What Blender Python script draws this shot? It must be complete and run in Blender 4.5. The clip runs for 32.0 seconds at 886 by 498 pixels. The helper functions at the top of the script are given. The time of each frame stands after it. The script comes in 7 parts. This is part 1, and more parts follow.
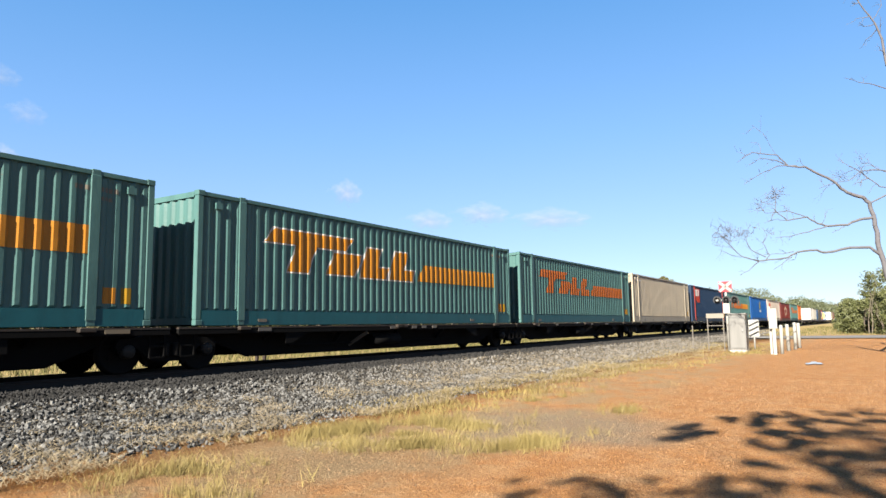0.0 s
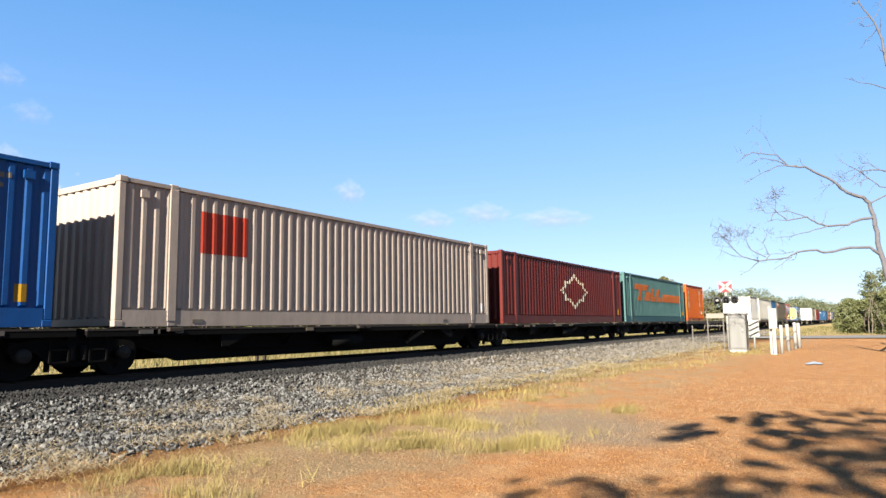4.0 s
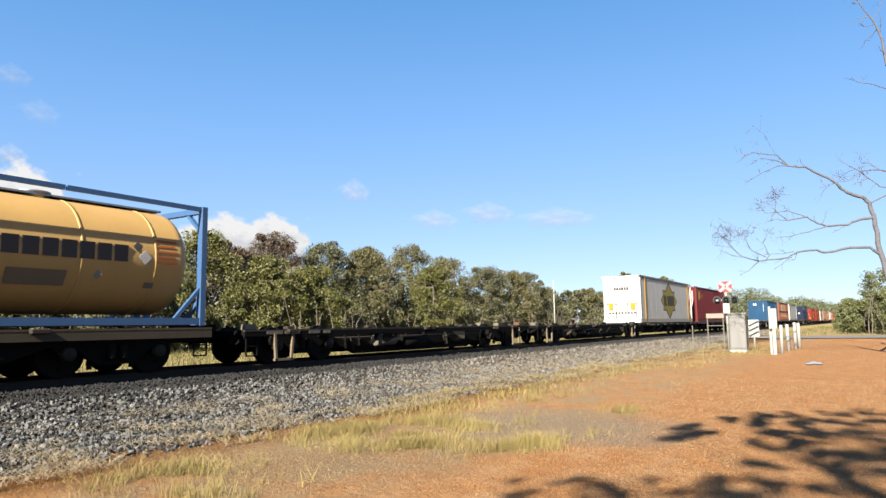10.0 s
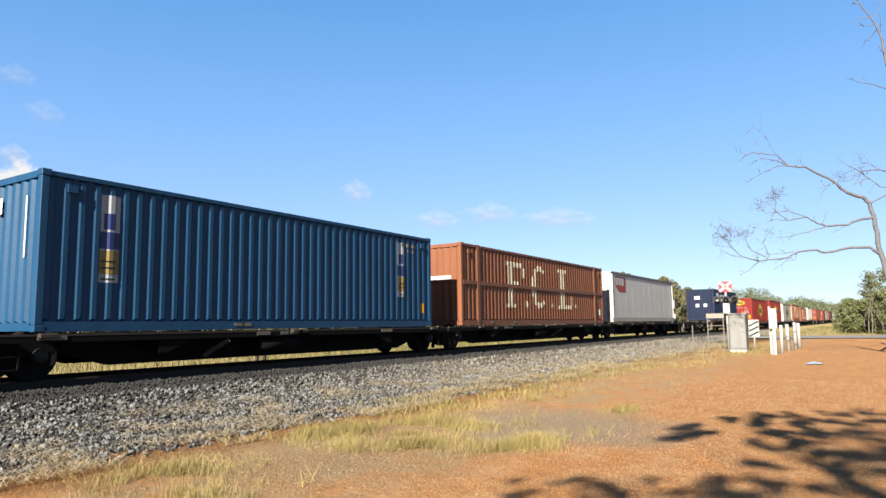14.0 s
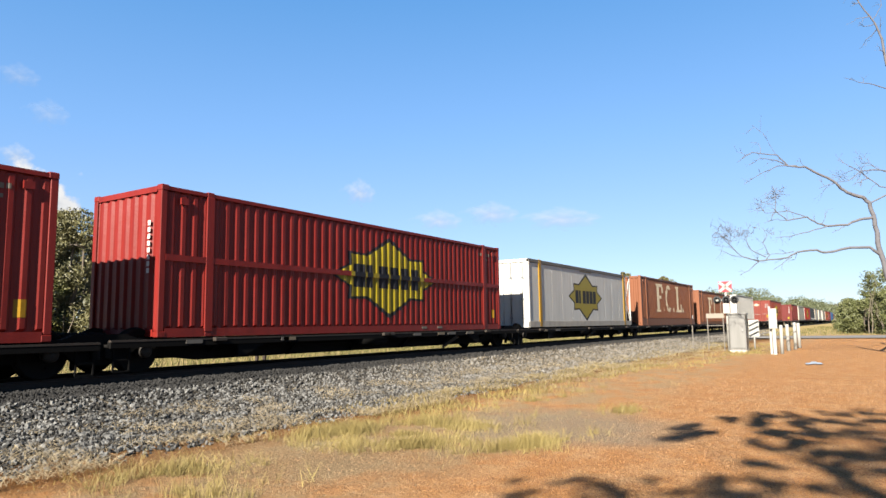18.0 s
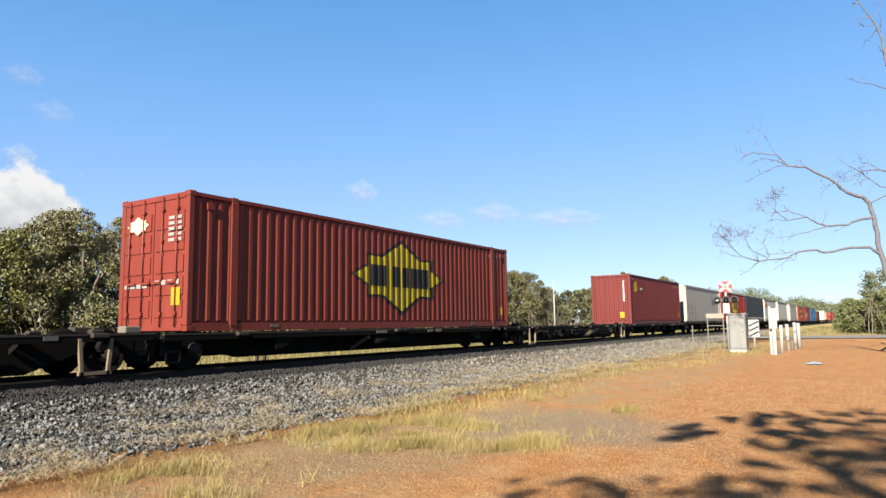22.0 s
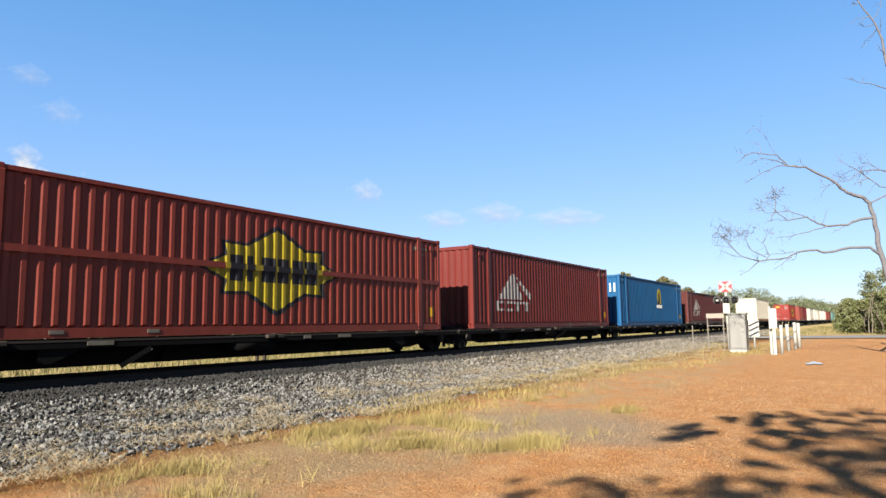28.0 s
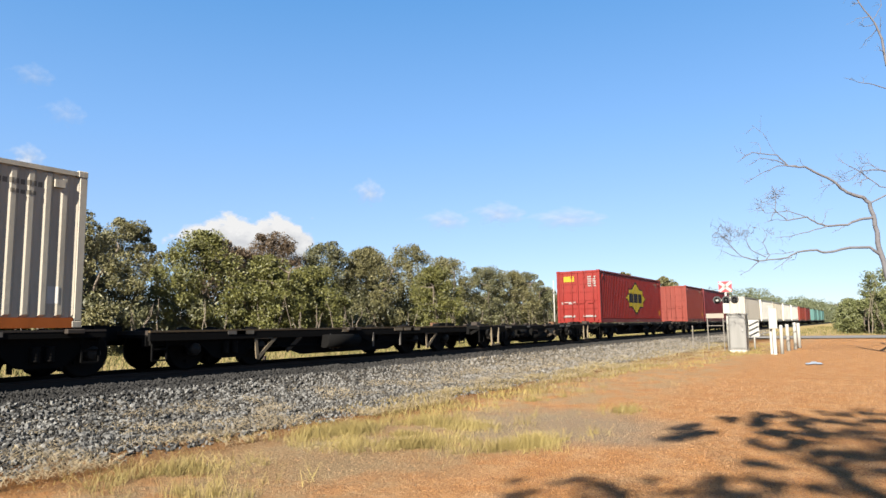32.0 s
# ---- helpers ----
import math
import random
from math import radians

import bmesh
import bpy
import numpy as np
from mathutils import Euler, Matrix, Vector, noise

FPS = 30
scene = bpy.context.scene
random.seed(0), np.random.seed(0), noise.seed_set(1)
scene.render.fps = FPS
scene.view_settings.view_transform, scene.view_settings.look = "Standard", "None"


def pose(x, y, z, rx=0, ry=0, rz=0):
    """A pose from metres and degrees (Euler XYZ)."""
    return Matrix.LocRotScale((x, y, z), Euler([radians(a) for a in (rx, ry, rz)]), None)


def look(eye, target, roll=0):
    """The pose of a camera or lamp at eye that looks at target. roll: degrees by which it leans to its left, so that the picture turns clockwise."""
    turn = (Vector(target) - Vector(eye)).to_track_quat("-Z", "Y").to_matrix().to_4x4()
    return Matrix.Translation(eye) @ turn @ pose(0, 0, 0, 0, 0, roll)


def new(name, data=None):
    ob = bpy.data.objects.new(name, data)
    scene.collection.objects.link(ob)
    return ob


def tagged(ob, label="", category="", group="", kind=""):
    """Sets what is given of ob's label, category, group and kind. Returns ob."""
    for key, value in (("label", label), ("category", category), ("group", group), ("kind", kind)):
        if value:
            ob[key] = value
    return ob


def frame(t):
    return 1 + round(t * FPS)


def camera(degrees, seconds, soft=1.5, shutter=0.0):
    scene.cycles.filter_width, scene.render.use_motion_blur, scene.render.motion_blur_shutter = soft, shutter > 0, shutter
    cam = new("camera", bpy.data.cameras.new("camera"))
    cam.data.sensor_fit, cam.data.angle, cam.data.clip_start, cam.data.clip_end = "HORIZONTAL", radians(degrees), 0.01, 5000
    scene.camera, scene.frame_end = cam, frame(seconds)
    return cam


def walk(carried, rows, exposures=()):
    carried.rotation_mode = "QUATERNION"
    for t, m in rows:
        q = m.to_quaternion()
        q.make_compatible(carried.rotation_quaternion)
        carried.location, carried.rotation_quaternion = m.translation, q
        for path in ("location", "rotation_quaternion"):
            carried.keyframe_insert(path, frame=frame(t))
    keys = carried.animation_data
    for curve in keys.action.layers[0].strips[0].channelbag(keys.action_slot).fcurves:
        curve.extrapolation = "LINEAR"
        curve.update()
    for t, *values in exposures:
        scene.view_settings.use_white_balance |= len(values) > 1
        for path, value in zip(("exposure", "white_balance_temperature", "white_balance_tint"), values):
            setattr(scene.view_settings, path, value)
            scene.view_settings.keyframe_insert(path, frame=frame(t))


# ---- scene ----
cam = camera(67.2, 32.0, soft=1.5)
EYE = (0.0, 0.0, 1.5)
TURN, TILT = radians(32.422), radians(6.563)
AHEAD = Vector((math.cos(TURN) * math.cos(TILT), math.sin(TURN) * math.cos(TILT), math.sin(TILT)))
VIEW = look(EYE, Vector(EYE) + AHEAD * 10, -0.845)
walk(cam, [(0, VIEW), (32, VIEW)], exposures=[(0, 2.35), (3, 2.41), (6, 2.31), (7, 2.2), (8, 2.3), (9, 2.35), (11, 2.19), (12.5, 2.31), (17, 2.29), (20, 2.31), (21, 2.22), (22, 2.28), (24, 2.31), (28, 2.29), (29, 2.37), (30, 2.27), (31, 2.22), (32, 2.26)])

# ---- light: low morning sun from the front end of the train, a little to the camera's side ----
SUN_EL, SUN_OFF = radians(31.5), radians(6.2)
TO_SUN = Vector((-math.cos(SUN_EL) * math.cos(SUN_OFF), -math.cos(SUN_EL) * math.sin(SUN_OFF), math.sin(SUN_EL)))
world = bpy.data.worlds.new("sky")
scene.world = world
world.use_nodes = True
wn = world.node_tree
sky = wn.nodes.new("ShaderNodeTexSky")
sky.sky_type, sky.sun_disc = "NISHITA", False
sky.sun_elevation, sky.sun_rotation = SUN_EL, math.atan2(TO_SUN.x, TO_SUN.y)
sky.air_density, sky.dust_density, sky.ozone_density = 0.9, 0.0, 3.0
wn.nodes["Background"].inputs[1].default_value = 0.05
# thin even haze over the whole sky
haze = wn.nodes.new("ShaderNodeMix")
haze.data_type = "RGBA"
haze.inputs[0].default_value = 0.75
toward = wn.nodes.new("ShaderNodeTexCoord")
height = wn.nodes.new("ShaderNodeSeparateXYZ")
fall = wn.nodes.new("ShaderNodeValToRGB")
for k in range(4):
    fall.color_ramp.elements.new(0.5)
for e, (p, c) in zip(fall.color_ramp.elements, ((0.0, (0.40, 0.58, 0.84)), (0.08, (0.37, 0.57, 0.88)), (0.27, (0.215, 0.49, 0.97)), (0.46, (0.1, 0.37, 0.84)), (0.75, (0.1, 0.21, 0.42)), (1.0, (0.09, 0.16, 0.3)))):
    e.position, e.color = p, (*c, 1)
gain = wn.nodes.new("ShaderNodeMix")
gain.data_type, gain.blend_type = "RGBA", "MULTIPLY"
gain.inputs[0].default_value = 1.0
gain.inputs[7].default_value = (4.3, 4.07, 3.98, 1)
wn.links.new(toward.outputs["Generated"], height.inputs[0])
wn.links.new(height.outputs[2], fall.inputs[0])
wn.links.new(fall.outputs[0], gain.inputs[6])
wn.links.new(gain.outputs[2], haze.inputs[7])
wn.links.new(sky.outputs[0], haze.inputs[6])
wn.links.new(haze.outputs[2], wn.nodes["Background"].inputs[0])
sun = new("sun", bpy.data.lights.new("sun", "SUN"))
sun.data.energy, sun.data.angle, sun.data.color = 5.0, radians(0.5), (1.0, 0.93, 0.82)
sun.matrix_world = look(TO_SUN * 100, (0, 0, 0))


# ---- materials ----
def srgb(r, g, b):
    return tuple((c / 255 / 12.92 if c <= 10 else ((c / 255 + 0.055) / 1.055) ** 2.4) for c in (r, g, b)) + (1.0,)


class Mat:
    """A small node builder."""

    def __init__(self, name):
        self.m = bpy.data.materials.new(name)
        self.m.use_nodes = True
        self.t = self.m.node_tree
        self.b = self.t.nodes["Principled BSDF"]

    def node(self, kind, **inputs):
        n = self.t.nodes.new(kind)
        for k, v in inputs.items():
            self.put(n, k.replace("_", " "), v)
        return n

    def put(self, n, key, v):
        if hasattr(v, "is_output"):
            self.t.links.new(v, n.inputs[key])
        else:
            n.inputs[key].default_value = v

    def coords(self, which="Object", scale=(1, 1, 1)):
        c = self.node("ShaderNodeTexCoord")
        m = self.node("ShaderNodeMapping", Scale=scale)
        self.t.links.new(c.outputs[which], m.inputs[0])
        return m.outputs[0]

    def world_pos(self):
        return self.node("ShaderNodeNewGeometry").outputs["Position"]

    def noise(self, vec, scale, detail=4, rough=0.6):
        return self.node("ShaderNodeTexNoise", Vector=vec, Scale=scale, Detail=detail, Roughness=rough).outputs["Fac"]

    def ramp(self, fac, stops):
        n = self.node("ShaderNodeValToRGB", Fac=fac)
        e = n.color_ramp.elements
        while len(e) < len(stops):
            e.new(0.5)
        for x, (p, c) in zip(e, stops):
            x.position, x.color = p, c if len(c) == 4 else (*c, 1)
        return n.outputs[0]

    def mix(self, fac, a, b, how="MIX"):
        n = self.t.nodes.new("ShaderNodeMix")
        n.data_type, n.blend_type = "RGBA", how
        for k, v in ((0, fac), (6, a), (7, b)):
            self.put(n, k, v)
        return n.outputs[2]

    def math(self, op, a, b=0.0):
        n = self.t.nodes.new("ShaderNodeMath")
        n.operation = op
        self.put(n, 0, a)
        self.put(n, 1, b)
        return n.outputs[0]

    def bump(self, height, strength, dist):
        n = self.node("ShaderNodeBump", Height=height, Strength=strength, Distance=dist)
        self.t.links.new(n.outputs[0], self.b.inputs["Normal"])

    def done(self, color, rough=0.6, metal=0.0, gloss=0.3):
        self.put(self.b, "Specular IOR Level", gloss)
        self.put(self.b, "Base Color", color)
        self.put(self.b, "Roughness", rough)
        self.put(self.b, "Metallic", metal)
        return self.m


def grey(v):
    return (v, v, v, 1)


def paint(name, rgb, rough=0.5, dirt=0.35, rust=0.35, fade=0.25, k=None):
    """Weathered paint on steel: faded patches, rain streaks, rust specks."""
    m = Mat(name)
    v = m.coords("Object")
    tall = m.coords("Object", (1, 1, 0.12))
    base = tuple(c * 0.53 * (k or (0.72 if min(rgb) > 150 else 0.42)) for c in srgb(*rgb)[:3]) + (1,)
    pale = tuple(min(1, c * 1.1 + 0.01) for c in base[:3]) + (1,)
    dark = tuple(c * 0.45 for c in base[:3]) + (1,)
    col = m.mix(m.math("MULTIPLY", m.ramp(m.noise(v, 0.9), [(0.4, grey(0)), (0.75, grey(1))]), fade), base, pale)
    col = m.mix(m.math("MULTIPLY", m.ramp(m.noise(tall, 3.5, 6), [(0.45, grey(0)), (0.75, grey(1))]), dirt), col, dark)
    spots = m.ramp(m.noise(v, 7, 8, 0.75), [(0.62, grey(0)), (0.7, grey(1))])
    col = m.mix(m.math("MULTIPLY", spots, rust), col, srgb(105, 62, 40))
    scuff = m.ramp(m.noise(m.coords("Object", (1, 1, 0.35)), 26, 6, 0.8), [(0.52, grey(0)), (0.7, grey(1))])
    col = m.mix(m.math("MULTIPLY", scuff, dirt * 0.5), col, dark)
    m.bump(m.math("ADD", m.noise(v, 14, 5), m.math("MULTIPLY", m.noise(v, 2.2, 3), 3.0)), 0.12, 0.02)
    return m.done(col, rough, gloss=0.2)


def plain(name, rgb, rough=0.6, metal=0.0, vary=0.3, scale=6):
    m = Mat(name)
    v = m.coords("Object")
    base = tuple(c * 0.5 for c in srgb(*rgb)[:3]) + (1,)
    col = m.mix(m.math("MULTIPLY", m.noise(v, scale), vary), base, tuple(c * 0.4 for c in base[:3]) + (1,))
    m.bump(m.noise(v, scale * 5), 0.15, 0.01)
    return m.done(col, rough, metal)


PAINT = dict(
    dull_white=paint("dull_white_paint", (206, 202, 194), dirt=0.3, rust=0.2, fade=0.1),
    teal=paint("teal_paint", (112, 162, 156), rust=0.4, dirt=0.55, fade=0.3, k=0.47), beige=paint("beige_paint", (204, 190, 166), rust=0.4, dirt=0.5, k=0.66), pale_beige=paint("pale_grey_beige_paint", (208, 202, 190), rust=0.35, dirt=0.5, k=0.68),
    navy=paint("navy_paint", (40, 74, 112), fade=0.3), blue=paint("blue_paint", (16, 108, 196), fade=0.15, k=0.48), pink=paint("pinkish_white_paint", (212, 194, 178), k=0.62),
    red=paint("red_paint", (156, 56, 46), dirt=0.45, k=0.36), orange=paint("orange_paint", (236, 112, 22), dirt=0.25, k=0.58), white=paint("white_paint", (230, 226, 216), dirt=0.3, rust=0.25, fade=0.1, k=0.76),
    sky_blue=paint("mid_blue_paint", (30, 108, 164), fade=0.3), deep_blue=paint("deep_blue_paint", (34, 102, 150), fade=0.25, k=0.42), azure=paint("azure_paint", (24, 118, 182), fade=0.15), olive=paint("olive_grey_paint", (116, 106, 90)), maroon=paint("maroon_paint", (148, 44, 48), k=0.4),
    terracotta=paint("terracotta_paint", (190, 120, 82), dirt=0.45), cronos=paint("dark_navy_paint", (22, 44, 84)), scarlet=paint("scarlet_paint", (206, 54, 40), k=0.32, dirt=0.5, fade=0.35),
    rust_red=paint("rust_red_paint", (186, 80, 62), k=0.38, dirt=0.45), plum=paint("plum_red_paint", (158, 66, 60), k=0.4), brown=paint("brown_red_paint", (116, 50, 44)),
    grey=paint("light_grey_paint", (204, 195, 180), dirt=0.6, rust=0.4, fade=0.1, k=0.68), cream=paint("cream_white_paint", (226, 216, 196), rust=0.55, dirt=0.4, k=0.62),
)
TEAL_SKIRT = paint("deep_teal_paint", (44, 132, 142), dirt=0.4, rust=0.3)
CURTAIN = plain("black_curtain_fabric", (15, 20, 30), 0.62, vary=0.4, scale=2)
FRAME = plain("black_underframe_steel", (20, 19, 18), 0.9, vary=0.6)
PALE_WHEEL = plain("pale_rusty_wheel", (186, 160, 132), 0.7)
SILL = plain("rusty_brown_sill", (112, 80, 54), 0.8, vary=0.8, scale=2.5)
OLIVE_SILL = plain("grimy_olive_sill", (84, 72, 56), 0.8, vary=0.8, scale=2.5)
TANK_BLUE = plain("grey_blue_tank_paint", (92, 122, 142), 0.6)
COVER = paint("pale_yellow_cover", (232, 214, 130), dirt=0.3, k=0.6)
DECK = plain("dirty_deck_steel", (58, 48, 39), 0.75, vary=0.7)
WHEEL = plain("worn_wheel_steel", (24, 22, 20), 0.75, 0.1)
HUB = plain("grey_axle_cap", (112, 106, 98), 0.6, 0.2)
EDGE = plain("ochre_lit_sill_edge", (96, 78, 52), 0.8, vary=0.8, scale=3)
AXLE_CAP = plain("grimy_axle_cap", (58, 54, 50), 0.6, 0.2)
for dull in (FRAME, WHEEL, AXLE_CAP):
    dull.node_tree.nodes["Principled BSDF"].inputs["Specular IOR Level"].default_value = 0.08
TAN = plain("tan_bracket_paint", (126, 112, 90), 0.7)
STEEL = plain("bright_rail_steel", (170, 165, 158), 0.3, 0.8)
RUSTY = plain("rusty_rail_side", (52, 40, 33), 0.8)
CONCRETE = plain("pale_concrete", (188, 180, 168), 0.85)
SLEEPER = plain("grimy_concrete_sleeper", (62, 56, 50), 0.9)
LOGO_DIM = paint("grimy_plate_paint", (168, 158, 140), dirt=0.5, rust=0.5)
LOGO_ORANGE = paint("faded_orange_lettering", (230, 152, 40), rust=0.4, dirt=0.4, k=0.6)
LOGO_RUST = paint("rusty_orange_lettering", (206, 110, 40), rust=0.4, dirt=0.35, k=0.6)
LOGO_RED = paint("orange_red_panel", (232, 76, 42), dirt=0.2, rust=0.15)
LOGO_WHITE = paint("white_lettering", (232, 228, 220), dirt=0.3, rust=0.3)
LOGO_PALE = paint("pale_faded_emblem", (196, 188, 182), dirt=0.45, rust=0.4, k=0.5)
LOGO_GOLD = paint("gold_label", (206, 176, 104), dirt=0.4, rust=0.2)
LOGO_YELLOW = paint("yellow_panel", (226, 200, 40), dirt=0.2, rust=0.15)
LOGO_BLACK = plain("black_lettering", (16, 17, 26), 0.7)
LOGO_BLUE = plain("blue_lettering", (36, 52, 106), 0.5)
LOGO_CREAM = paint("cream_lettering", (222, 206, 176), dirt=0.3, rust=0.3)
LOGO_GREY = plain("silver_lettering", (168, 172, 176), 0.5)
YELLOW = paint("yellow_post_paint", (232, 176, 28), dirt=0.2)
WHITE_METAL = paint("white_enamel", (206, 203, 194), k=0.62, dirt=0.2, rust=0.1, fade=0.05)
CHROME = plain("galvanised_steel", (176, 178, 180), 0.4, 0.7)


# ---- mesh helpers ----
def box(bm, x0, x1, y0, y1, z0, z1):
    vs = [bm.verts.new(p) for p in ((x0, y0, z0), (x1, y0, z0), (x1, y1, z0), (x0, y1, z0), (x0, y0, z1), (x1, y0, z1), (x1, y1, z1), (x0, y1, z1))]
    for f in ((3, 2, 1, 0), (4, 5, 6, 7), (0, 1, 5, 4), (1, 2, 6, 5), (2, 3, 7, 6), (3, 0, 4, 7)):
        bm.faces.new([vs[i] for i in f])
    return vs


def bar(bm, a, b, w, h=None, up=(0, 0, 1)):
    """A rectangular bar from a to b."""
    a, b, h = Vector(a), Vector(b), h or w
    d = (b - a).normalized()
    s = d.cross(Vector(up))
    s = s.normalized() if s.length > 1e-4 else Vector((1, 0, 0))
    u = s.cross(d)
    vs = [bm.verts.new(p + s * i * w / 2 + u * j * h / 2) for p in (a, b) for i, j in ((-1, -1), (1, -1), (1, 1), (-1, 1))]
    for f in ((3, 2, 1, 0), (4, 5, 6, 7), (0, 1, 5, 4), (1, 2, 6, 5), (2, 3, 7, 6), (3, 0, 4, 7)):
        bm.faces.new([vs[i] for i in f])


def rod(bm, a, b, r0, r1=None, n=8, caps=True):
    """A round rod or cone from a to b."""
    a, b, r1 = Vector(a), Vector(b), r0 if r1 is None else r1
    d = (b - a).normalized()
    s = d.orthogonal().normalized()
    u = d.cross(s)
    rings = []
    for p, r in ((a, r0), (b, r1)):
        rings.append([bm.verts.new(p + (s * math.cos(k * math.tau / n) + u * math.sin(k * math.tau / n)) * r) for k in range(n)])
    for k in range(n):
        f = bm.faces.new((rings[0][k], rings[0][(k + 1) % n], rings[1][(k + 1) % n], rings[1][k]))
        f.smooth = True
    if caps:
        bm.faces.new(rings[0][::-1])
        bm.faces.new(rings[1])


def lathe(bm, profile, axis, n=24, centre=(0, 0, 0)):
    """Turn (radius, along) pairs round an axis ('x', 'y' or 'z')."""
    rings = []
    for r, a in profile:
        ring = []
        for k in range(n):
            c, s = math.cos(k * math.tau / n) * r, math.sin(k * math.tau / n) * r
            p = {"x": (a, c, s), "y": (s, a, c), "z": (c, s, a)}[axis]
            ring.append(bm.verts.new(Vector(p) + Vector(centre)))
        rings.append(ring)
    for a, b in zip(rings, rings[1:]):
        for k in range(n):
            bm.faces.new((a[k], a[(k + 1) % n], b[(k + 1) % n], b[k])).smooth = True
    for ring, order in ((rings[0], -1), (rings[-1], 1)):
        bm.faces.new(ring[::order])


def mesh_of(bm, name, material, bevel=0.0):
    if bevel:
        bmesh.ops.bevel(bm, geom=bm.edges[:], offset=bevel, segments=1, affect="EDGES")
    me = bpy.data.meshes.new(name)
    bm.normal_update()
    bm.to_mesh(me)
    bm.free()
    me.materials.append(material)
    return me


def part(name, bm, material, parent, label="", bevel=0.0):
    ob = new(name, bm if isinstance(bm, bpy.types.Mesh) else mesh_of(bm, name, material, bevel))
    ob.parent = parent
    if label:
        ob["label"] = label
    return ob


def raw(name, verts, faces, material, smooth=False):
    me = bpy.data.meshes.new(name)
    me.from_pydata(np.asarray(verts).tolist(), [], np.asarray(faces).tolist())
    me.materials.append(material)
    if smooth:
        me.polygons.foreach_set("use_smooth", [True] * len(me.polygons))
    return me


def boxed(*dims):
    bm = bmesh.new()
    box(bm, *dims)
    return bm


# ---- ground ----
TRACK_Y, RAIL_Z = 13.14, 0.65
NOISE = lambda x, y, s: noise.noise(Vector((x * s, y * s, 3.1)))


def ground_height(x, y):
    d = abs(y - TRACK_Y)
    bank = np.interp(d, (0, 1.45, 1.9, 2.2, 2.35, 2.95, 4.2, 5.6, 7.0), (0.47, 0.47, 0.4, 0.4, 0.43, 0.2, 0.05, 0.0, 0.0))
    far = 0.1 * NOISE(x, y, 0.05) * min(1, max(0, (math.hypot(x, y) - 30) / 60))
    return float(bank) + 0.03 * NOISE(x, y, 0.35) * (1 if d > 4 else 0.3) + far


def dirt_material():
    m = Mat("red_dirt_and_gravel")
    p = m.world_pos()
    big, mid, fine, grit = m.noise(p, 0.35, 5), m.noise(p, 2.2, 6), m.noise(p, 45, 6, 0.7), m.noise(p, 130, 3, 0.8)
    red = m.mix(big, srgb(208, 150, 88), srgb(186, 122, 62))
    red = m.mix(m.ramp(mid, [(0.42, grey(0)), (0.7, grey(0.75))]), red, srgb(218, 174, 124))
    red = m.mix(m.ramp(m.noise(p, 6, 6, 0.65), [(0.5, grey(0)), (0.68, grey(0.6))]), red, srgb(160, 104, 60))
    red = m.mix(m.ramp(fine, [(0.5, grey(0)), (0.6, grey(0.85))]), red, srgb(120, 78, 48))
    red = m.mix(m.ramp(grit, [(0.55, grey(0)), (0.68, grey(0.7))]), red, srgb(226, 196, 158))
    sep = m.node("ShaderNodeSeparateXYZ", Vector=p)
    off = m.math("ABSOLUTE", m.math("SUBTRACT", sep.outputs[1], TRACK_Y))
    wob = m.math("ADD", off, m.math("MULTIPLY", m.math("SUBTRACT", m.noise(p, 0.6, 5), 0.5), 2.4))
    gravel = m.mix(fine, srgb(166, 146, 118), srgb(112, 98, 82))
    gravel = m.mix(m.ramp(grit, [(0.5, grey(0)), (0.6, grey(0.7))]), gravel, srgb(196, 180, 152))
    bed = m.mix(m.ramp(m.noise(p, 22, 5, 0.7), [(0.4, grey(0)), (0.62, grey(1))]), srgb(44, 42, 40), srgb(150, 138, 118))
    rusty = m.mix(fine, srgb(158, 106, 46), srgb(98, 64, 28))
    straw = m.mix(mid, srgb(206, 180, 124), srgb(168, 148, 96))
    # pale dead litter lies in patches between the dirt and the stones
    litter = m.math("MULTIPLY", m.ramp(m.math("DIVIDE", wob, 10), [(0.56, grey(0)), (0.62, grey(1)), (0.85, grey(1)), (1.0, grey(0))]), m.ramp(m.noise(p, 1.3, 6, 0.65), [(0.43, grey(0)), (0.57, grey(0.85))]))
    col = m.mix(litter, red, m.mix(grit, srgb(136, 112, 80), srgb(196, 172, 132)))
    col = m.mix(m.ramp(m.math("DIVIDE", wob, 10), [(0.58, grey(1)), (0.64, grey(0))]), col, rusty)
    col = m.mix(m.ramp(m.math("DIVIDE", wob, 10), [(0.5, grey(1)), (0.57, grey(0))]), col, bed)
    fars = m.ramp(m.math("DIVIDE", sep.outputs[1], 100), [(0.16, grey(0)), (0.18, grey(1))])
    col = m.mix(fars, col, straw)
    # a grey gravel patch on the verge
    spot = m.node("ShaderNodeVectorMath", Vector=m.node("ShaderNodeMapping", Vector=p, Location=(-9.4, -4.2, 0)).outputs[0])
    spot.operation = "LENGTH"
    ring = m.math("ADD", spot.outputs["Value"], m.math("MULTIPLY", m.noise(p, 1.1, 4), 2.0))
    col = m.mix(m.ramp(m.math("DIVIDE", ring, 5), [(0.46, grey(0.85)), (0.66, grey(0))]), col, gravel)
    lit = m.node("ShaderNodeVectorMath", Vector=m.node("ShaderNodeMapping", Vector=p, Location=(-6.1, -6.2, 0)).outputs[0])
    lit.operation = "LENGTH"
    ring = m.math("ADD", lit.outputs["Value"], m.math("MULTIPLY", m.noise(p, 0.9, 6, 0.65), 3.0))
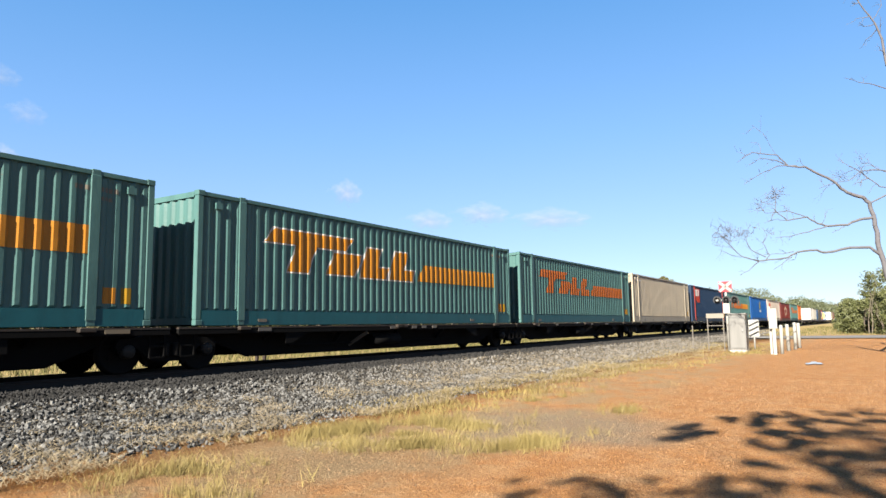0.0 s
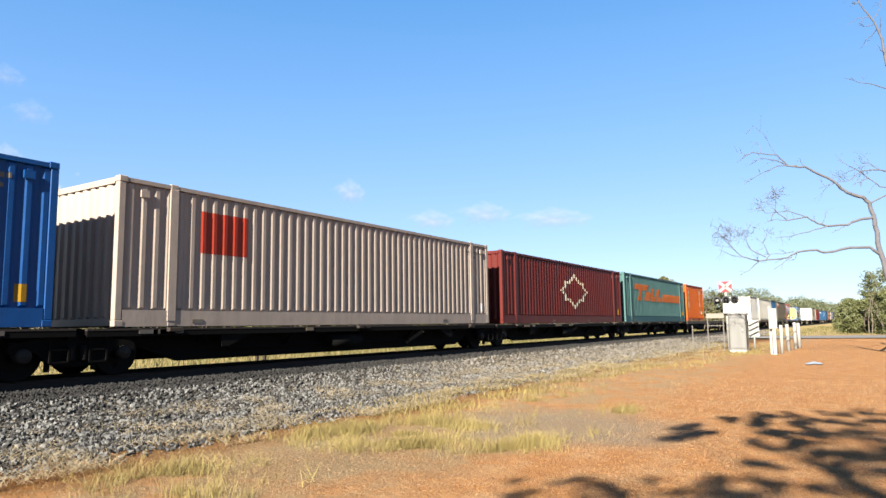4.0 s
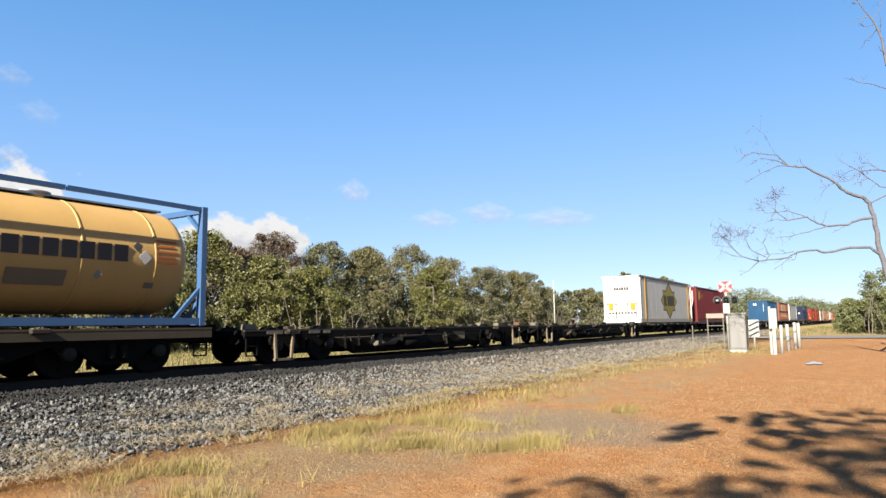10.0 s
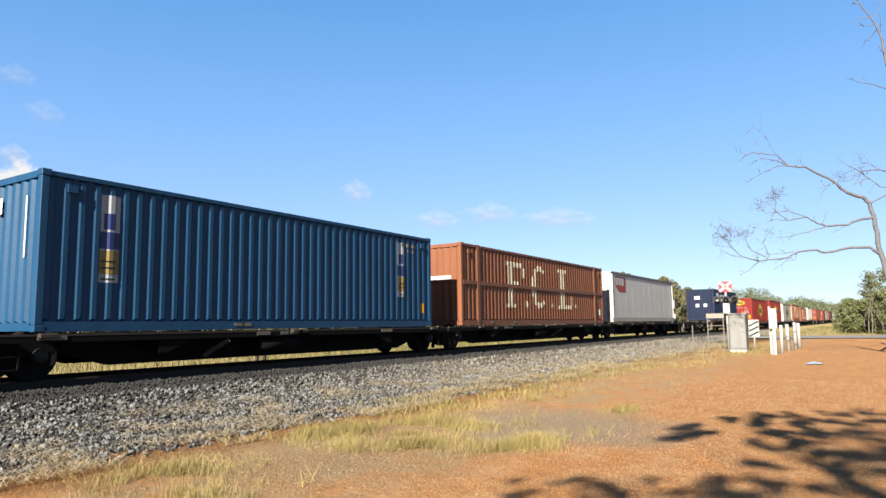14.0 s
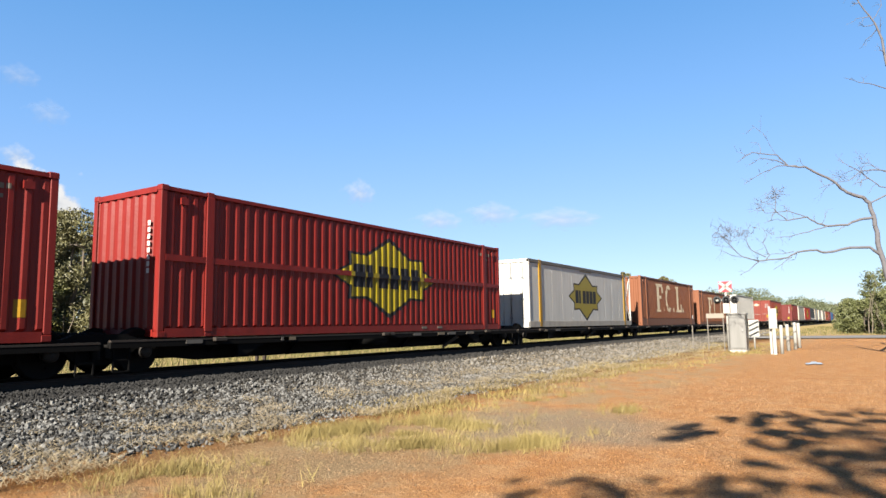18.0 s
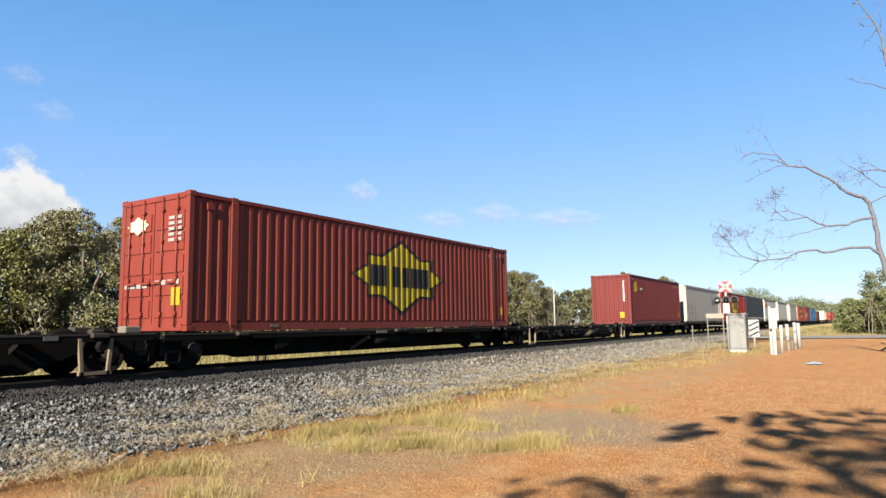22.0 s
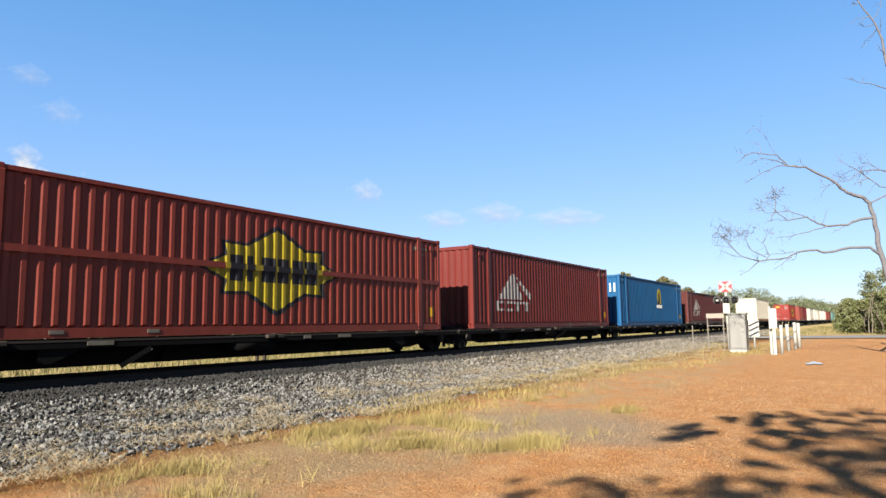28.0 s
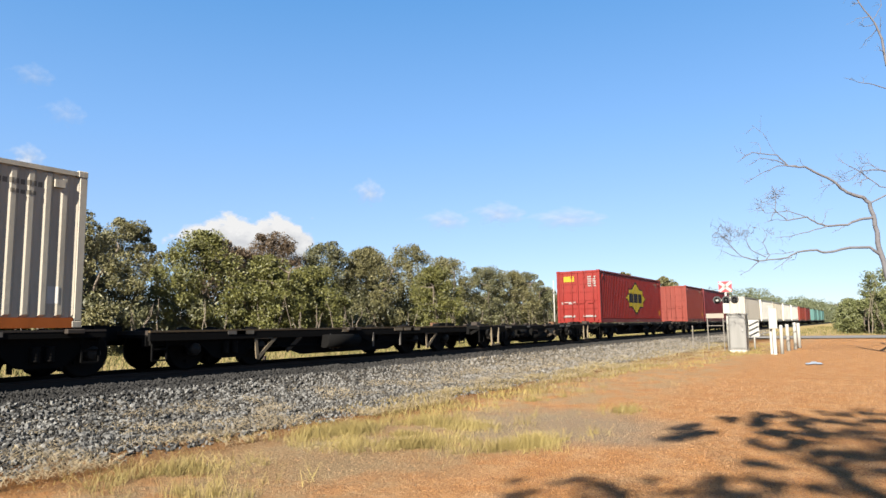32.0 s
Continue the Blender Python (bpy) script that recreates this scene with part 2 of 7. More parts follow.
    col = m.mix(m.ramp(m.math("DIVIDE", ring, 5), [(0.56, grey(0.8)), (0.84, grey(0))]), col, m.mix(m.ramp(m.noise(p, 28, 5, 0.7), [(0.38, grey(0)), (0.62, grey(1))]), srgb(100, 78, 50), srgb(190, 162, 122)))
    col = m.mix(m.ramp(m.math("DIVIDE", wob, 10), [(0.5, grey(0)), (0.56, grey(0.75)), (0.62, grey(0.75)), (0.68, grey(0))]), col, rusty)
    away = m.ramp(m.math("DIVIDE", m.math("ADD", sep.outputs[0], m.math("MULTIPLY", mid, 12)), 200), [(0.39, grey(0)), (0.43, grey(1))])
    col = m.mix(away, col, straw)
    col = m.mix(1.0, col, grey(0.37), "MULTIPLY")
    # the ground turns near-black in a band along the rails
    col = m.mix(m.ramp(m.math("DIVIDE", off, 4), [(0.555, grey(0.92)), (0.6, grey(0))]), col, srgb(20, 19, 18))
    rough_ground = m.math("ADD", m.noise(p, 30, 8, 0.7), m.math("MULTIPLY", m.noise(p, 5, 5), 1.5))
    m.bump(rough_ground, 0.8, 0.04)
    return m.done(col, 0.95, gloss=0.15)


def build_ground():
    xs = np.concatenate([[-3000, -600, -150, -60], np.arange(-30, 60, 0.5), np.arange(60, 160, 4), [160, 250, 500, 1000, 3000]])
    ys = np.concatenate([[-3000, -600, -150, -60], np.arange(-30, -4, 2), np.arange(-4, 24, 0.4), np.arange(24, 60, 3), [60, 150, 600, 3000]])
    verts = [(x, y, ground_height(x, y) if abs(x) < 1001 else 0) for y in ys for x in xs]
    w = len(xs)
    faces = [(j * w + i, j * w + i + 1, (j + 1) * w + i + 1, (j + 1) * w + i) for j in range(len(ys) - 1) for i in range(w - 1)]
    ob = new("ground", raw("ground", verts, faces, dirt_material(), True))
    tagged(ob, "red-brown dirt verge with gravel and dry grass patches", "ground", kind="structure")


build_ground()


def rails():
    for y in (TRACK_Y - 0.75, TRACK_Y + 0.75):
        bm = bmesh.new()
        prof = [(-0.07, 0), (0.07, 0), (0.07, 0.02), (0.012, 0.035), (0.012, 0.12), (0.036, 0.13), (0.036, 0.16), (-0.036, 0.16), (-0.036, 0.13), (-0.012, 0.12), (-0.012, 0.035), (-0.07, 0.02)]
        ends = [[bm.verts.new((x, y + a, RAIL_Z - 0.16 + b)) for a, b in prof] for x in (-400, 1200)]
        for k in range(len(prof)):
            bm.faces.new((ends[0][k], ends[0][(k + 1) % 12], ends[1][(k + 1) % 12], ends[1][k]))
        ob = new("rail", mesh_of(bm, "rail", RUSTY))
        tagged(ob, "dark rusty steel rail on grimy sleepers", "rail", "railway track", "structure")
    sl = boxed(-0.12, 0.12, -1.25, 1.25, -0.2, 0.0)
    bmesh.ops.bevel(sl, geom=sl.edges[:], offset=0.02, segments=1, affect="EDGES")
    me = mesh_of(sl, "sleeper", SLEEPER)
    clip = bmesh.new()
    for y in (-0.75, 0.75):
        for s in (-1, 1):
            box(clip, -0.05, 0.05, y + s * 0.07 - 0.04, y + s * 0.07 + 0.05, 0, 0.04)
    me_clip = mesh_of(clip, "rail_clip", SLEEPER)
    for i in range(150):
        ob = new("sleeper", me)
        ob.matrix_world = pose(-16 + i * 0.68, TRACK_Y, RAIL_Z - 0.155, 0, 0, random.uniform(-0.6, 0.6))
        tagged(ob, "grimy concrete sleeper with rail clips", "sleeper", "sleepers under the rails", "structure")
        part("rail_clip", me_clip, None, ob)


rails()


# ---- the train ----
MOVERS = []      # (thing, place along the track at the start, height)
SPINS = []       # (wheelset, local place, place along the track at the start)
HALF = 1.219
PITCH = 0.283


def corrugation(x):
    """Depth of a pressed steel wall at x, 0 outside and 0.042 inside."""
    k = (x / PITCH) % 1.0
    return float(np.interp(k, (0, 0.28, 0.5, 0.77, 1.0), (0, 0, 0.042, 0.042, 0)))


def breaks(x0, x1):
    out = [x0]
    k = math.floor(x0 / PITCH) - 1
    while k * PITCH < x1:
        for f in (0, 0.28, 0.5, 0.77):
            x = (k + f) * PITCH
            if x0 + 0.002 < x < x1 - 0.002:
                out.append(x)
        k += 1
    return out + [x1]


def pressed_wall(bm, x0, x1, z0, z1, put):
    """A corrugated sheet; put(x, depth, z) gives the place of its points. Its ribs die out in a slope near the rails."""
    xs = breaks(x0, x1)
    cols = []
    for x in xs:
        c = corrugation(x)
        cols.append([bm.verts.new(put(x, d, z)) for d, z in ((0.042, z0), (c, z0 + 0.05), (c, z1 - 0.05), (0.042, z1))])
    for a, b in zip(cols, cols[1:]):
        for k in range(3):
            bm.faces.new((a[k], b[k], b[k + 1], a[k + 1]))


def mark(bm, outline, flat=False, lift=0.005):
    """A painted patch, an outline in (x, z), that follows the pressed wall of the near side."""
    tmp = bmesh.new()
    ring = [tmp.verts.new((x, 0, z)) for x, z in outline]
    hub = tmp.verts.new((sum(p[0] for p in outline) / len(outline), 0, sum(p[1] for p in outline) / len(outline)))
    for k in range(len(ring)):
        tmp.faces.new((hub, ring[k], ring[(k + 1) % len(ring)]))
    if not flat:
        x0, x1 = min(p[0] for p in outline), max(p[0] for p in outline)
        for x in breaks(x0, x1)[1:-1]:
            bmesh.ops.bisect_plane(tmp, geom=tmp.verts[:] + tmp.edges[:] + tmp.faces[:], plane_co=(x, 0, 0), plane_no=(1, 0, 0))
    tmp.normal_update()
    for f in tmp.faces:
        if f.normal.y > 0:
            f.normal_flip()
    seen = {}
    for v in tmp.verts:
        seen[v] = bm.verts.new((v.co.x, -HALF + (0.031 - 0.4 * lift if flat else 0.02 + corrugation(v.co.x) - lift), v.co.z))
    for f in tmp.faces:
        bm.faces.new([seen[v] for v in f.verts])
    tmp.free()


def rect(x0, x1, z0, z1, slant=0.0):
    return [(x0, z0), (x1, z0), (x1 + slant, z1), (x0 + slant, z1)]


def star(cx, cz, w, h):
    """The outline of a four-pointed panel with square shoulders."""
    a, b = w / 2, h / 2
    q = [(a, 0), (0.7 * a, 0.27 * b), (0.72 * a, 0.55 * b), (0.42 * a, 0.53 * b), (0, b)]
    full = q + [(-x, z) for x, z in q[-2::-1]]
    full += [(x, -z) for x, z in full[-2:0:-1]]
    return [(cx + x, cz + z) for x, z in full]


def logo(thing, name, material, outlines, flat=False, lift=0.005, label=""):
    for o in outlines:
        bm = bmesh.new()
        mark(bm, o, flat, lift)
        part(name, bm, material, thing, label)


def fit_text_bar(x, z, w, h, n):
    """Small bars that stand for a line of writing that cannot be read."""
    step = w / n
    return [rect(x + i * step, x + (i + 0.75) * step, z, z + h) for i in range(n)]


def thing_at(name, label, category, group, u, z):
    ob = new(name)
    tagged(ob, label, category, group)
    MOVERS.append((ob, u, z))
    return ob


CASTING = None


def castings(thing, L, H, mat, at):
    global CASTING
    if CASTING is None:
        bm = bmesh.new()
        box(bm, -0.089, 0.089, -0.082, 0.082, -0.06, 0.06)
        bmesh.ops.bevel(bm, geom=bm.edges[:], offset=0.012, segments=1, affect="EDGES")
        CASTING = {}
        bm.to_mesh(CASTING.setdefault("shape", bpy.data.meshes.new("corner_casting")))
        bm.free()
    if mat.name not in CASTING:
        CASTING[mat.name] = CASTING["shape"].copy()
        CASTING[mat.name].materials.append(mat)
    for x in at:
        for y in (-HALF + 0.08, HALF - 0.08):
            for z in (0.06, H - 0.055):
                part("corner_casting", CASTING[mat.name], None, thing).location = (x, y, z)


def door_end(thing, L, H, mat):
    """Two doors with lock rods on the end that leads."""
    x = -L / 2 + 0.03
    for s in (-1, 1):
        y0, y1 = sorted((s * 0.012, s * (HALF - 0.09)))
        door = part("door", boxed(x, x + 0.05, y0, y1, 0.16, H - 0.12), mat, thing)
        for k in range(5):
            z = 0.3 + k * (H - 0.6) / 5
            part("door_panel", boxed(x - 0.022, x + 0.001, y0 + 0.08, y1 - 0.08, z, z + (H - 0.6) / 5 - 0.1), mat, door)
        for k in (0.3, 0.75):
            y = s * (HALF - 0.09) * k
            bm = bmesh.new()
            rod(bm, (x - 0.05, y, 0.1), (x - 0.05, y, H - 0.06), 0.018, n=6)
            for z in (0.35, 1.1, 1.9, H - 0.4):
                box(bm, x - 0.075, x - 0.02, y - 0.05, y + 0.05, z, z + 0.07)
            bar(bm, (x - 0.07, y, 1.05), (x - 0.07, y - s * 0.3, 1.05), 0.02, 0.05)
            part("lock_rod", bm, CHROME if "white" in mat.name or "cream" in mat.name else mat, door)


def pressed_end(thing, x, out, H, mat, name="end_wall"):
    bm = bmesh.new()
    pressed_wall(bm, -HALF + 0.12, HALF - 0.12, 0.15, H - 0.12, lambda a, d, z: (x - out * (0.02 + d), a * -out, z))
    part(name, bm, mat, thing)


def small_plates(c, L, H, mat):
    """Number marks, a yellow warning patch and vents on the near side."""
    rnd = random.Random(int(L * 10 + H * 1000))
    a = L / 2
    for x, z, w, h, n in ((a - 1.6, H - 0.4, 0.85, 0.09, 9), (a - 1.3, H - 0.56, 0.45, 0.07, 5)):
        logo(c, "number_mark", LOGO_DIM, fit_text_bar(x, z, w, h, n))
    logo(c, "warning_patch", LOGO_WHITE if "terracotta" in mat.name or "white" in mat.name else YELLOW, [rect(a - 0.62, a - 0.42, 0.42, 0.72)])
    for x in (-a + 0.55, a - 0.5):
        part("vent", boxed(x - 0.09, x + 0.09, -HALF - 0.012, -HALF + 0.03, H - 0.36, H - 0.22), mat, c)
    for k in range(2):
        x = rnd.uniform(-a + 1.5, a - 2)
        part("data_plate", boxed(x, x + 0.26, -HALF - 0.004, -HALF + 0.02, 0.07, 0.14), LOGO_DIM, c)


def container(u, L, H, base, color, words, doors=False, posts=False, midrail=False, deep=0.16, smooth=False, skirt=None):
    """A steel box; u is the place of its leading end. The near side looks to -y."""
    mat = PAINT[color]
    c = thing_at("shipping_container", words, "container", "containers on the train", u + L / 2, base)
    a = L / 2
    z0, z1 = deep + 0.02, H - 0.09
    for s, nm in ((-1, "side_wall"), (1, "side_wall")):
        bm = bmesh.new()
        if smooth and s < 0:
            n = round(L / 0.62)
            for i in range(n):
                x = -a + 0.14 + i * (L - 0.28) / n
                box(bm, x + 0.008, x + (L - 0.28) / n - 0.008, -HALF + 0.02, -HALF + 0.05, z0, z1)
            box(bm, -a + 0.1, a - 0.1, -HALF + 0.03, -HALF + 0.08, z0, z1)
        else:
            pressed_wall(bm, -a + 0.14, a - 0.14, z0, z1, lambda x, d, z, s=s: (x * -s, s * (HALF - 0.02 - d), z))
        part(nm, bm, mat, c)
    for x in (-a + 0.075, a - 0.075):
        for y in (-HALF + 0.07, HALF - 0.07):
            part("corner_post", boxed(x - 0.07, x + 0.07, y - 0.066, y + 0.066, 0.12, H - 0.11), mat, c, bevel=0.012)
    for y in (-HALF + 0.05, HALF - 0.05):
        part("top_rail", boxed(-a + 0.16, a - 0.16, y - 0.045, y + 0.045, H - 0.1, H - 0.02), mat, c)
        part("bottom_rail", boxed(-a + 0.16, a - 0.16, y - 0.045, y + 0.045, 0.0, deep + 0.02), skirt or mat, c)
        if L < 7:
            for x in (-1.03, 1.03):
                part("fork_pocket", boxed(x - 0.18, x + 0.18, y - 0.05, y + 0.05, 0.03, 0.14), FRAME, c, "dark fork pocket")
    for x in (-a + 0.06, a - 0.06):
        part("end_sill", boxed(x - 0.05, x + 0.05, -HALF + 0.17, HALF - 0.17, 0.02, 0.16), mat, c)
        part("end_header", boxed(x - 0.05, x + 0.05, -HALF + 0.17, HALF - 0.17, H - 0.14, H - 0.02), mat, c)
    bm = bmesh.new()
    box(bm, -a + 0.1, a - 0.1, -HALF + 0.09, HALF - 0.09, H - 0.06, H - 0.03)
    part("roof", bm, mat, c)
    part("floor", boxed(-a + 0.1, a - 0.1, -HALF + 0.09, HALF - 0.09, 0.09, 0.15), FRAME, c)
    at = [-a + 0.09, a - 0.09]
    if posts:
        at += [-6.1, 6.1]
        for x in (-6.1, 6.1):
            for y in (-HALF + 0.03, HALF - 0.03):
                part("middle_post", boxed(x - 0.1, x + 0.1, y - 0.04, y + 0.03, 0.1, H - 0.1), mat, c, bevel=0.01)
    castings(c, L, H, mat, at)
    if not smooth:
        small_plates(c, L, H, mat)
    if midrail:
        part("middle_rail", boxed(-a + 0.14, a - 0.14, -HALF - 0.004, -HALF + 0.05, H * 0.5, H * 0.5 + 0.13), mat, c)
    if doors:
        door_end(c, L, H, mat)
    else:
        pressed_end(c, -a, -1, H, mat)
    pressed_end(c, a, 1, H, mat)
    return c


def reefer(u, L, H, base, color, words, yellow=True, cage=True, rear=False):
    """An insulated box with flat ribbed panels, and an open cage for its cooling unit at the trailing end."""
    mat = PAINT[color]
    c = thing_at("refrigerated_container", words, "container", "containers on the train", u + L / 2, base)
    a = L / 2
    b = a - (0.85 if cage else 0.0)      # trailing end of the insulated body
    part("body", boxed(-a + 0.1, b, -HALF + 0.06, HALF - 0.03, 0.2, H - 0.06), mat, c, bevel=0.02)
    n = round((a + b) / (0.6 if color == "grey" else 1.22))
    w = (a + b - 0.2) / n
    seam = 0.014 if color == "grey" else 0.006
    part("floor", boxed(-a + 0.12, a - 0.12, -HALF + 0.07, HALF - 0.05, 0.0, 0.19), FRAME, c)
    for i in range(n):
        x = -a + 0.12 + i * w
        part("panel", boxed(x + seam, x + w - seam, -HALF + 0.03, -HALF + 0.058, 0.3, H - 0.16), mat, c, bevel=0.006)
    part("top_rail", boxed(-a, b, -HALF - 0.005, -HALF + 0.05, H - 0.15, H), HUB if color == "white" else mat, c, bevel=0.01)
    part("bottom_rail", boxed(-a, a, -HALF - 0.005, -HALF + 0.06, 0.04, 0.29), PAINT["grey"], c, bevel=0.01)
    for x in (-a + 0.05, b - 0.05):
        part("corner_post", boxed(x - 0.05, x + 0.05, -HALF - 0.004, -HALF + 0.1, 0.2, H - 0.02), mat, c, bevel=0.01)
    for x in ((-5.85, 5.83) if L > 13.9 and yellow else (-6.28, 6.1) if L > 13 else ()):
        if x < b + 0.2:
            part("lifting_post", boxed(x - 0.12, x + 0.12, -HALF + (-0.012 if yellow else 0.0225), -HALF + 0.05, 0.05, H + 0.02), YELLOW if yellow else mat, c, "yellow lifting post" if yellow else "", bevel=0.01)
    for s in (-1, 1):
        y0, y1 = sorted((s * 0.01, s * (HALF - 0.05)))
        door = part("door", boxed(-a + 0.04, -a + 0.1, y0, y1, 0.2, H - 0.1), mat, c, bevel=0.01)
        for k in (0.3, 0.75):
            bm = bmesh.new()
            y = s * HALF * k
            rod(bm, (-a + 0.01, y, 0.15), (-a + 0.01, y, H - 0.08), 0.02, n=6)
            for z in (0.4, 1.2, 2.1):
                box(bm, -a - 0.01, -a + 0.04, y - 0.06, y + 0.06, z, z + 0.06)
            part("lock_rod", bm, CHROME, door)
    part("end_header", boxed(-a, -a + 0.1, -HALF, HALF, H - 0.14, H - 0.01), mat, c)
    part("end_sill", boxed(-a, -a + 0.1, -HALF, HALF, 0.04, 0.2), mat, c)
    if cage:
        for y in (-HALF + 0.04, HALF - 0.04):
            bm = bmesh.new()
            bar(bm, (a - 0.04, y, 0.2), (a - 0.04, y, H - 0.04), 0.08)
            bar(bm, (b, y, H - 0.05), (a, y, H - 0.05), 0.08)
            bar(bm, (b + 0.03, y, H * 0.48), (a - 0.06, y, H - 0.15), 0.05)
            bar(bm, (b + 0.03, y, H * 0.48), (a - 0.06, y, 0.25), 0.05)
            part("cage_frame", bm, mat, c, "white open steel frame")
        part("cooling_unit", boxed(b, b + 0.5, -0.8, 0.8, H * 0.5, H - 0.35), LOGO_BLACK, c, "black cooling unit", bevel=0.03)
        part("generator", boxed(b, b + 0.62, -0.95, 0.95, 0.3, H * 0.36), mat, c, bevel=0.03)
    return c


def tank(u, base, color, frame_mat, words, cladding, flat_end=None):
    """A twenty foot tank: a lying barrel in an open frame."""
    L, H = 6.058, 2.82 if cladding else 2.55
    c = thing_at("tank_container", words, "tank", "containers on the train", u + L / 2, base)
    a = L / 2
    r, zc = H * 0.43, H * 0.53
    bm = bmesh.new()
    prof = [(0.02, -a + 0.13)] + [(r * math.sin(t), -a + 0.13 + 0.42 * (1 - math.cos(t))) for t in np.linspace(0.25, math.pi / 2, 7)]
    prof += [(r, x) for x in np.linspace(-a + 0.6, a - 0.6, 9)]
    prof += [(r * math.sin(t), a - 0.13 - 0.42 * (1 - math.cos(t))) for t in np.linspace(math.pi / 2, 0.25, 7)] + [(0.02, a - 0.13)]
    lathe(bm, prof, "x", 40, (0, 0, zc))
    part("barrel", bm, color, c)
    for x in (-1.4, 0.4, 1.9):
        bm = bmesh.new()
        lathe(bm, [(r + 0.001, x - 0.03), (r + 0.012, x - 0.025), (r + 0.012, x + 0.025), (r + 0.001, x + 0.03)], "x", 40, (0, 0, zc))
        part("band", bm, color, c)
    for x in (-a + 0.08, a - 0.08):
        for y in (-HALF + 0.07, HALF - 0.07):
            part("corner_post", boxed(x - 0.075, x + 0.075, y - 0.07, y + 0.07, 0.0, H), frame_mat, c, bevel=0.012)
        part("end_beam", boxed(x - 0.06, x + 0.06, -HALF + 0.14, HALF - 0.14, H - 0.14, H - 0.02), frame_mat, c)
        part("end_sill", boxed(x - 0.06, x + 0.06, -HALF + 0.14, HALF - 0.14, 0.02, 0.16), frame_mat, c)
        for s in (-1, 1):
            bm = bmesh.new()
            bar(bm, (x, s * (HALF - 0.1), H - 0.55), (x, s * 0.62, H - 0.1), 0.09, 0.07)
            bar(bm, (x, s * (HALF - 0.1), 0.55), (x, s * 0.62, 0.1), 0.09, 0.07)
            part("gusset", bm, frame_mat, c)
    for y in (-HALF + 0.06, HALF - 0.06):
        part("bottom_rail", boxed(-a + 0.15, a - 0.15, y - 0.05, y + 0.05, 0.03, 0.17), frame_mat, c)
        for s in (-1, 1):
            bm = bmesh.new()
            bar(bm, (s * (a - 0.12), y, 0.8), (s * (a - 0.75), y, 0.12), 0.07)
            if not cladding:
                bar(bm, (s * (a - 0.1), y, H - 0.06), (s * 0.02, y, H - 0.06), 0.07, 0.09)
            else:
                bar(bm, (s * (a - 0.1), y, H - 0.06), (s * (a - 0.42), y, H - 0.06), 0.09, 0.09)
            part("brace", bm, frame_mat, c)
    if cladding:
        bm = bmesh.new()
        rod(bm, (-a + 0.5, -HALF + 0.18, 0.42), (a - 0.7, -HALF + 0.18, 0.42), 0.05)
        part("steam_pipe", bm, HUB, c)
    bm = bmesh.new()
    lathe(bm, [(0.28, zc + r - 0.05), (0.28, zc + r + 0.06), (0.31, zc + r + 0.07), (0.31, zc + r + 0.1), (0.02, zc + r + 0.12)], "z", 18)
    part("manhole", bm, CHROME, c)
    part("walkway", boxed(-a + 0.6, a - 0.5, -0.28, 0.28, zc + r + 0.015, zc + r + 0.05), CHROME, c)
    for x in (-1.7, -0.2, 1.0, 2.0) if cladding else ():
        bm = bmesh.new()
        lathe(bm, [(0.05, -r * 0.93), (0.05, -r * 0.93 - 0.09), (0.08, -r * 0.93 - 0.1), (0.08, -r * 0.93 - 0.13)], "y", 12, (x, 0, zc - r * 0.45))
        part("valve", bm, CHROME, c)
    if flat_end:
        # a flat board with cut corners fills the leading end of the frame
        bm = bmesh.new()
        w, z0, z1, k = HALF - 0.16, 0.2, H - 0.17, 0.3
        ring = [(-w + k, z0), (w - k, z0), (w, z0 + k), (w, z1 - k), (w - k, z1), (-w + k, z1), (-w, z1 - k), (-w, z0 + k)]
        fa = [bm.verts.new((-a + 0.05, y, z)) for y, z in ring]
        fb = [bm.verts.new((-a + 0.13, y, z)) for y, z in ring]
        bm.faces.new(fa), bm.faces.new(fb[::-1])
        for i in range(8):
            bm.faces.new((fa[i], fb[i], fb[(i + 1) % 8], fa[(i + 1) % 8]))
        bmesh.ops.recalc_face_normals(bm, faces=bm.faces[:])
        cover = part("end_cover", bm, flat_end, c, "pale yellow end cover")
        for y, z, w, h, mt in ((-0.42, 0.52, 0.32, 0.26, LOGO_BLACK), (0.0, 0.5, 0.32, 0.28, LOGO_WHITE), (0.34, 0.52, 0.3, 0.26, LOGO_BLACK), (-0.3, 1.15, 0.16, 0.06, TAN), (-0.08, 1.15, 0.2, 0.06, TAN), (-0.4, 1.9, 0.6, 0.1, LOGO_GOLD)):
            part("cover_marking", boxed(-a + 0.04, -a + 0.049, y - w / 2, y + w / 2, z - h / 2, z + h / 2), mt, cover)
    return c, zc, r


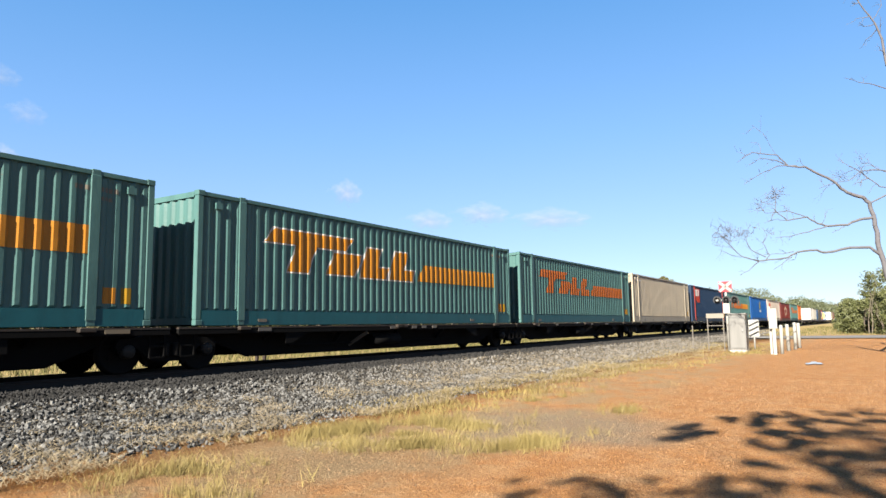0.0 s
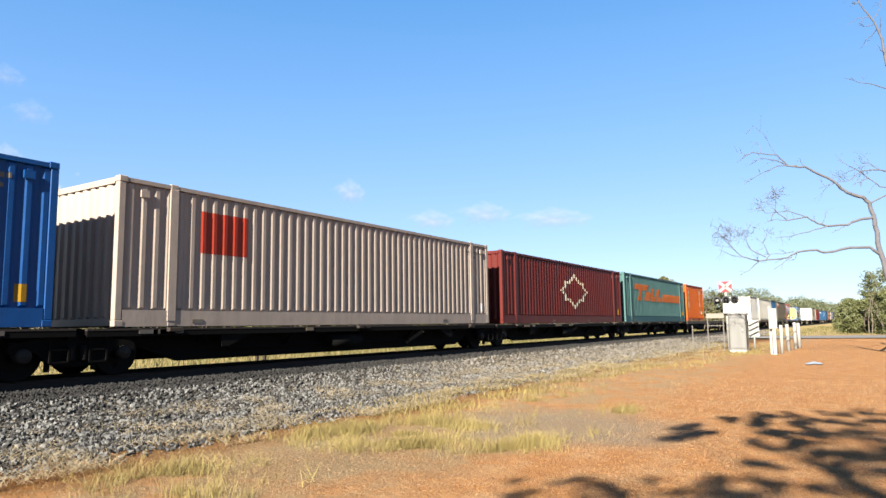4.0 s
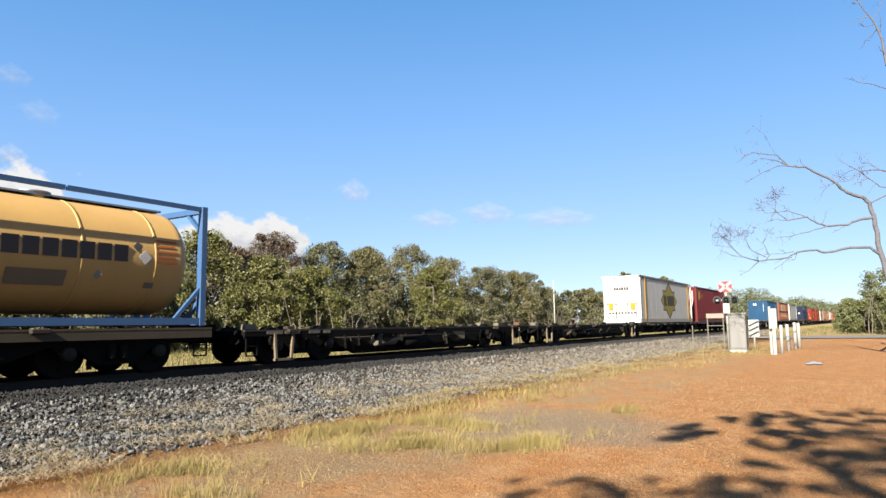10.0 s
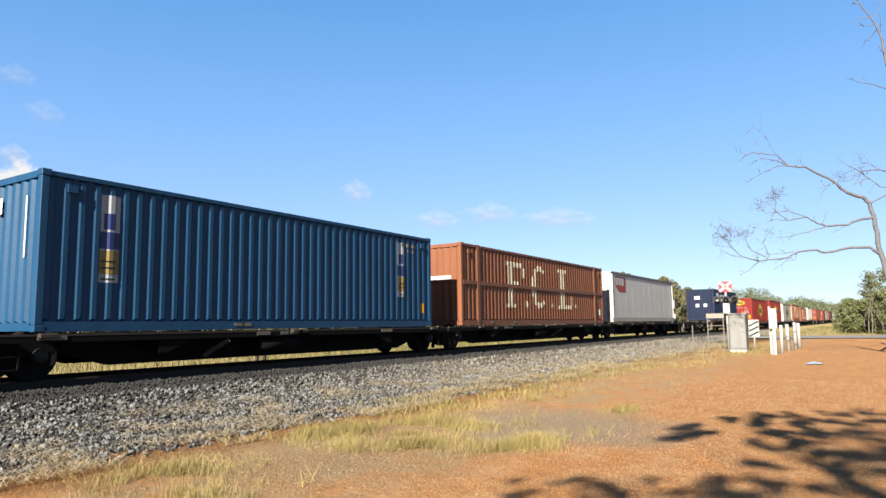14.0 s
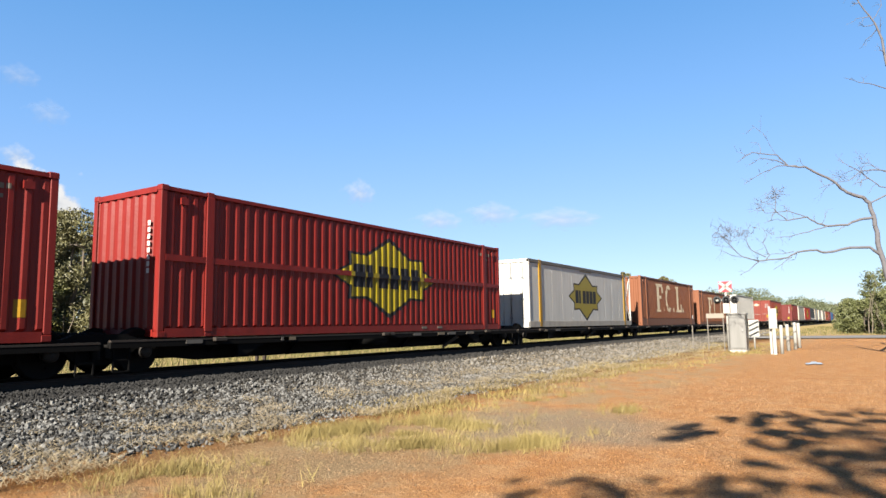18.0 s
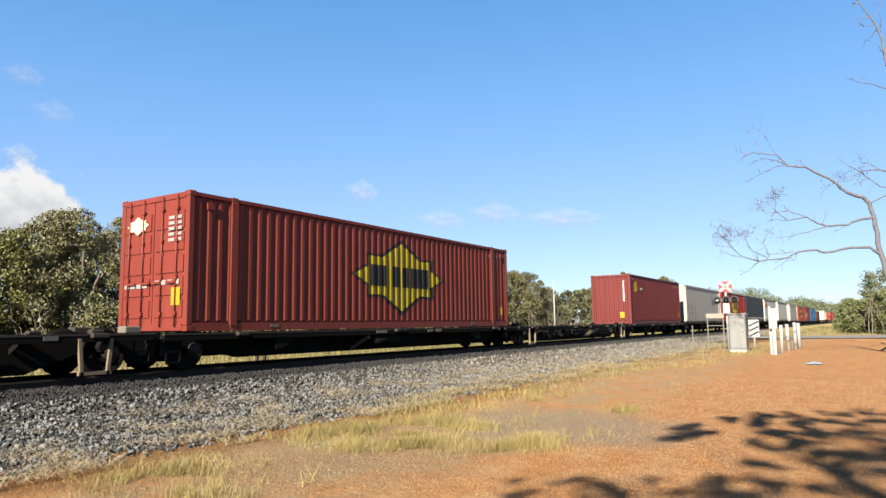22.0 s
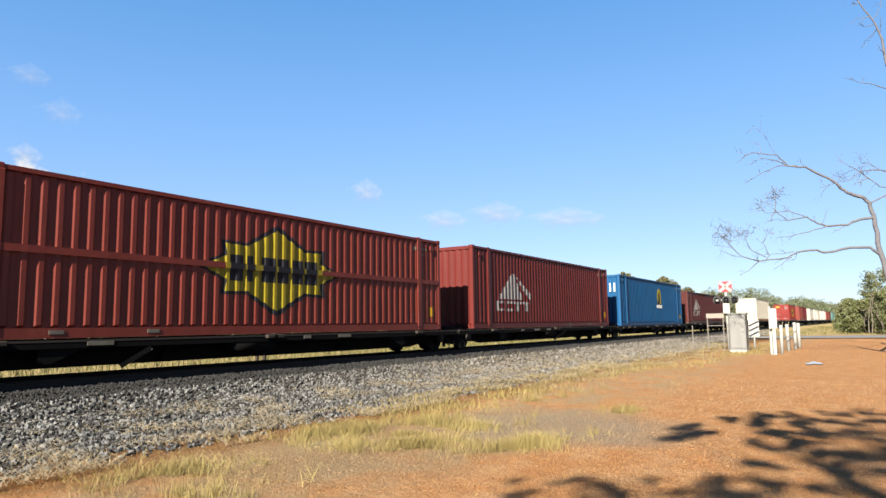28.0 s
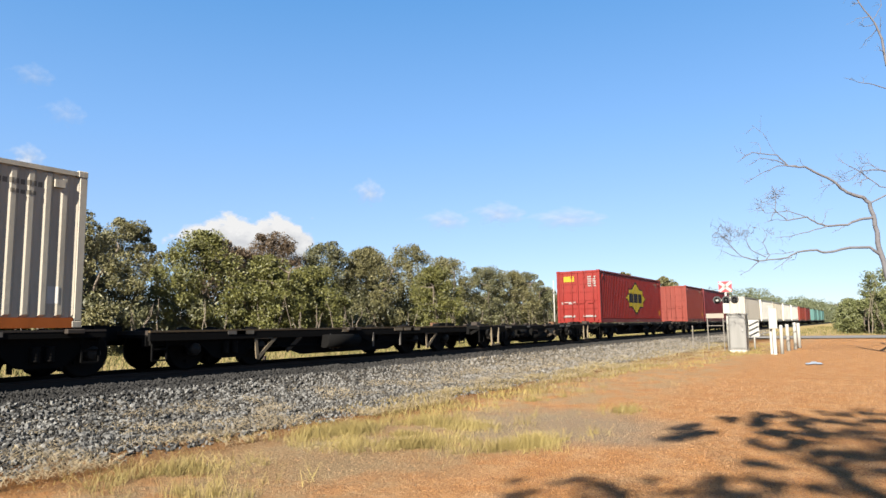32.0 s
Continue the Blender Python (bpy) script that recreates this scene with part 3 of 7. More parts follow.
# shared bogie pieces
def bogie_meshes():
    R = 0.44
    out = {}
    bm = bmesh.new()
    for s in (-1, 1):
        for pr, off in (([(0.1, 0), (0.1, -0.1), (0.2, -0.07), (0.34, -0.06), (R - 0.03, -0.11), (R, -0.1), (R + 0.002, -0.01), (R + 0.03, 0.0), (R + 0.03, 0.03), (0.36, 0.03), (0.1, 0.03)], 0),):
            lathe(bm, [(r, s * (0.72 - y)) for r, y in pr], "y", 28)
        for k in range(3):
            a = k * math.tau / 3
            lathe(bm, [(0.035, s * 0.79), (0.035, s * 0.83)], "y", 6, (0.25 * math.sin(a), 0, 0.25 * math.cos(a)))
    rod(bm, (0, -0.75, 0), (0, 0.75, 0), 0.075, n=10)
    out["wheelset"] = mesh_of(bm, "wheelset", WHEEL)
    bm = bmesh.new()
    # cast side frame, seen from the side as a flat bow with two feet
    top = [(-1.15, 0.1), (-1.1, 0.22), (-0.72, 0.26), (-0.5, 0.34), (0.5, 0.34), (0.72, 0.26), (1.1, 0.22), (1.15, 0.1)]
    low = [(1.1, 0.02), (0.72, 0.06), (0.45, -0.16), (0.3, -0.22), (-0.3, -0.22), (-0.45, -0.16), (-0.72, 0.06), (-1.1, 0.02)]
    ring = top + low
    fa = [bm.verts.new((x, -0.07, z)) for x, z in ring]
    fb = [bm.verts.new((x, 0.07, z)) for x, z in ring]
    bm.faces.new(fa), bm.faces.new(fb[::-1])
    for k in range(len(ring)):
        bm.faces.new((fa[k], fb[k], fb[(k + 1) % len(ring)], fa[(k + 1) % len(ring)]))
    bmesh.ops.recalc_face_normals(bm, faces=bm.faces[:])
    out["side_frame"] = mesh_of(bm, "side_frame", FRAME)
    bm = boxed(-0.2, 0.2, -0.93, 0.93, 0.1, 0.38)
    out["bogie"] = mesh_of(bm, "bogie", FRAME, 0.03)
    bm = bmesh.new()
    lathe(bm, [(0.05, 0.12), (0.13, 0.06), (0.13, -0.12), (0.1, -0.14), (0.05, -0.145), (0.02, -0.17)], "y", 12)
    out["axle_box"] = mesh_of(bm, "axle_box", AXLE_CAP)
    bm = bmesh.new()
    lathe(bm, [(0.075 + 0.018 * (k % 2), -0.18 + k * 0.03) for k in range(10)], "z", 10)
    out["spring"] = mesh_of(bm, "spring", WHEEL)
    bm = bmesh.new()
    bar(bm, (-0.42, -0.1, 0.05), (0.42, -0.1, 0.05), 0.05, 0.09)
    for x in (-0.42, 0.42):
        bar(bm, (x, -0.1, -0.3), (x, -0.1, 0.3), 0.09, 0.06, (1, 0, 0))
    out["brake_beam"] = mesh_of(bm, "brake_beam", WHEEL)
    return out


BOGIE = bogie_meshes()


def bogie(wagon, x, z, u):
    b = part("bogie", BOGIE["bogie"], None, wagon, "black cast steel bogie")
    b.location = (x, 0, z)
    for y in (-1.0, 1.0):
        part("side_frame", BOGIE["side_frame"], None, b).location = (0, y, 0)
        for s in (-0.9, 0.9):
            ob = part("axle_box", BOGIE["axle_box"], None, b)
            ob.location, ob.rotation_euler = (s, y, 0), (0, 0, 0 if y < 0 else math.pi)
        if y < 0:
            for s in (-0.12, 0.12):
                part("spring", BOGIE["spring"], None, b).location = (s, y * 1.09, 0.06)
    part("brake_beam", BOGIE["brake_beam"], None, b).location = (0, -0.8, 0)
    for s in (-0.9, 0.9):
        w = part("wheelset", BOGIE["wheelset"], None, b)
        w.location = (s, 0, 0)
        SPINS.append((w, s, u + x + s))
    return b


def hand_wheel(wagon, x, y, z, r, upright=False, mat=None):
    bm = bmesh.new()
    n = 20
    for k in range(n):
        p, q = (Vector((math.cos(t) * r, 0, math.sin(t) * r)) for t in (k * math.tau / n, (k + 1) * math.tau / n))
        rod(bm, p, q, 0.019, n=6, caps=False)
    for k in range(6):
        t = k * math.tau / 6
        rod(bm, (0, 0, 0), (math.cos(t) * r, 0, math.sin(t) * r), 0.017, n=5)
    lathe(bm, [(0.05, -0.03), (0.05, 0.05)], "y", 8)
    ob = part("hand_wheel", bm, mat or PALE_WHEEL, wagon, "spoked steel brake wheel")
    ob.location = (x, y, z)
    if upright:
        bm = bmesh.new()
        bar(bm, (x, y + 0.06, z - r * 2.2), (x, y + 0.06, z + 0.05), 0.08)
        part("brake_stand", bm, DECK, wagon)


# brake wheels and number boards: place from the middle of the wagon that starts at the key
WHEELS = {149.05: -2.1, 169.2: 2.3, 189.4: 2.16, 209.3: 2.18, 310.6: -0.38, 746.0: -1.23}
BOARDS = {169.2: (-5.24, 1.23, 0.3), 507.4: (-2.45, 1.6, 0.42)}


def wagon(u0, u1, base, kind, front_shared, rear_shared, seed):
    """One platform from u0 to u1, its deck at the height base. A shared joint has one bogie under both neighbours, carried by the leading one."""
    rnd = random.Random(seed)
    L = u1 - u0
    words = {"flat": "weathered brown-edged steel flat wagon with black beams", "spine": "black steel container wagon with deep centre beam",
             "bare": "empty black skeletal container wagon with cross bearers"}[kind]
    w = thing_at("container_wagon", words, "wagon", "wagons of the train", (u0 + u1) / 2, 0.0)
    a = L / 2
    g = 0.1 if rear_shared else 0.45
    gf = 0.1 if front_shared else 0.45
    x0, x1 = -a + gf, a - g
    bz = RAIL_Z + 0.44
    low = RAIL_Z + (0.11 if kind == "bare" else 0.2)
    # centre beam with a belly between the bogies
    reach = 1.5 if u0 == 765.4 else 2.5
    f0 = -a if front_shared else -a + reach
    f1 = a if rear_shared else a - reach
    dz = base - 0.02
    half = 1.08 if kind == "flat" else 0.8
    bm = bmesh.new()
    ring = [(x0, dz - 0.1), (x1, dz - 0.1), (x1, dz - 0.32), (f1 - 1.3, dz - 0.34), (f1 - 2.3, low), (f0 + 2.3, low), (f0 + 1.3, dz - 0.34), (x0, dz - 0.32)]
    for s in (-1, 1):
        y0, y1 = (s * half, s * (half - 0.12))
        fa = [bm.verts.new((x, y0, z)) for x, z in ring]
        fb = [bm.verts.new((x, y1, z)) for x, z in ring]
        bm.faces.new(fa), bm.faces.new(fb[::-1])
        for k in range(len(ring)):
            bm.faces.new((fa[k], fa[(k + 1) % 8], fb[(k + 1) % 8], fb[k]))
    box(bm, x0, x1, -half + 0.13, half - 0.13, dz - 0.16, dz - 0.1)
    bmesh.ops.recalc_face_normals(bm, faces=bm.faces[:])
    part("main_beam", bm, FRAME, w)
    if kind == "flat":
        part("deck", boxed(x0, x1, -HALF + 0.06, HALF - 0.06, dz - 0.1, dz - 0.01), DECK, w)
    for s in (-1, 1):
        y = s * (HALF - 0.03)
        part("side_sill", boxed(x0, x1, y - 0.035, y + 0.035, dz - (0.22 if kind == "flat" else 0.16), dz - 0.05), {149.05: OLIVE_SILL, 169.2: OLIVE_SILL, 189.4: SILL, 209.3: OLIVE_SILL, 229.5: OLIVE_SILL}.get(u0, FRAME), w)
        # paler strip: the sill's sunlit top edge put into its colour
        part("lit_sill_edge", boxed(x0, x1, y - 0.04, y + 0.04, dz - 0.05, dz - 0.012), EDGE if kind == "flat" else DECK, w)
    n = max(4, round(L / 2.6))
    for i in range(n + 1):
        x = x0 + 0.1 + (x1 - x0 - 0.2) * i / n
        bm = bmesh.new()
        box(bm, x - 0.09, x + 0.09, -HALF + 0.07, HALF - 0.07, dz - 0.13, dz - 0.03)
        for s in (-1, 1):
            bar(bm, (x, s * (HALF - 0.1), dz - 0.14), (x, s * (half + 0.01), dz - 0.45 if abs(x) < a - 4 else dz - 0.3), 0.05, 0.1)
        part("cross_bearer", bm, FRAME, w)
    # container locks on the sill
    for x in (-6.0, -0.1, 0.1, 6.0):
        if abs(x) < a - 0.6:
            for s in (-1, 1):
                part("container_lock", boxed(x - 0.16, x + 0.16, s * HALF - 0.1, s * HALF + 0.1, dz - 0.09, dz - 0.004), DECK, w, bevel=0.015)
    # painted plates along the sill
    for k in range(rnd.randint(4, 7)):
        x = rnd.uniform(x0 + 0.5, x1 - 1.2)
        wd = rnd.choice((0.25, 0.4, 0.5))
        part("plate", boxed(x, x + wd, -HALF - 0.014, -HALF - 0.004, dz - 0.12, dz - 0.04), rnd.choice((LOGO_DIM, TAN, HUB, HUB)), w)
    # tapered gusset plates and slanting struts under the sill
    for x, s in ((f0 + 3.1, 1), (f1 - 3.1, -1)):
        bm = bmesh.new()
        ring = [(x, dz - 0.17), (x + s * 0.8, dz - 0.17), (x + s * 0.2, dz - 0.42), (x, dz - 0.42)]
        fa = [bm.verts.new((px, -HALF + 0.02, pz)) for px, pz in ring]
        fb = [bm.verts.new((px, -HALF + 0.05, pz)) for px, pz in ring]
        bm.faces.new(fa), bm.faces.new(fb[::-1])
        for k in range(4):
            bm.faces.new((fa[k], fb[k], fb[(k + 1) % 4], fa[(k + 1) % 4]))
        bmesh.ops.recalc_face_normals(bm, faces=bm.faces[:])
        part("gusset_plate", bm, TAN if kind == "bare" and s < 0 else FRAME, w)
    for k in range(3 if kind != "spine" else 1):
        x = rnd.uniform(-a + 4.5, a - 4.5)
        bm = bmesh.new()
        bar(bm, (x, -HALF + 0.03, dz - 0.2), (x - 0.4, -half - 0.02, dz - 0.55), 0.05, 0.09)
        part("strut", bm, OLIVE_SILL, w)
    if u0 in BOARDS:
        p, wd, hi = BOARDS[u0]
        board = part("number_board", boxed(p, p + wd, -HALF - 0.022, -HALF - 0.006, dz - hi, dz - 0.04), LOGO_DIM, w, "pale board with worn writing bars", bevel=0.005)
        for k in range(9):
            x = p + 0.08 + k * (wd - 0.16) / 9
            part("writing_bar", boxed(x, x + (wd - 0.16) / 15, -HALF - 0.026, -HALF - 0.0215, dz - 0.22, dz - 0.1), LOGO_BLACK, board)
    if kind == "flat":
        for x in (-3.4, 3.6):
            bm = bmesh.new()
            for p, q in (((x, dz - 0.2), (x + 0.62, dz - 0.2)), ((x + 0.62, dz - 0.2), (x + 0.06, dz - 0.68)), ((x + 0.06, dz - 0.68), (x, dz - 0.2))):
                bar(bm, (p[0], -HALF + 0.02, p[1]), (q[0], -HALF + 0.02, q[1]), 0.03, 0.08)
            part("triangle_bracket", bm, TAN, w, "pale triangular bracket")
        for x in (-0.9, 0.9, 2.2):
            bm = bmesh.new()
            bar(bm, (x, -HALF + 0.01, dz - 0.16), (x, -HALF + 0.01, dz - 0.55), 0.035, 0.05, (1, 0, 0))
            part("hanger", bm, HUB, w)
    # brake gear and steps
    bm = bmesh.new()
    if u0 == 746.0:
        rod(bm, (-0.5, -half - 0.22, 1.16), (0.42, -half - 0.22, 1.16), 0.13, n=16)
    else:
        rod(bm, (-1.2, -half - 0.2, low + 0.3), (0.1, -half - 0.2, low + 0.3), 0.17, n=14)
    part("air_tank", bm, TANK_BLUE if u0 == 746.0 else FRAME, w)
    bm = bmesh.new()
    bar(bm, (-a * 0.55, -half - 0.08, low + 0.22), (a * 0.55, -half - 0.08, low + 0.22), 0.04)
    part("brake_rod", bm, FRAME, w)
    for x in (x0 + 0.25, x1 - 0.25):
        bm = bmesh.new()
        for d in (-0.16, 0.16):
            bar(bm, (x + d, -HALF + 0.05, dz - 0.14), (x + d, -HALF + 0.05, dz - 0.6), 0.03)
        bar(bm, (x - 0.16, -HALF + 0.05, dz - 0.6), (x + 0.16, -HALF + 0.05, dz - 0.6), 0.03)
        bar(bm, (x - 0.16, -HALF + 0.05, dz - 0.38), (x + 0.16, -HALF + 0.05, dz - 0.38), 0.03)
        part("step", bm, FRAME, w)
    uc = (u0 + u1) / 2
    if not front_shared:
        bogie(w, -a + (3.2 if u0 == 507.4 else reach), bz, uc)
        bm = bmesh.new()
        bar(bm, (x0 + 0.1, 0, bz + 0.35), (-a - 0.02, 0, bz + 0.35), 0.25, 0.3)
        box(bm, -a - 0.1, -a + 0.2, -0.22, 0.22, bz + 0.15, bz + 0.52)
        part("coupler", bm, WHEEL, w)
    if rear_shared:
        bogie(w, a, bz, uc)
    else:
        bogie(w, a - reach, bz, uc)
        bm = bmesh.new()
        bar(bm, (x1 - 0.1, 0, bz + 0.35), (a - 0.12, 0, bz + 0.35), 0.25, 0.3)
        part("coupler", bm, WHEEL, w)
    if u0 == 310.6:
        bm = bmesh.new()
        bar(bm, (-0.6, -HALF - 0.02, dz - 0.24), (0.35, -HALF - 0.02, dz - 0.2), 0.05, 0.2)
        bar(bm, (0.3, -HALF - 0.02, dz - 0.16), (0.2, -HALF - 0.02, dz - 0.75), 0.05, 0.09, (1, 0, 0))
        bar(bm, (0.2, -HALF - 0.02, dz - 0.75), (0.75, -HALF - 0.02, dz - 0.75), 0.05, 0.05)
        part("brake_bracket", bm, SILL, w, "rusty brown brake bracket and step")
    if u0 in WHEELS:
        hand_wheel(w, WHEELS[u0], -HALF - 0.06, dz - 0.34, 0.27 if kind == "flat" else 0.24, mat=HUB if kind == "flat" else SILL)
    if min(abs(u1 - q) for q in (325.7, 420.6)) < 0.1:
        hand_wheel(w, a - 0.5, -0.7, base + 0.72, 0.26, True)
    if kind == "bare":
        for x in (-6.0, -2.9, 2.9, 6.0):
            if abs(x) < a - 0.5:
                for s in (-1, 1):
                    part("lock_pedestal", boxed(x - 0.12, x + 0.12, s * (HALF - 0.1) - 0.08, s * (HALF - 0.1) + 0.08, dz - 0.01, dz + 0.06), DECK, w, bevel=0.015)
        for x in (x0 + 1.2, x1 - 1.2):
            bm = bmesh.new()
            for d in (-0.3, 0.3):
                bar(bm, (x + d, -HALF + 0.0, dz - 0.1), (x + d * 0.8, -HALF + 0.0, dz - 0.75), 0.06)
            bar(bm, (x - 0.3, -HALF, dz - 0.72), (x + 0.3, -HALF, dz - 0.72), 0.06)
            part("stirrup", bm, TAN, w)
        # lock housings and hoses where two wagons meet
        for x in (x0 + 0.35, x1 - 0.35):
            for s in (-1, 1):
                part("lock_housing", boxed(x - 0.17, x + 0.17, s * 0.9 - 0.13, s * 0.9 + 0.13, dz - 0.02, dz + 0.12), rnd.choice((LOGO_DIM, SILL, DECK)), w, bevel=0.02)
        bm = bmesh.new()
        pts = [Vector((x1 - 0.1, -0.5, dz - 0.1)), Vector((x1 + 0.12, -0.5, dz - 0.4)), Vector((x1 + 0.3, -0.5, dz - 0.5))]
        for p, q in zip(pts, pts[1:]):
            rod(bm, p, q, 0.03, n=6)
        part("brake_hose", bm, WHEEL, w)
        # pipes, valve and cylinder hung on the open side of the beam
        bm = bmesh.new()
        rod(bm, (-2.4, -half - 0.16, dz - 0.36), (-1.5, -half - 0.16, dz - 0.36), 0.16, n=16)
        part("brake_cylinder", bm, HUB if u0 == 249.5 else FRAME, w)
        bm = bmesh.new()
        rod(bm, (-a * 0.6, -half - 0.06, dz - 0.26), (a * 0.6, -half - 0.06, dz - 0.26), 0.018, n=6)
        for x in (-3.4, -0.9, 1.4):
            rod(bm, (x, -half - 0.06, dz - 0.26), (x + 0.12, -half - 0.1, dz - 0.62), 0.018, n=6)
        part("air_pipe", bm, AXLE_CAP, w)
        for x in (-3.6, -3.0, -0.7, 0.3, 1.6):
            bm = bmesh.new()
            bar(bm, (x, -half - 0.03, dz - 0.2), (x + rnd.uniform(-0.15, 0.15), -half - 0.12, dz - rnd.uniform(0.4, 0.62)), 0.04, 0.07)
            box(bm, x - 0.08, x + 0.08, -half - 0.16, -half - 0.02, dz - 0.34, dz - 0.27)
            part("bracket", bm, rnd.choice((AXLE_CAP, TAN, FRAME, FRAME)), w)
    return w


# ---- what each wagon carries; u is metres along the track at the start, from the camera's foot ----
def slanted_word(c, L, H, ink=None, lead=1.9, two_tone=False):
    """A slanted orange word, told as blocks, with a long stripe behind it."""
    x, s = -L / 2 + lead, 0.32
    blocks = [rect(x, x + 2.9, 1.98, 2.32, s),  rect(x + 0.75, x + 1.45, 1.3, 1.98, s), rect(x + 2.15, x + 3.3, 1.32, 1.9, s), rect(x + 3.5, x + 4.2, 1.3, 2.15, s),
              rect(x + 4.2, x + 4.75, 1.3, 1.62, 0.1), rect(x + 4.85, x + 5.5, 1.3, 2.15, s), rect(x + 5.5, x + 6.1, 1.3, 1.62, 0.1), rect(x + 6.4, x + 11.6, 1.32, 1.85, 0)]
    blocks[-1] = [(x + 6.3, 1.32), (x + 11.6, 1.32), (x + 11.6, 1.85), (x + 6.7, 1.85)]
    rim = []
    for b in blocks[:-1]:
        rim.append([(px + (0.05 if px > sum(q[0] for q in b) / 4 else -0.05), pz + (0.04 if pz > sum(q[1] for q in b) / 4 else -0.04)) for px, pz in b])
    if ink is None:
        logo(c, "lettering_outline", LOGO_WHITE, rim, lift=0.004)
    logo(c, "lettering", ink or LOGO_ORANGE, blocks, lift=0.008, label="faded orange slanted lettering blocks and stripe")
    if two_tone:
        logo(c, "stripe", LOGO_ORANGE, [rect(x + 7.9, x + 11.6, 1.32, 1.85)], lift=0.012, label="yellow end of the stripe")
    logo(c, "lower_patch", LOGO_ORANGE, [rect(L / 2 - 1.0, L / 2 - 0.75, 0.42, 0.72)])


def diamond_panel(c, cx, H, w=4.3, h=1.95, cz=None, flat=False, rail=False):
    cz = cz or H * 0.51
    if rail:
        # the emblem runs on over the middle rail
        part("rail_emblem", boxed(cx - w * 0.36, cx + w * 0.36, -HALF - 0.0075, -HALF - 0.0035, H * 0.5, H * 0.5 + 0.13), LOGO_YELLOW, c)
        for i in range(6):
            x = cx - w * 0.33 + i * w * 0.11
            part("rail_lettering", boxed(x, x + w * (0.05 if i == 1 else 0.092), -HALF - 0.011, -HALF - 0.007, H * 0.5, H * 0.5 + 0.13), LOGO_BLACK, c)
    logo(c, "panel_border", LOGO_BLACK, [star(cx, cz, w + 0.28, h + 0.26)], flat, 0.004)
    logo(c, "emblem_panel", LOGO_YELLOW, [star(cx, cz, w, h)], flat, 0.008, "yellow four-pointed panel with a black border")
    n, bw = 6, w * 0.66
    logo(c, "lettering", LOGO_BLACK, [rect(cx - bw / 2 + i * bw / n, cx - bw / 2 + (i + (0.45 if i == 1 else 0.84)) * bw / n, cz - h * 0.15, cz + h * 0.15) for i in range(n)], flat, 0.012)


def joined(c, name, material, shapes, label="", lift=0.005):
    """Several strokes that make one painted figure."""
    bm = bmesh.new()
    for s in shapes:
        mark(bm, s, False, lift)
    part(name, bm, material, c, label)


def initials(c, L, H, x0, z0=0.68, z1=2.5):
    """Three tall cream figures with feet, each followed by a dot."""
    a, m = -L / 2 + x0, (z0 + z1) / 2
    words = "large worn cream lettering shape"
    joined(c, "lettering", LOGO_CREAM, [rect(a + 0.22, a + 0.72, z0, z1), rect(a, a + 0.22, z1 - 0.16, z1), rect(a + 0.72, a + 1.6, z1 - 0.2, z1), rect(a + 1.42, a + 1.72, z1 - 0.6, z1 - 0.2), rect(a + 0.72, a + 1.2, m - 0.06, m + 0.14),
                                        rect(a, a + 0.22, z0, z0 + 0.14), rect(a + 0.72, a + 0.98, z0, z0 + 0.14)], words)
    ring = []
    for k in range(10):
        p, q = radians(48 + k * 26.4), radians(48 + (k + 1) * 26.4)
        r = (z1 - z0) / 2 + 0.02
        ring.append([(a + 3.2 + math.cos(t) * rx, m + math.sin(t) * rz) for t, rx, rz in ((p, 0.8, r), (q, 0.8, r), (q, 0.4 if 2 < k < 7 else 0.5, r - 0.24), (p, 0.4 if 2 < k < 7 else 0.5, r - 0.24))])
    joined(c, "lettering", LOGO_CREAM, ring, words)
    joined(c, "lettering", LOGO_CREAM, [rect(a + 5.5, a + 5.98, z0, z1), rect(a + 5.26, a + 5.5, z1 - 0.15, z1), rect(a + 5.98, a + 6.22, z1 - 0.15, z1), rect(a + 5.26, a + 5.5, z0, z0 + 0.15), rect(a + 5.98, a + 6.9, z0, z0 + 0.18), rect(a + 6.74, a + 7.0, z0 + 0.18, z0 + 0.6)], words)
    for x in (1.86, 4.6, 7.42):
        logo(c, "lettering_dot", LOGO_CREAM, [round_patch(a + x, z0 + 0.15, 0.14, 0.15, 10)])


def round_patch(cx, cz, rx, rz, n=18):
    return [(cx + rx * math.cos(k * math.tau / n), cz + rz * math.sin(k * math.tau / n)) for k in range(n)]


def orange_tab(c, x, z, flat=False, w=1.75, h=1.05):
    logo(c, "company_panel", LOGO_RED, [[(x, z + h), (x, z + h * 0.35), (x + w * 0.35, z), (x + w, z), (x + w, z + h)]], flat, 0.005, "orange-red panel with cut corner")
    logo(c, "panel_lettering", LOGO_WHITE, [rect(x + w * (0.04 + i * 0.27), x + w * (0.25 + i * 0.27), z + h * 0.46, z + h * 0.92) for i in range(3)], flat, 0.009)


def arch_emblem(c, cx, H):
    logo(c, "round_emblem", LOGO_YELLOW, [round_patch(cx, 1.85, 0.55, 0.55)], label="round yellow emblem")
    logo(c, "emblem_figure", LOGO_BLACK, [[(cx - 0.3, 1.35), (cx + 0.25, 1.35), (cx + 0.2, 1.8), (cx - 0.05, 2.25), (cx - 0.2, 2.1)]], lift=0.009)
    logo(c, "emblem_base", LOGO_WHITE, [rect(cx - 0.6, cx + 0.6, 1.12, 1.32)], lift=0.009)


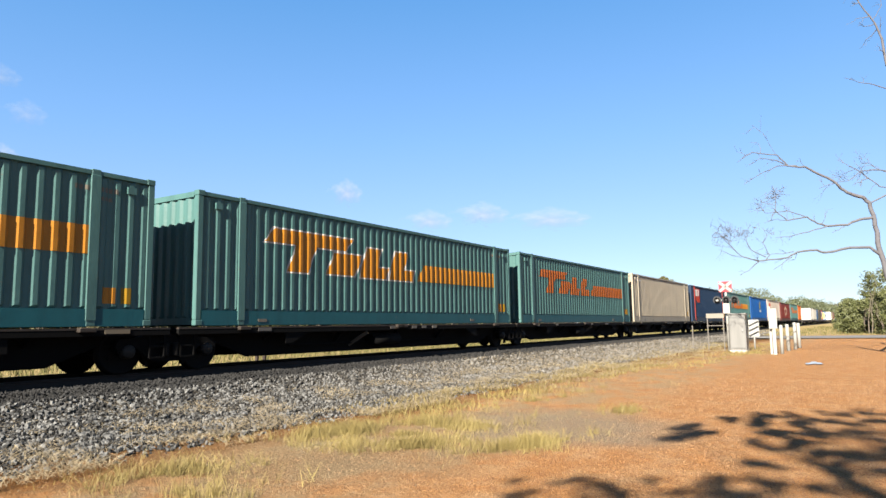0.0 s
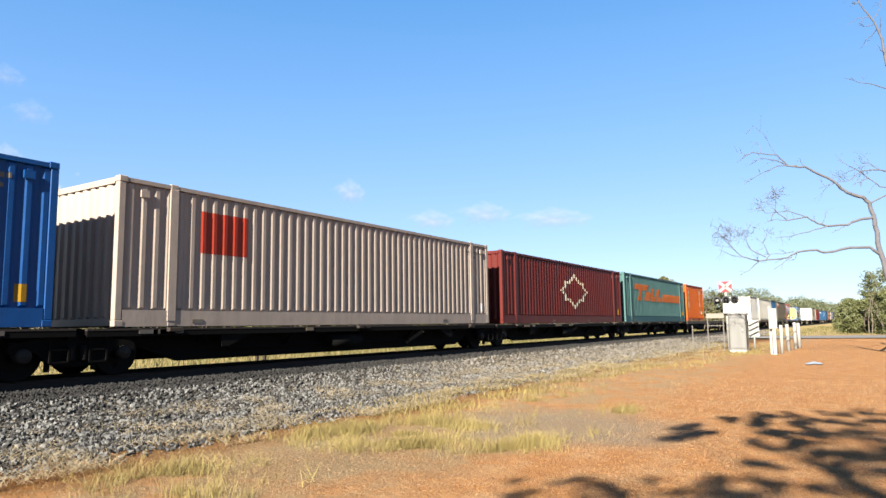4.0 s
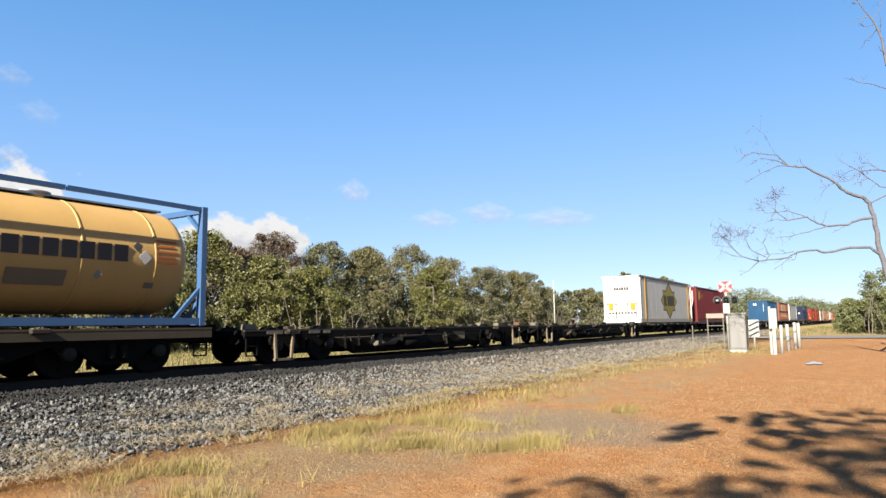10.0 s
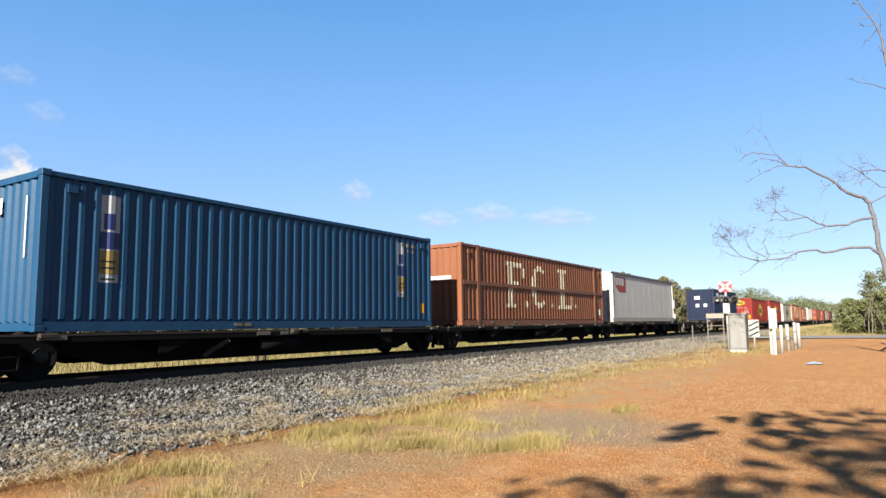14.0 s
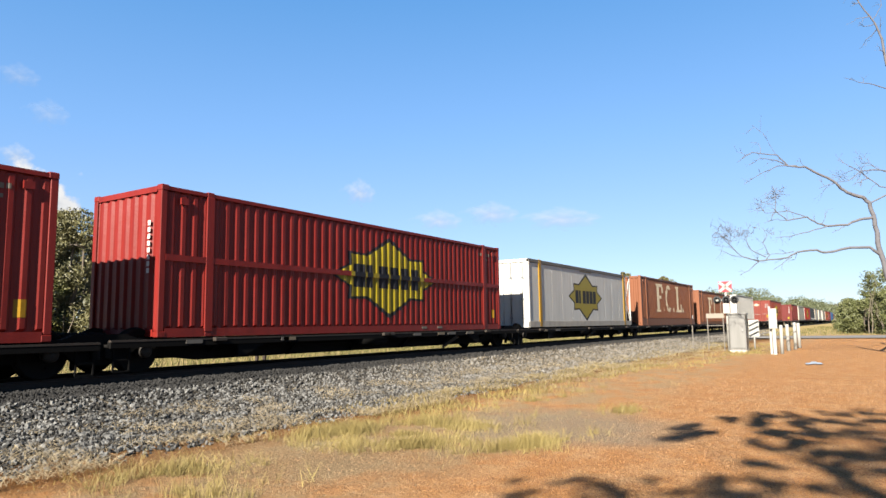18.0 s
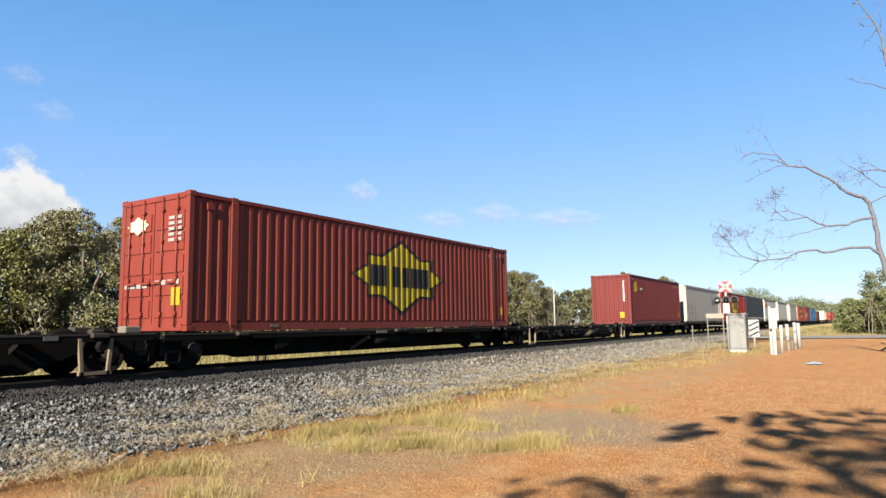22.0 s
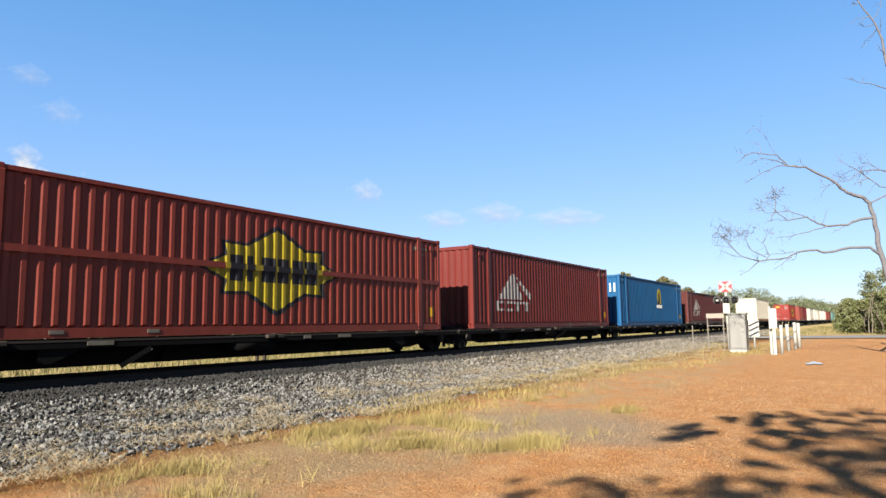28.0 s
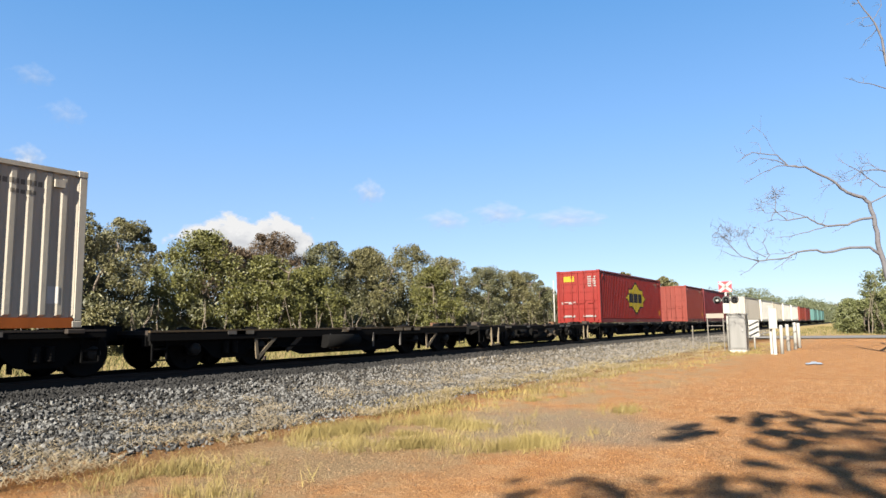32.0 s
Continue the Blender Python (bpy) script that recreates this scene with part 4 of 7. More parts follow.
def sail(c, x, zb, size=1.0):
    s, t = size, zb + 0.46
    joined(c, "sail_emblem", LOGO_PALE, [[(x, t), (x + 1.76 * s, t), (x + 1.08 * s, t + 0.84 * s), (x + 0.98 * s, t + 0.84 * s)]], "pale triangular sail emblem")
    joined(c, "sail_emblem", LOGO_PALE, [[(x + 1.2 * s, t + 0.78 * s), (x + 1.75 * s, t + 0.32 * s), (x + 2.36 * s, t - 0.04), (x + 2.34 * s, t + 0.2 * s)]])
    for k in range(4):
        p = x - 0.13 + k * 0.6 * s
        q = p + 0.52 * s
        logo(c, "lettering", LOGO_PALE, [rect(p, q, zb + 0.29, zb + 0.38)])
        logo(c, "lettering", LOGO_PALE, [rect(p, p + 0.13, zb, zb + 0.29), rect(p + 0.13, q, zb, zb + 0.09)] if k < 2 else [rect(p + 0.16, q - 0.16, zb, zb + 0.29)])


def small_print(c, L, H, x, z, n=7, mat=None, h=0.1):
    logo(c, "small_print", mat or LOGO_WHITE, fit_text_bar(-L / 2 + x, z, n * 0.12, h, n))


def end_print(c, L, H, mat, rows):
    """Marks on the leading end: (y, z, width, height)."""
    for y, z, w, h in rows:
        end_shape(c, L, mat, [(y, z), (y + w, z), (y + w, z + h), (y, z + h)])


def end_shape(c, L, mat, outline, lift=0.012):
    """A painted outline in (y, z) on the leading end."""
    bm = bmesh.new()
    ring = [bm.verts.new((-L / 2 - lift, y, z)) for y, z in outline]
    hub = bm.verts.new((-L / 2 - lift, sum(p[0] for p in outline) / len(outline), sum(p[1] for p in outline) / len(outline)))
    for k in range(len(ring)):
        bm.faces.new((hub, ring[k], ring[(k + 1) % len(ring)]))
    bm.normal_update()
    for f in bm.faces:
        if f.normal.x > 0:
            f.normal_flip()
    part("end_marking", bm, mat, c)


def end_star(c, L, y, z, w, h):
    end_shape(c, L, LOGO_YELLOW, star(y, z, w, h))
    for k in range(5):
        p = y - w * 0.27 + k * w * 0.11
        end_shape(c, L, LOGO_BLACK, [(p, z - h * 0.13), (p + w * 0.085, z - h * 0.13), (p + w * 0.085, z + h * 0.13), (p, z + h * 0.13)], 0.016)


J48, J40, J20 = 14.63, 12.192, 6.058


def consist():
    W48 = dict(posts=True, deep=0.3)
    teal = "faded teal corrugated container with slanted orange lettering blocks"
    for u, ink in ((-6.6, None), (9.05, None), (24.6, LOGO_RUST)):
        slanted_word(container(u, J48, 2.9, 1.58, "teal", teal, skirt=TEAL_SKIRT, **W48), J48, 2.9, ink)
    c = container(40.05, J48, 2.92, 1.57, "beige", "weathered beige corrugated container with lower skirt", **W48)
    small_print(c, J48, 2.92, 1.0, 2.5)
    c = container(55.7, J48, 2.92, 1.55, "navy", "dark navy corrugated container with orange-red company panel", **W48)
    orange_tab(c, -J48 / 2 + 1.5, 1.55, w=1.8, h=1.15)
    for x in (-6.1, 6.1):
        part("red_post", boxed(x - 0.105, x + 0.105, -HALF - 0.016, -HALF + 0.02, 0.08, 2.9), LOGO_RED, c, "orange-red lifting post")
    slanted_word(container(71.75, J48, 2.9, 1.57, "teal", teal, doors=True, skirt=TEAL_SKIRT, **W48), J48, 2.9, LOGO_RUST, 1.45, True)
    c = container(87.2, J48, 2.88, 1.58, "blue", "bright blue corrugated container with round yellow emblem", **W48)
    arch_emblem(c, 0.6, 2.9)
    c = container(102.95, J48, 2.9, 1.57, "pink", "pinkish white corrugated container with faded red panel", **W48)
    logo(c, "company_panel", LOGO_RED, [rect(-J48 / 2 + 1.9, -J48 / 2 + 3.2, 1.55, 2.45)])
    c = container(118.7, J48, 2.87, 1.55, "red", "dull red corrugated container with cream diamond outline", **W48)
    logo(c, "emblem_panel", LOGO_CREAM, [star(0.3, 1.5, 3.6, 1.7)])
    logo(c, "emblem_inner", PAINT["red"], [star(0.3, 1.5, 3.0, 1.3)], lift=0.009)
    slanted_word(container(134.1, J48, 2.9, 1.57, "teal", teal, skirt=TEAL_SKIRT, **W48), J48, 2.9, LOGO_RUST)
    # mixed twenty and forty foot boxes on flat wagons
    c = container(149.71, J20, 2.83, 1.62, "orange", "bright orange twenty foot corrugated container with silver label strips")
    for x in (0.52, 4.55):
        x -= J20 / 2
        logo(c, "label_strip", LOGO_CREAM, [rect(x, x + 0.42, 0.72, 2.4)])
        logo(c, "strip_print", LOGO_GOLD, [rect(x + 0.01, x + 0.4, z, z + h) for z, h in ((0.78, 0.3), (1.45, 0.22), (1.85, 0.3))], lift=0.009)
        logo(c, "strip_writing", TAN, [rect(x + 0.05, x + 0.36, z, z + 0.05) for z in (1.15, 1.72, 2.22)], lift=0.012)
    end_print(c, J20, 2.83, LOGO_WHITE, [(-0.1, 2.3, 0.3, 0.36)])
    logo(c, "small_print", LOGO_WHITE, [rect(J20 / 2 - 0.95, J20 / 2 - 0.7, 0.5, 0.75)])
    c = container(182.68, J20, 2.86, 1.6, "dull_white", "white twenty foot corrugated container with dark blue label strips")
    for x in (0.45, 4.7):
        logo(c, "label_strip", LOGO_BLUE, [rect(-J20 / 2 + x, -J20 / 2 + x + 0.28, z, z + 0.4) for z in (1.0, 1.5, 2.0)])
    c = container(190.1, J40, 2.84, 1.59, "pale_beige", "weathered pale grey-beige forty foot corrugated container")
    small_print(c, J40, 2.84, 10.8, 2.4)
    c = container(202.58, J20, 2.82, 1.62, "sky_blue", "mid blue twenty foot corrugated container with white label strip")
    for x in (0.72,):
        logo(c, "label_strip", LOGO_WHITE, [rect(-J20 / 2 + x, -J20 / 2 + x + 0.3, z, z + h) for z, h in ((2.0, 0.2), (1.72, 0.18), (0.95, 0.08), (1.35, 0.1))])
        logo(c, "strip_emblem", LOGO_YELLOW, [rect(-J20 / 2 + x + 0.02, -J20 / 2 + x + 0.26, 1.12, 1.32)])
    c = container(209.95, J40, 2.84, 1.59, "olive", "olive grey forty foot corrugated container with small orange panel")
    orange_tab(c, -J40 / 2 + 0.7, 2.0, w=1.2, h=0.6)
    logo(c, "safety_label", YELLOW, [rect(J40 / 2 - 1.35, J40 / 2 - 0.95, 0.55, 0.95)])
    c, zc, r = tank(222.68, 1.6, plain("satin_steel_cladding", (158, 163, 170), 0.45, 0.1, 0.25, 1.5), plain("dark_pink_frame", (134, 40, 50), 0.5), "grey clad tank container in a dark pink frame", True)
    for (x, z), q, mt in (((-1.9, 0.42), 0.22, PAINT["brown"]), ((1.75, 0.1), 0.16, YELLOW)):
        bm = bmesh.new()
        y = -math.sqrt(r * r - z * z) - 0.012
        lathe(bm, [(q, 0.0), (q, -0.006)], "y", 18)
        ob = part("round_emblem", bm, mt, c)
        ob.location, ob.rotation_euler = (x, y, zc + z), (-math.asin(z / r), 0, 0)
    c, zc, r = tank(242.83, 1.57, plain("tan_tank_paint", (206, 166, 100), 0.45, 0.0, 0.4, 1.5), plain("blue_frame", (66, 102, 146), 0.5), "tan tank container in a blue frame with dark lettering blocks", False, COVER)
    for i in range(8):
        bm = bmesh.new()
        box(bm, -1.3 + i * 0.33, -1.3 + i * 0.33 + 0.27, -r - 0.012, -r + 0.05, zc - 0.1, zc + 0.22)
        part("lettering", bm, LOGO_BLACK, c)

    def barrel_plate(name, x, z, w, h, mat, turn=0):
        bm = boxed(-w / 2, w / 2, -0.008, 0.0, -h / 2, h / 2)
        ob = part(name, bm, mat, c)
        ob.location, ob.rotation_mode = (x, -math.sqrt(r * r - (z - zc) ** 2) - 0.004, z), "XYZ"
        ob.rotation_euler = (-math.asin((z - zc) / r), turn, 0)
    barrel_plate("placard", 1.65, 1.36, 0.2, 0.2, LOGO_WHITE, radians(45)), barrel_plate("placard", 1.5, 1.56, 0.16, 0.16, LOGO_DIM, radians(45))
    # the wide patch is a darker tan plate below the barrel's middle
    barrel_plate("placard", 1.82, 0.82, 0.2, 0.12, LOGO_DIM), barrel_plate("round_label", 0.72, 0.98, 0.13, 0.13, LOGO_PALE, radians(45)), barrel_plate("dark_patch", -0.35, 0.88, 1.0, 0.3, TAN)
    for k in range(5):
        barrel_plate("writing_bar", 2.14, 1.72 - k * 0.11, 0.48 - 0.08 * (k % 2), 0.045, LOGO_RUST)
    # skeletal wagons
    c = reefer(281.15, 14.0, 3.0, 1.48, "white", "white insulated container with yellow star panel and yellow posts")
    diamond_panel(c, 0.1, 3.0, 4.3, 2.35, flat=True)
    end_print(c, 14.0, 3.0, LOGO_BLACK, [(-0.45 + k * 0.16, 2.1, 0.1, 0.16) for k in range(6)] + [(-0.9 + k * 0.2, 0.62, 0.14, 0.08) for k in range(9)] + [(0.1, 0.95, 0.03, 0.3), (0.35, 0.95, 0.03, 0.3)])
    end_print(c, 14.0, 3.0, LOGO_YELLOW, [(-0.85, 0.85, 0.28, 0.42), (0.55, 0.85, 0.28, 0.42)])
    c = container(297.15, J40, 2.93, 1.5, "maroon", "maroon forty foot corrugated container with round yellow emblem")
    logo(c, "round_emblem", LOGO_YELLOW, [round_patch(-J40 / 2 + 1.1, 2.2, 0.39, 0.38)])
    small_print(c, J40, 2.9, 1.75, 2.08, 7, LOGO_GOLD, 0.07), small_print(c, J40, 2.9, 1.75, 2.2, 7, LOGO_GOLD, 0.07), small_print(c, J40, 2.9, 1.75, 2.34, 3, LOGO_GOLD, 0.07)
    end_print(c, J40, 2.9, LOGO_WHITE, [(-0.92, 1.35 + k * 0.14, 0.09, 0.1) for k in range(9)])
    c = container(341.6, J40, 2.84, 1.49, "deep_blue", "blue forty foot corrugated container with silver label strips")
    for x in (1.1, 10.36):
        x -= J40 / 2
        logo(c, "label_strip", LOGO_GREY, [rect(x, x + 0.4, 0.9, 2.55)])
        logo(c, "strip_emblem", LOGO_GOLD, [rect(x, x + 0.4, 1.06, 1.5)], lift=0.009)
        logo(c, "strip_figure", LOGO_BLUE, [rect(x, x + 0.4, 1.53, 1.85), rect(x + 0.08, x + 0.3, 1.9, 2.2)], lift=0.009)
        logo(c, "strip_writing", LOGO_BLACK, [rect(x + 0.05, x + 0.34, z, z + 0.03) for z in (0.95, 1.16, 1.28)], lift=0.012)
    end_print(c, J40, 2.84, LOGO_WHITE, [(0.1, 2.15, 0.16, 0.3), (0.35, 2.15, 0.16, 0.3), (-0.8, 1.3, 0.05, 1.1)])
    c = container(355.7, J48, 2.92, 1.5, "terracotta", "terracotta corrugated container with large cream lettering blocks", midrail=True, posts=True)
    initials(c, J48, 2.9, 3.4)
    end_print(c, J48, 2.92, LOGO_WHITE, [(-0.8, 1.62, 0.9, 0.14)])
    c = reefer(372.0, 13.4, 2.84, 1.54, "white", "white insulated container with orange-red company panel", yellow=False, cage=False)
    orange_tab(c, -6.1, 1.7, True, 1.9, 0.9)
    c = container(400.6, J40, 2.86, 1.66, "cronos", "dark navy forty foot corrugated container with silver emblem")
    logo(c, "silver_emblem", LOGO_GREY, [round_patch(-J40 / 2 + 2.0, 2.3, 0.6, 0.24, 12), [(-J40 / 2 + 1.1, 2.42), (-J40 / 2 + 1.6, 2.2), (-J40 / 2 + 1.5, 2.5)]])
    logo(c, "lettering", LOGO_GREY, fit_text_bar(-J40 / 2 + 3.0, 2.2, 2.6, 0.2, 6))
    logo(c, "corner_emblem", LOGO_CREAM, [[(J40 / 2 - 1.6, 2.5), (J40 / 2 - 1.3, 2.5), (J40 / 2 - 0.7, 1.75), (J40 / 2 - 0.9, 1.7)]])
    end_print(c, J40, 2.86, LOGO_WHITE, [(0.0, 1.9, 0.5, 0.3), (-0.6, 1.2, 0.3, 0.3), (0.1, 1.2, 0.3, 0.3)])
    red = "bright red corrugated container with a yellow star panel"
    c = container(423.7, J48, 2.96, 1.32, "scarlet", red, posts=True)
    diamond_panel(c, 0.2, 2.96)
    bits = [(-0.6 + k * 0.17, 1.78, 0.06, 0.09) for k in range(7)] + [(-0.42, 1.1, 0.03, 0.5), (-0.56, 1.2, 0.03, 0.4), (-0.75, 1.15, 0.03, 0.45)]
    end_star(c, J48, 0.15, 2.4, 1.5, 0.75)
    end_print(c, J48, 2.96, LOGO_WHITE, bits), end_print(c, J48, 2.96, LOGO_YELLOW, [(0.75, 0.5, 0.22, 0.45), (-1.0, 0.5, 0.22, 0.45)])
    c = container(440.35, J48, 3.1, 1.35, "scarlet", red + " and middle rail", posts=True, midrail=True)
    diamond_panel(c, 0.35, 3.1, 4.9, 2.15, rail=True)
    end_print(c, J48, 3.1, LOGO_WHITE, [(-0.9, 1.3 + k * 0.14, 0.09, 0.1) for k in range(8)])
    c = reefer(457.6, 14.0, 2.93, 1.34, "white", "white insulated container with yellow star panel and yellow posts")
    diamond_panel(c, -0.26, 2.9, 4.42, 2.1, cz=1.47, flat=True)
    logo(c, "faded_strip", LOGO_GOLD, [rect(-1.06, 0.54, 2.7, 2.76)], True, 0.016)
    c = container(473.9, J48, 3.12, 1.33, "terracotta", "terracotta corrugated container with large cream lettering blocks", posts=True, deep=0.42)
    initials(c, J48, 3.1, 3.6, 0.9, 2.78)
    c = container(490.7, J48, 2.86, 1.31, "terracotta", "terracotta corrugated container with cream lettering blocks and rear doors", posts=True, doors=True)
    initials(c, J48, 2.86, 3.8, 0.54, 2.34)
    c = container(509.3, J40, 2.82, 1.55, "dull_white", "plain white forty foot corrugated container with rusty lower rail", skirt=PAINT["orange"])
    logo(c, "faded_panel", LOGO_CREAM, [rect(-5.52, -3.77, 1.9, 2.12), rect(-5.5, -4.6, 2.12, 2.3)], label="sun-faded cream panel")
    # black blocks at the two fork pockets
    for x in (-1.1, 0.85):
        part("pocket_block", boxed(x, x + 0.3, -HALF - 0.006, -HALF + 0.02, 0.02, 0.1), FRAME, c)
    c = container(537.7, J48, 2.98, 1.46, "rust_red", "rust-red corrugated container with a yellow star panel and doors", posts=True, doors=True)
    diamond_panel(c, 0.3, 2.98, 4.5, 2.05)
    marks = [(-1.0 + (k % 2) * 0.25, 2.4 - (k // 2) * 0.12, 0.2, 0.07) for k in range(10)]
    end_shape(c, J48, LOGO_CREAM, star(0.55, 2.35, 0.8, 0.42)), end_print(c, J48, 2.98, LOGO_PALE, marks + [(-0.95 + k * 0.22, 1.0, 0.17, 0.1) for k in range(4)] + [(0.15 + k * 0.22, 0.95, 0.17, 0.09) for k in range(4)]), end_print(c, J48, 2.98, LOGO_YELLOW, [(-1.0, 0.55, 0.3, 0.38)])
    c = container(568.4, J40, 2.98, 1.45, "plum", "plum red forty foot corrugated container with yellow emblem")
    logo(c, "round_emblem", LOGO_YELLOW, [round_patch(-J40 / 2 + 1.15, 2.25, 0.36, 0.34)])
    small_print(c, J40, 2.9, 2.0, 2.1, 5)
    end_print(c, J40, 2.9, LOGO_WHITE, [(-0.85, 1.35 + k * 0.14, 0.09, 0.1) for k in range(9)]), end_print(c, J40, 2.9, LOGO_YELLOW, [(-0.8, 0.35, 0.28, 0.36)])
    c = reefer(582.7, 14.0, 2.86, 1.53, "grey", "dirty pale grey insulated container with blue lettering and scrawls", yellow=False)
    logo(c, "lettering", LOGO_BLUE, [rect(3.05 + k * 0.44, 3.42 + k * 0.44, 1.5, 2.02 if k in (0, 3) else 1.85, 0.06) for k in range(4)], True, 0.016)
    logo(c, "lettering_arc", LOGO_RED, [[(3.75 + k * 0.2, 2.2 - 0.06 * (k - 1.5) ** 2), (3.95 + k * 0.2, 2.2 - 0.06 * (k - 0.5) ** 2), (3.95 + k * 0.2, 2.24 - 0.06 * (k - 0.5) ** 2), (3.75 + k * 0.2, 2.24 - 0.06 * (k - 1.5) ** 2)] for k in range(5)], True, 0.016)
    stroke = lambda x0, z0, x1, z1, w=0.05: [(x0 - w / 2, z0 - w / 2), (x0 + w / 2, z0 + w / 2), (x1 + w / 2, z1 + w / 2), (x1 - w / 2, z1 - w / 2)]
    strokes = [stroke(-6.41, 1.14, -5.44, 1.3), [(-6.38, 1.05), (-6.3, 1.08), (-6.0, 0.7), (-6.08, 0.67)], [(-6.2, 0.66), (-6.0, 0.7), (-6.0, 0.75), (-6.2, 0.71)], [(-6.17, 0.68), (-6.1, 0.68), (-5.98, 0.3), (-6.06, 0.3)], stroke(-6.16, 0.39, -5.93, 0.34),
               [(-4.97, 1.4), (-4.93, 1.4), (-4.86, 0.78), (-4.92, 0.78)], [(-4.96, 1.0), (-4.92, 1.0), (-4.98, 0.78), (-5.04, 0.78)], stroke(-5.2, 0.65, -4.6, 0.66), [(-4.92, 0.65), (-4.88, 0.65), (-4.86, 0.12), (-4.9, 0.12)],
               [(-3.8, 1.24), (-3.67, 1.18), (-3.7, 1.12), (-3.82, 1.17)], [(-3.76, 1.2), (-3.7, 1.2), (-3.82, 0.42), (-3.88, 0.42)], [(-3.88, 0.45), (-3.82, 0.45), (-3.66, 0.03), (-3.7, 0.03)]]
    logo(c, "scrawl", LOGO_BLACK, strokes, True, 0.026, "black spray-painted scrawl")
    c = container(597.45, J48, 2.88, 1.55, "scarlet", red, posts=True)
    diamond_panel(c, 0.1, 2.88)
    # curtain-sided box
    c = container(612.6, J48, 2.93, 1.52, "cronos", "black curtain-sided container with buckled straps", smooth=True)
    part("curtain", boxed(-J48 / 2 + 0.12, J48 / 2 - 0.12, -HALF - 0.012, -HALF + 0.018, 0.34, 2.8), CURTAIN, c, "black fabric side curtain", bevel=0.008)
    for i in range(24):
        x = -J48 / 2 + 0.6 + i * 0.58
        part("strap", boxed(x - 0.025, x + 0.025, -HALF - 0.022, -HALF - 0.013, 0.1, 0.42), HUB, c)
        part("buckle", boxed(x - 0.05, x + 0.05, -HALF - 0.035, -HALF - 0.013, 0.3, 0.42), CHROME, c)
    c = reefer(628.2, 13.7, 2.95, 1.51, "white", "white insulated container with orange-red panel and yellow posts", cage=False)
    orange_tab(c, -5.6, 1.75, True, 1.9, 1.0)
    logo(c, "grey_band", LOGO_GREY, [rect(-4.2, 6.0, 1.45, 1.62)], True, 0.016)
    logo(c, "white_board", LOGO_WHITE, [rect(0.6, 1.2, 0.35, 1.1), rect(2.4, 2.9, 0.35, 1.1)], True, 0.016)
    logo(c, "safety_label", YELLOW, [rect(-5.55, -5.2, 0.85, 1.2)], True, 0.016)
    c = reefer(643.75, 13.7, 2.9, 1.51, "white", "plain off-white insulated container", yellow=False, cage=False)
    c = reefer(662.0, 14.05, 2.94, 1.45, "grey", "dirty pale grey insulated container with black scrawls", yellow=False)
    rnd = random.Random(5)
    scr = []
    for x0, n in ((-1.6, 4), (-0.2, 4), (2.3, 5), (4.0, 7)):
        for k in range(n):
            x = x0 + k * 0.24
            d = rnd.uniform(-0.2, 0.2)
            scr.append([(x, 1.55), (x + 0.035, 1.55), (x + d + 0.035, 1.95), (x + d, 1.95)])
            scr.append([(x, 1.7), (x + 0.2, 1.8 + d / 2), (x + 0.2, 1.83 + d / 2), (x, 1.73)])
    logo(c, "scrawl", LOGO_BLACK, scr, True, 0.018, "black spray-painted scrawl")
    logo(c, "safety_label", YELLOW, [rect(5.2, 5.5, 0.75, 1.15)], True, 0.016)
    c = container(678.4, J48, 2.92, 1.38, "rust_red", "rust-red corrugated container with yellow star panel and middle rail", posts=True, midrail=True, doors=True)
    diamond_panel(c, 0.1, 2.92, rail=True)
    end_print(c, J48, 2.92, LOGO_WHITE, marks)
    c = container(695.2, J48, 3.02, 1.38, "red", "dull red corrugated container with white sail emblem", posts=True)
    sail(c, -J48 / 2 + 1.95, 0.66, 1.25)
    c = container(712.0, J48, 2.94, 1.35, "azure", "bright blue corrugated container with round yellow emblem", posts=True)
    arch_emblem(c, 1.1, 2.94)
    end_print(c, J48, 2.94, LOGO_WHITE, [(-0.7, 1.95, 0.1, 0.5), (-0.95, 1.95, 0.1, 0.5), (0.85, 2.0, 0.2, 0.3)])
    c = container(728.8, J48, 2.5, 1.42, "brown", "dark brown corrugated container with white sail emblem", posts=True)
    sail(c, -J48 / 2 + 2.05, 0.6, 1.0)
    c = container(766.4, J40, 2.83, 1.56, "cream", "rusty cream forty foot corrugated container with doors", doors=True, skirt=LOGO_RUST)
    c = container(806.1, J40, 2.8, 1.55, "scarlet", red + " and doors", doors=True)
    diamond_panel(c, 0.4, 2.8, 3.9, 1.8)
    end_print(c, J40, 2.8, LOGO_PALE, marks + [(0.15, 1.0, 0.8, 0.12), (-0.95, 0.3, 0.7, 0.1), (0.2, 0.3, 0.7, 0.1)]), end_print(c, J40, 2.8, LOGO_YELLOW, [(0.2, 2.2, 0.6, 0.3)])
    container(825.9, J20, 2.8, 1.55, "rust_red", "rust-red twenty foot corrugated container", doors=True)
    container(832.6, J40, 2.8, 1.55, "maroon", "maroon forty foot corrugated container")
    for i, (u, col) in enumerate(((854.6, "grey"), (868.2, "white"), (880.8, "cream"), (894.6, "white"), (908.2, "white"), (924.6, "rust_red"), (940.2, "red"), (964.6, "teal"), (981, "teal"), (997, "teal"))):
        container(u, J40, 2.8, 1.5, col, "distant " + col.replace("_", " ") + " forty foot corrugated container")


consist()

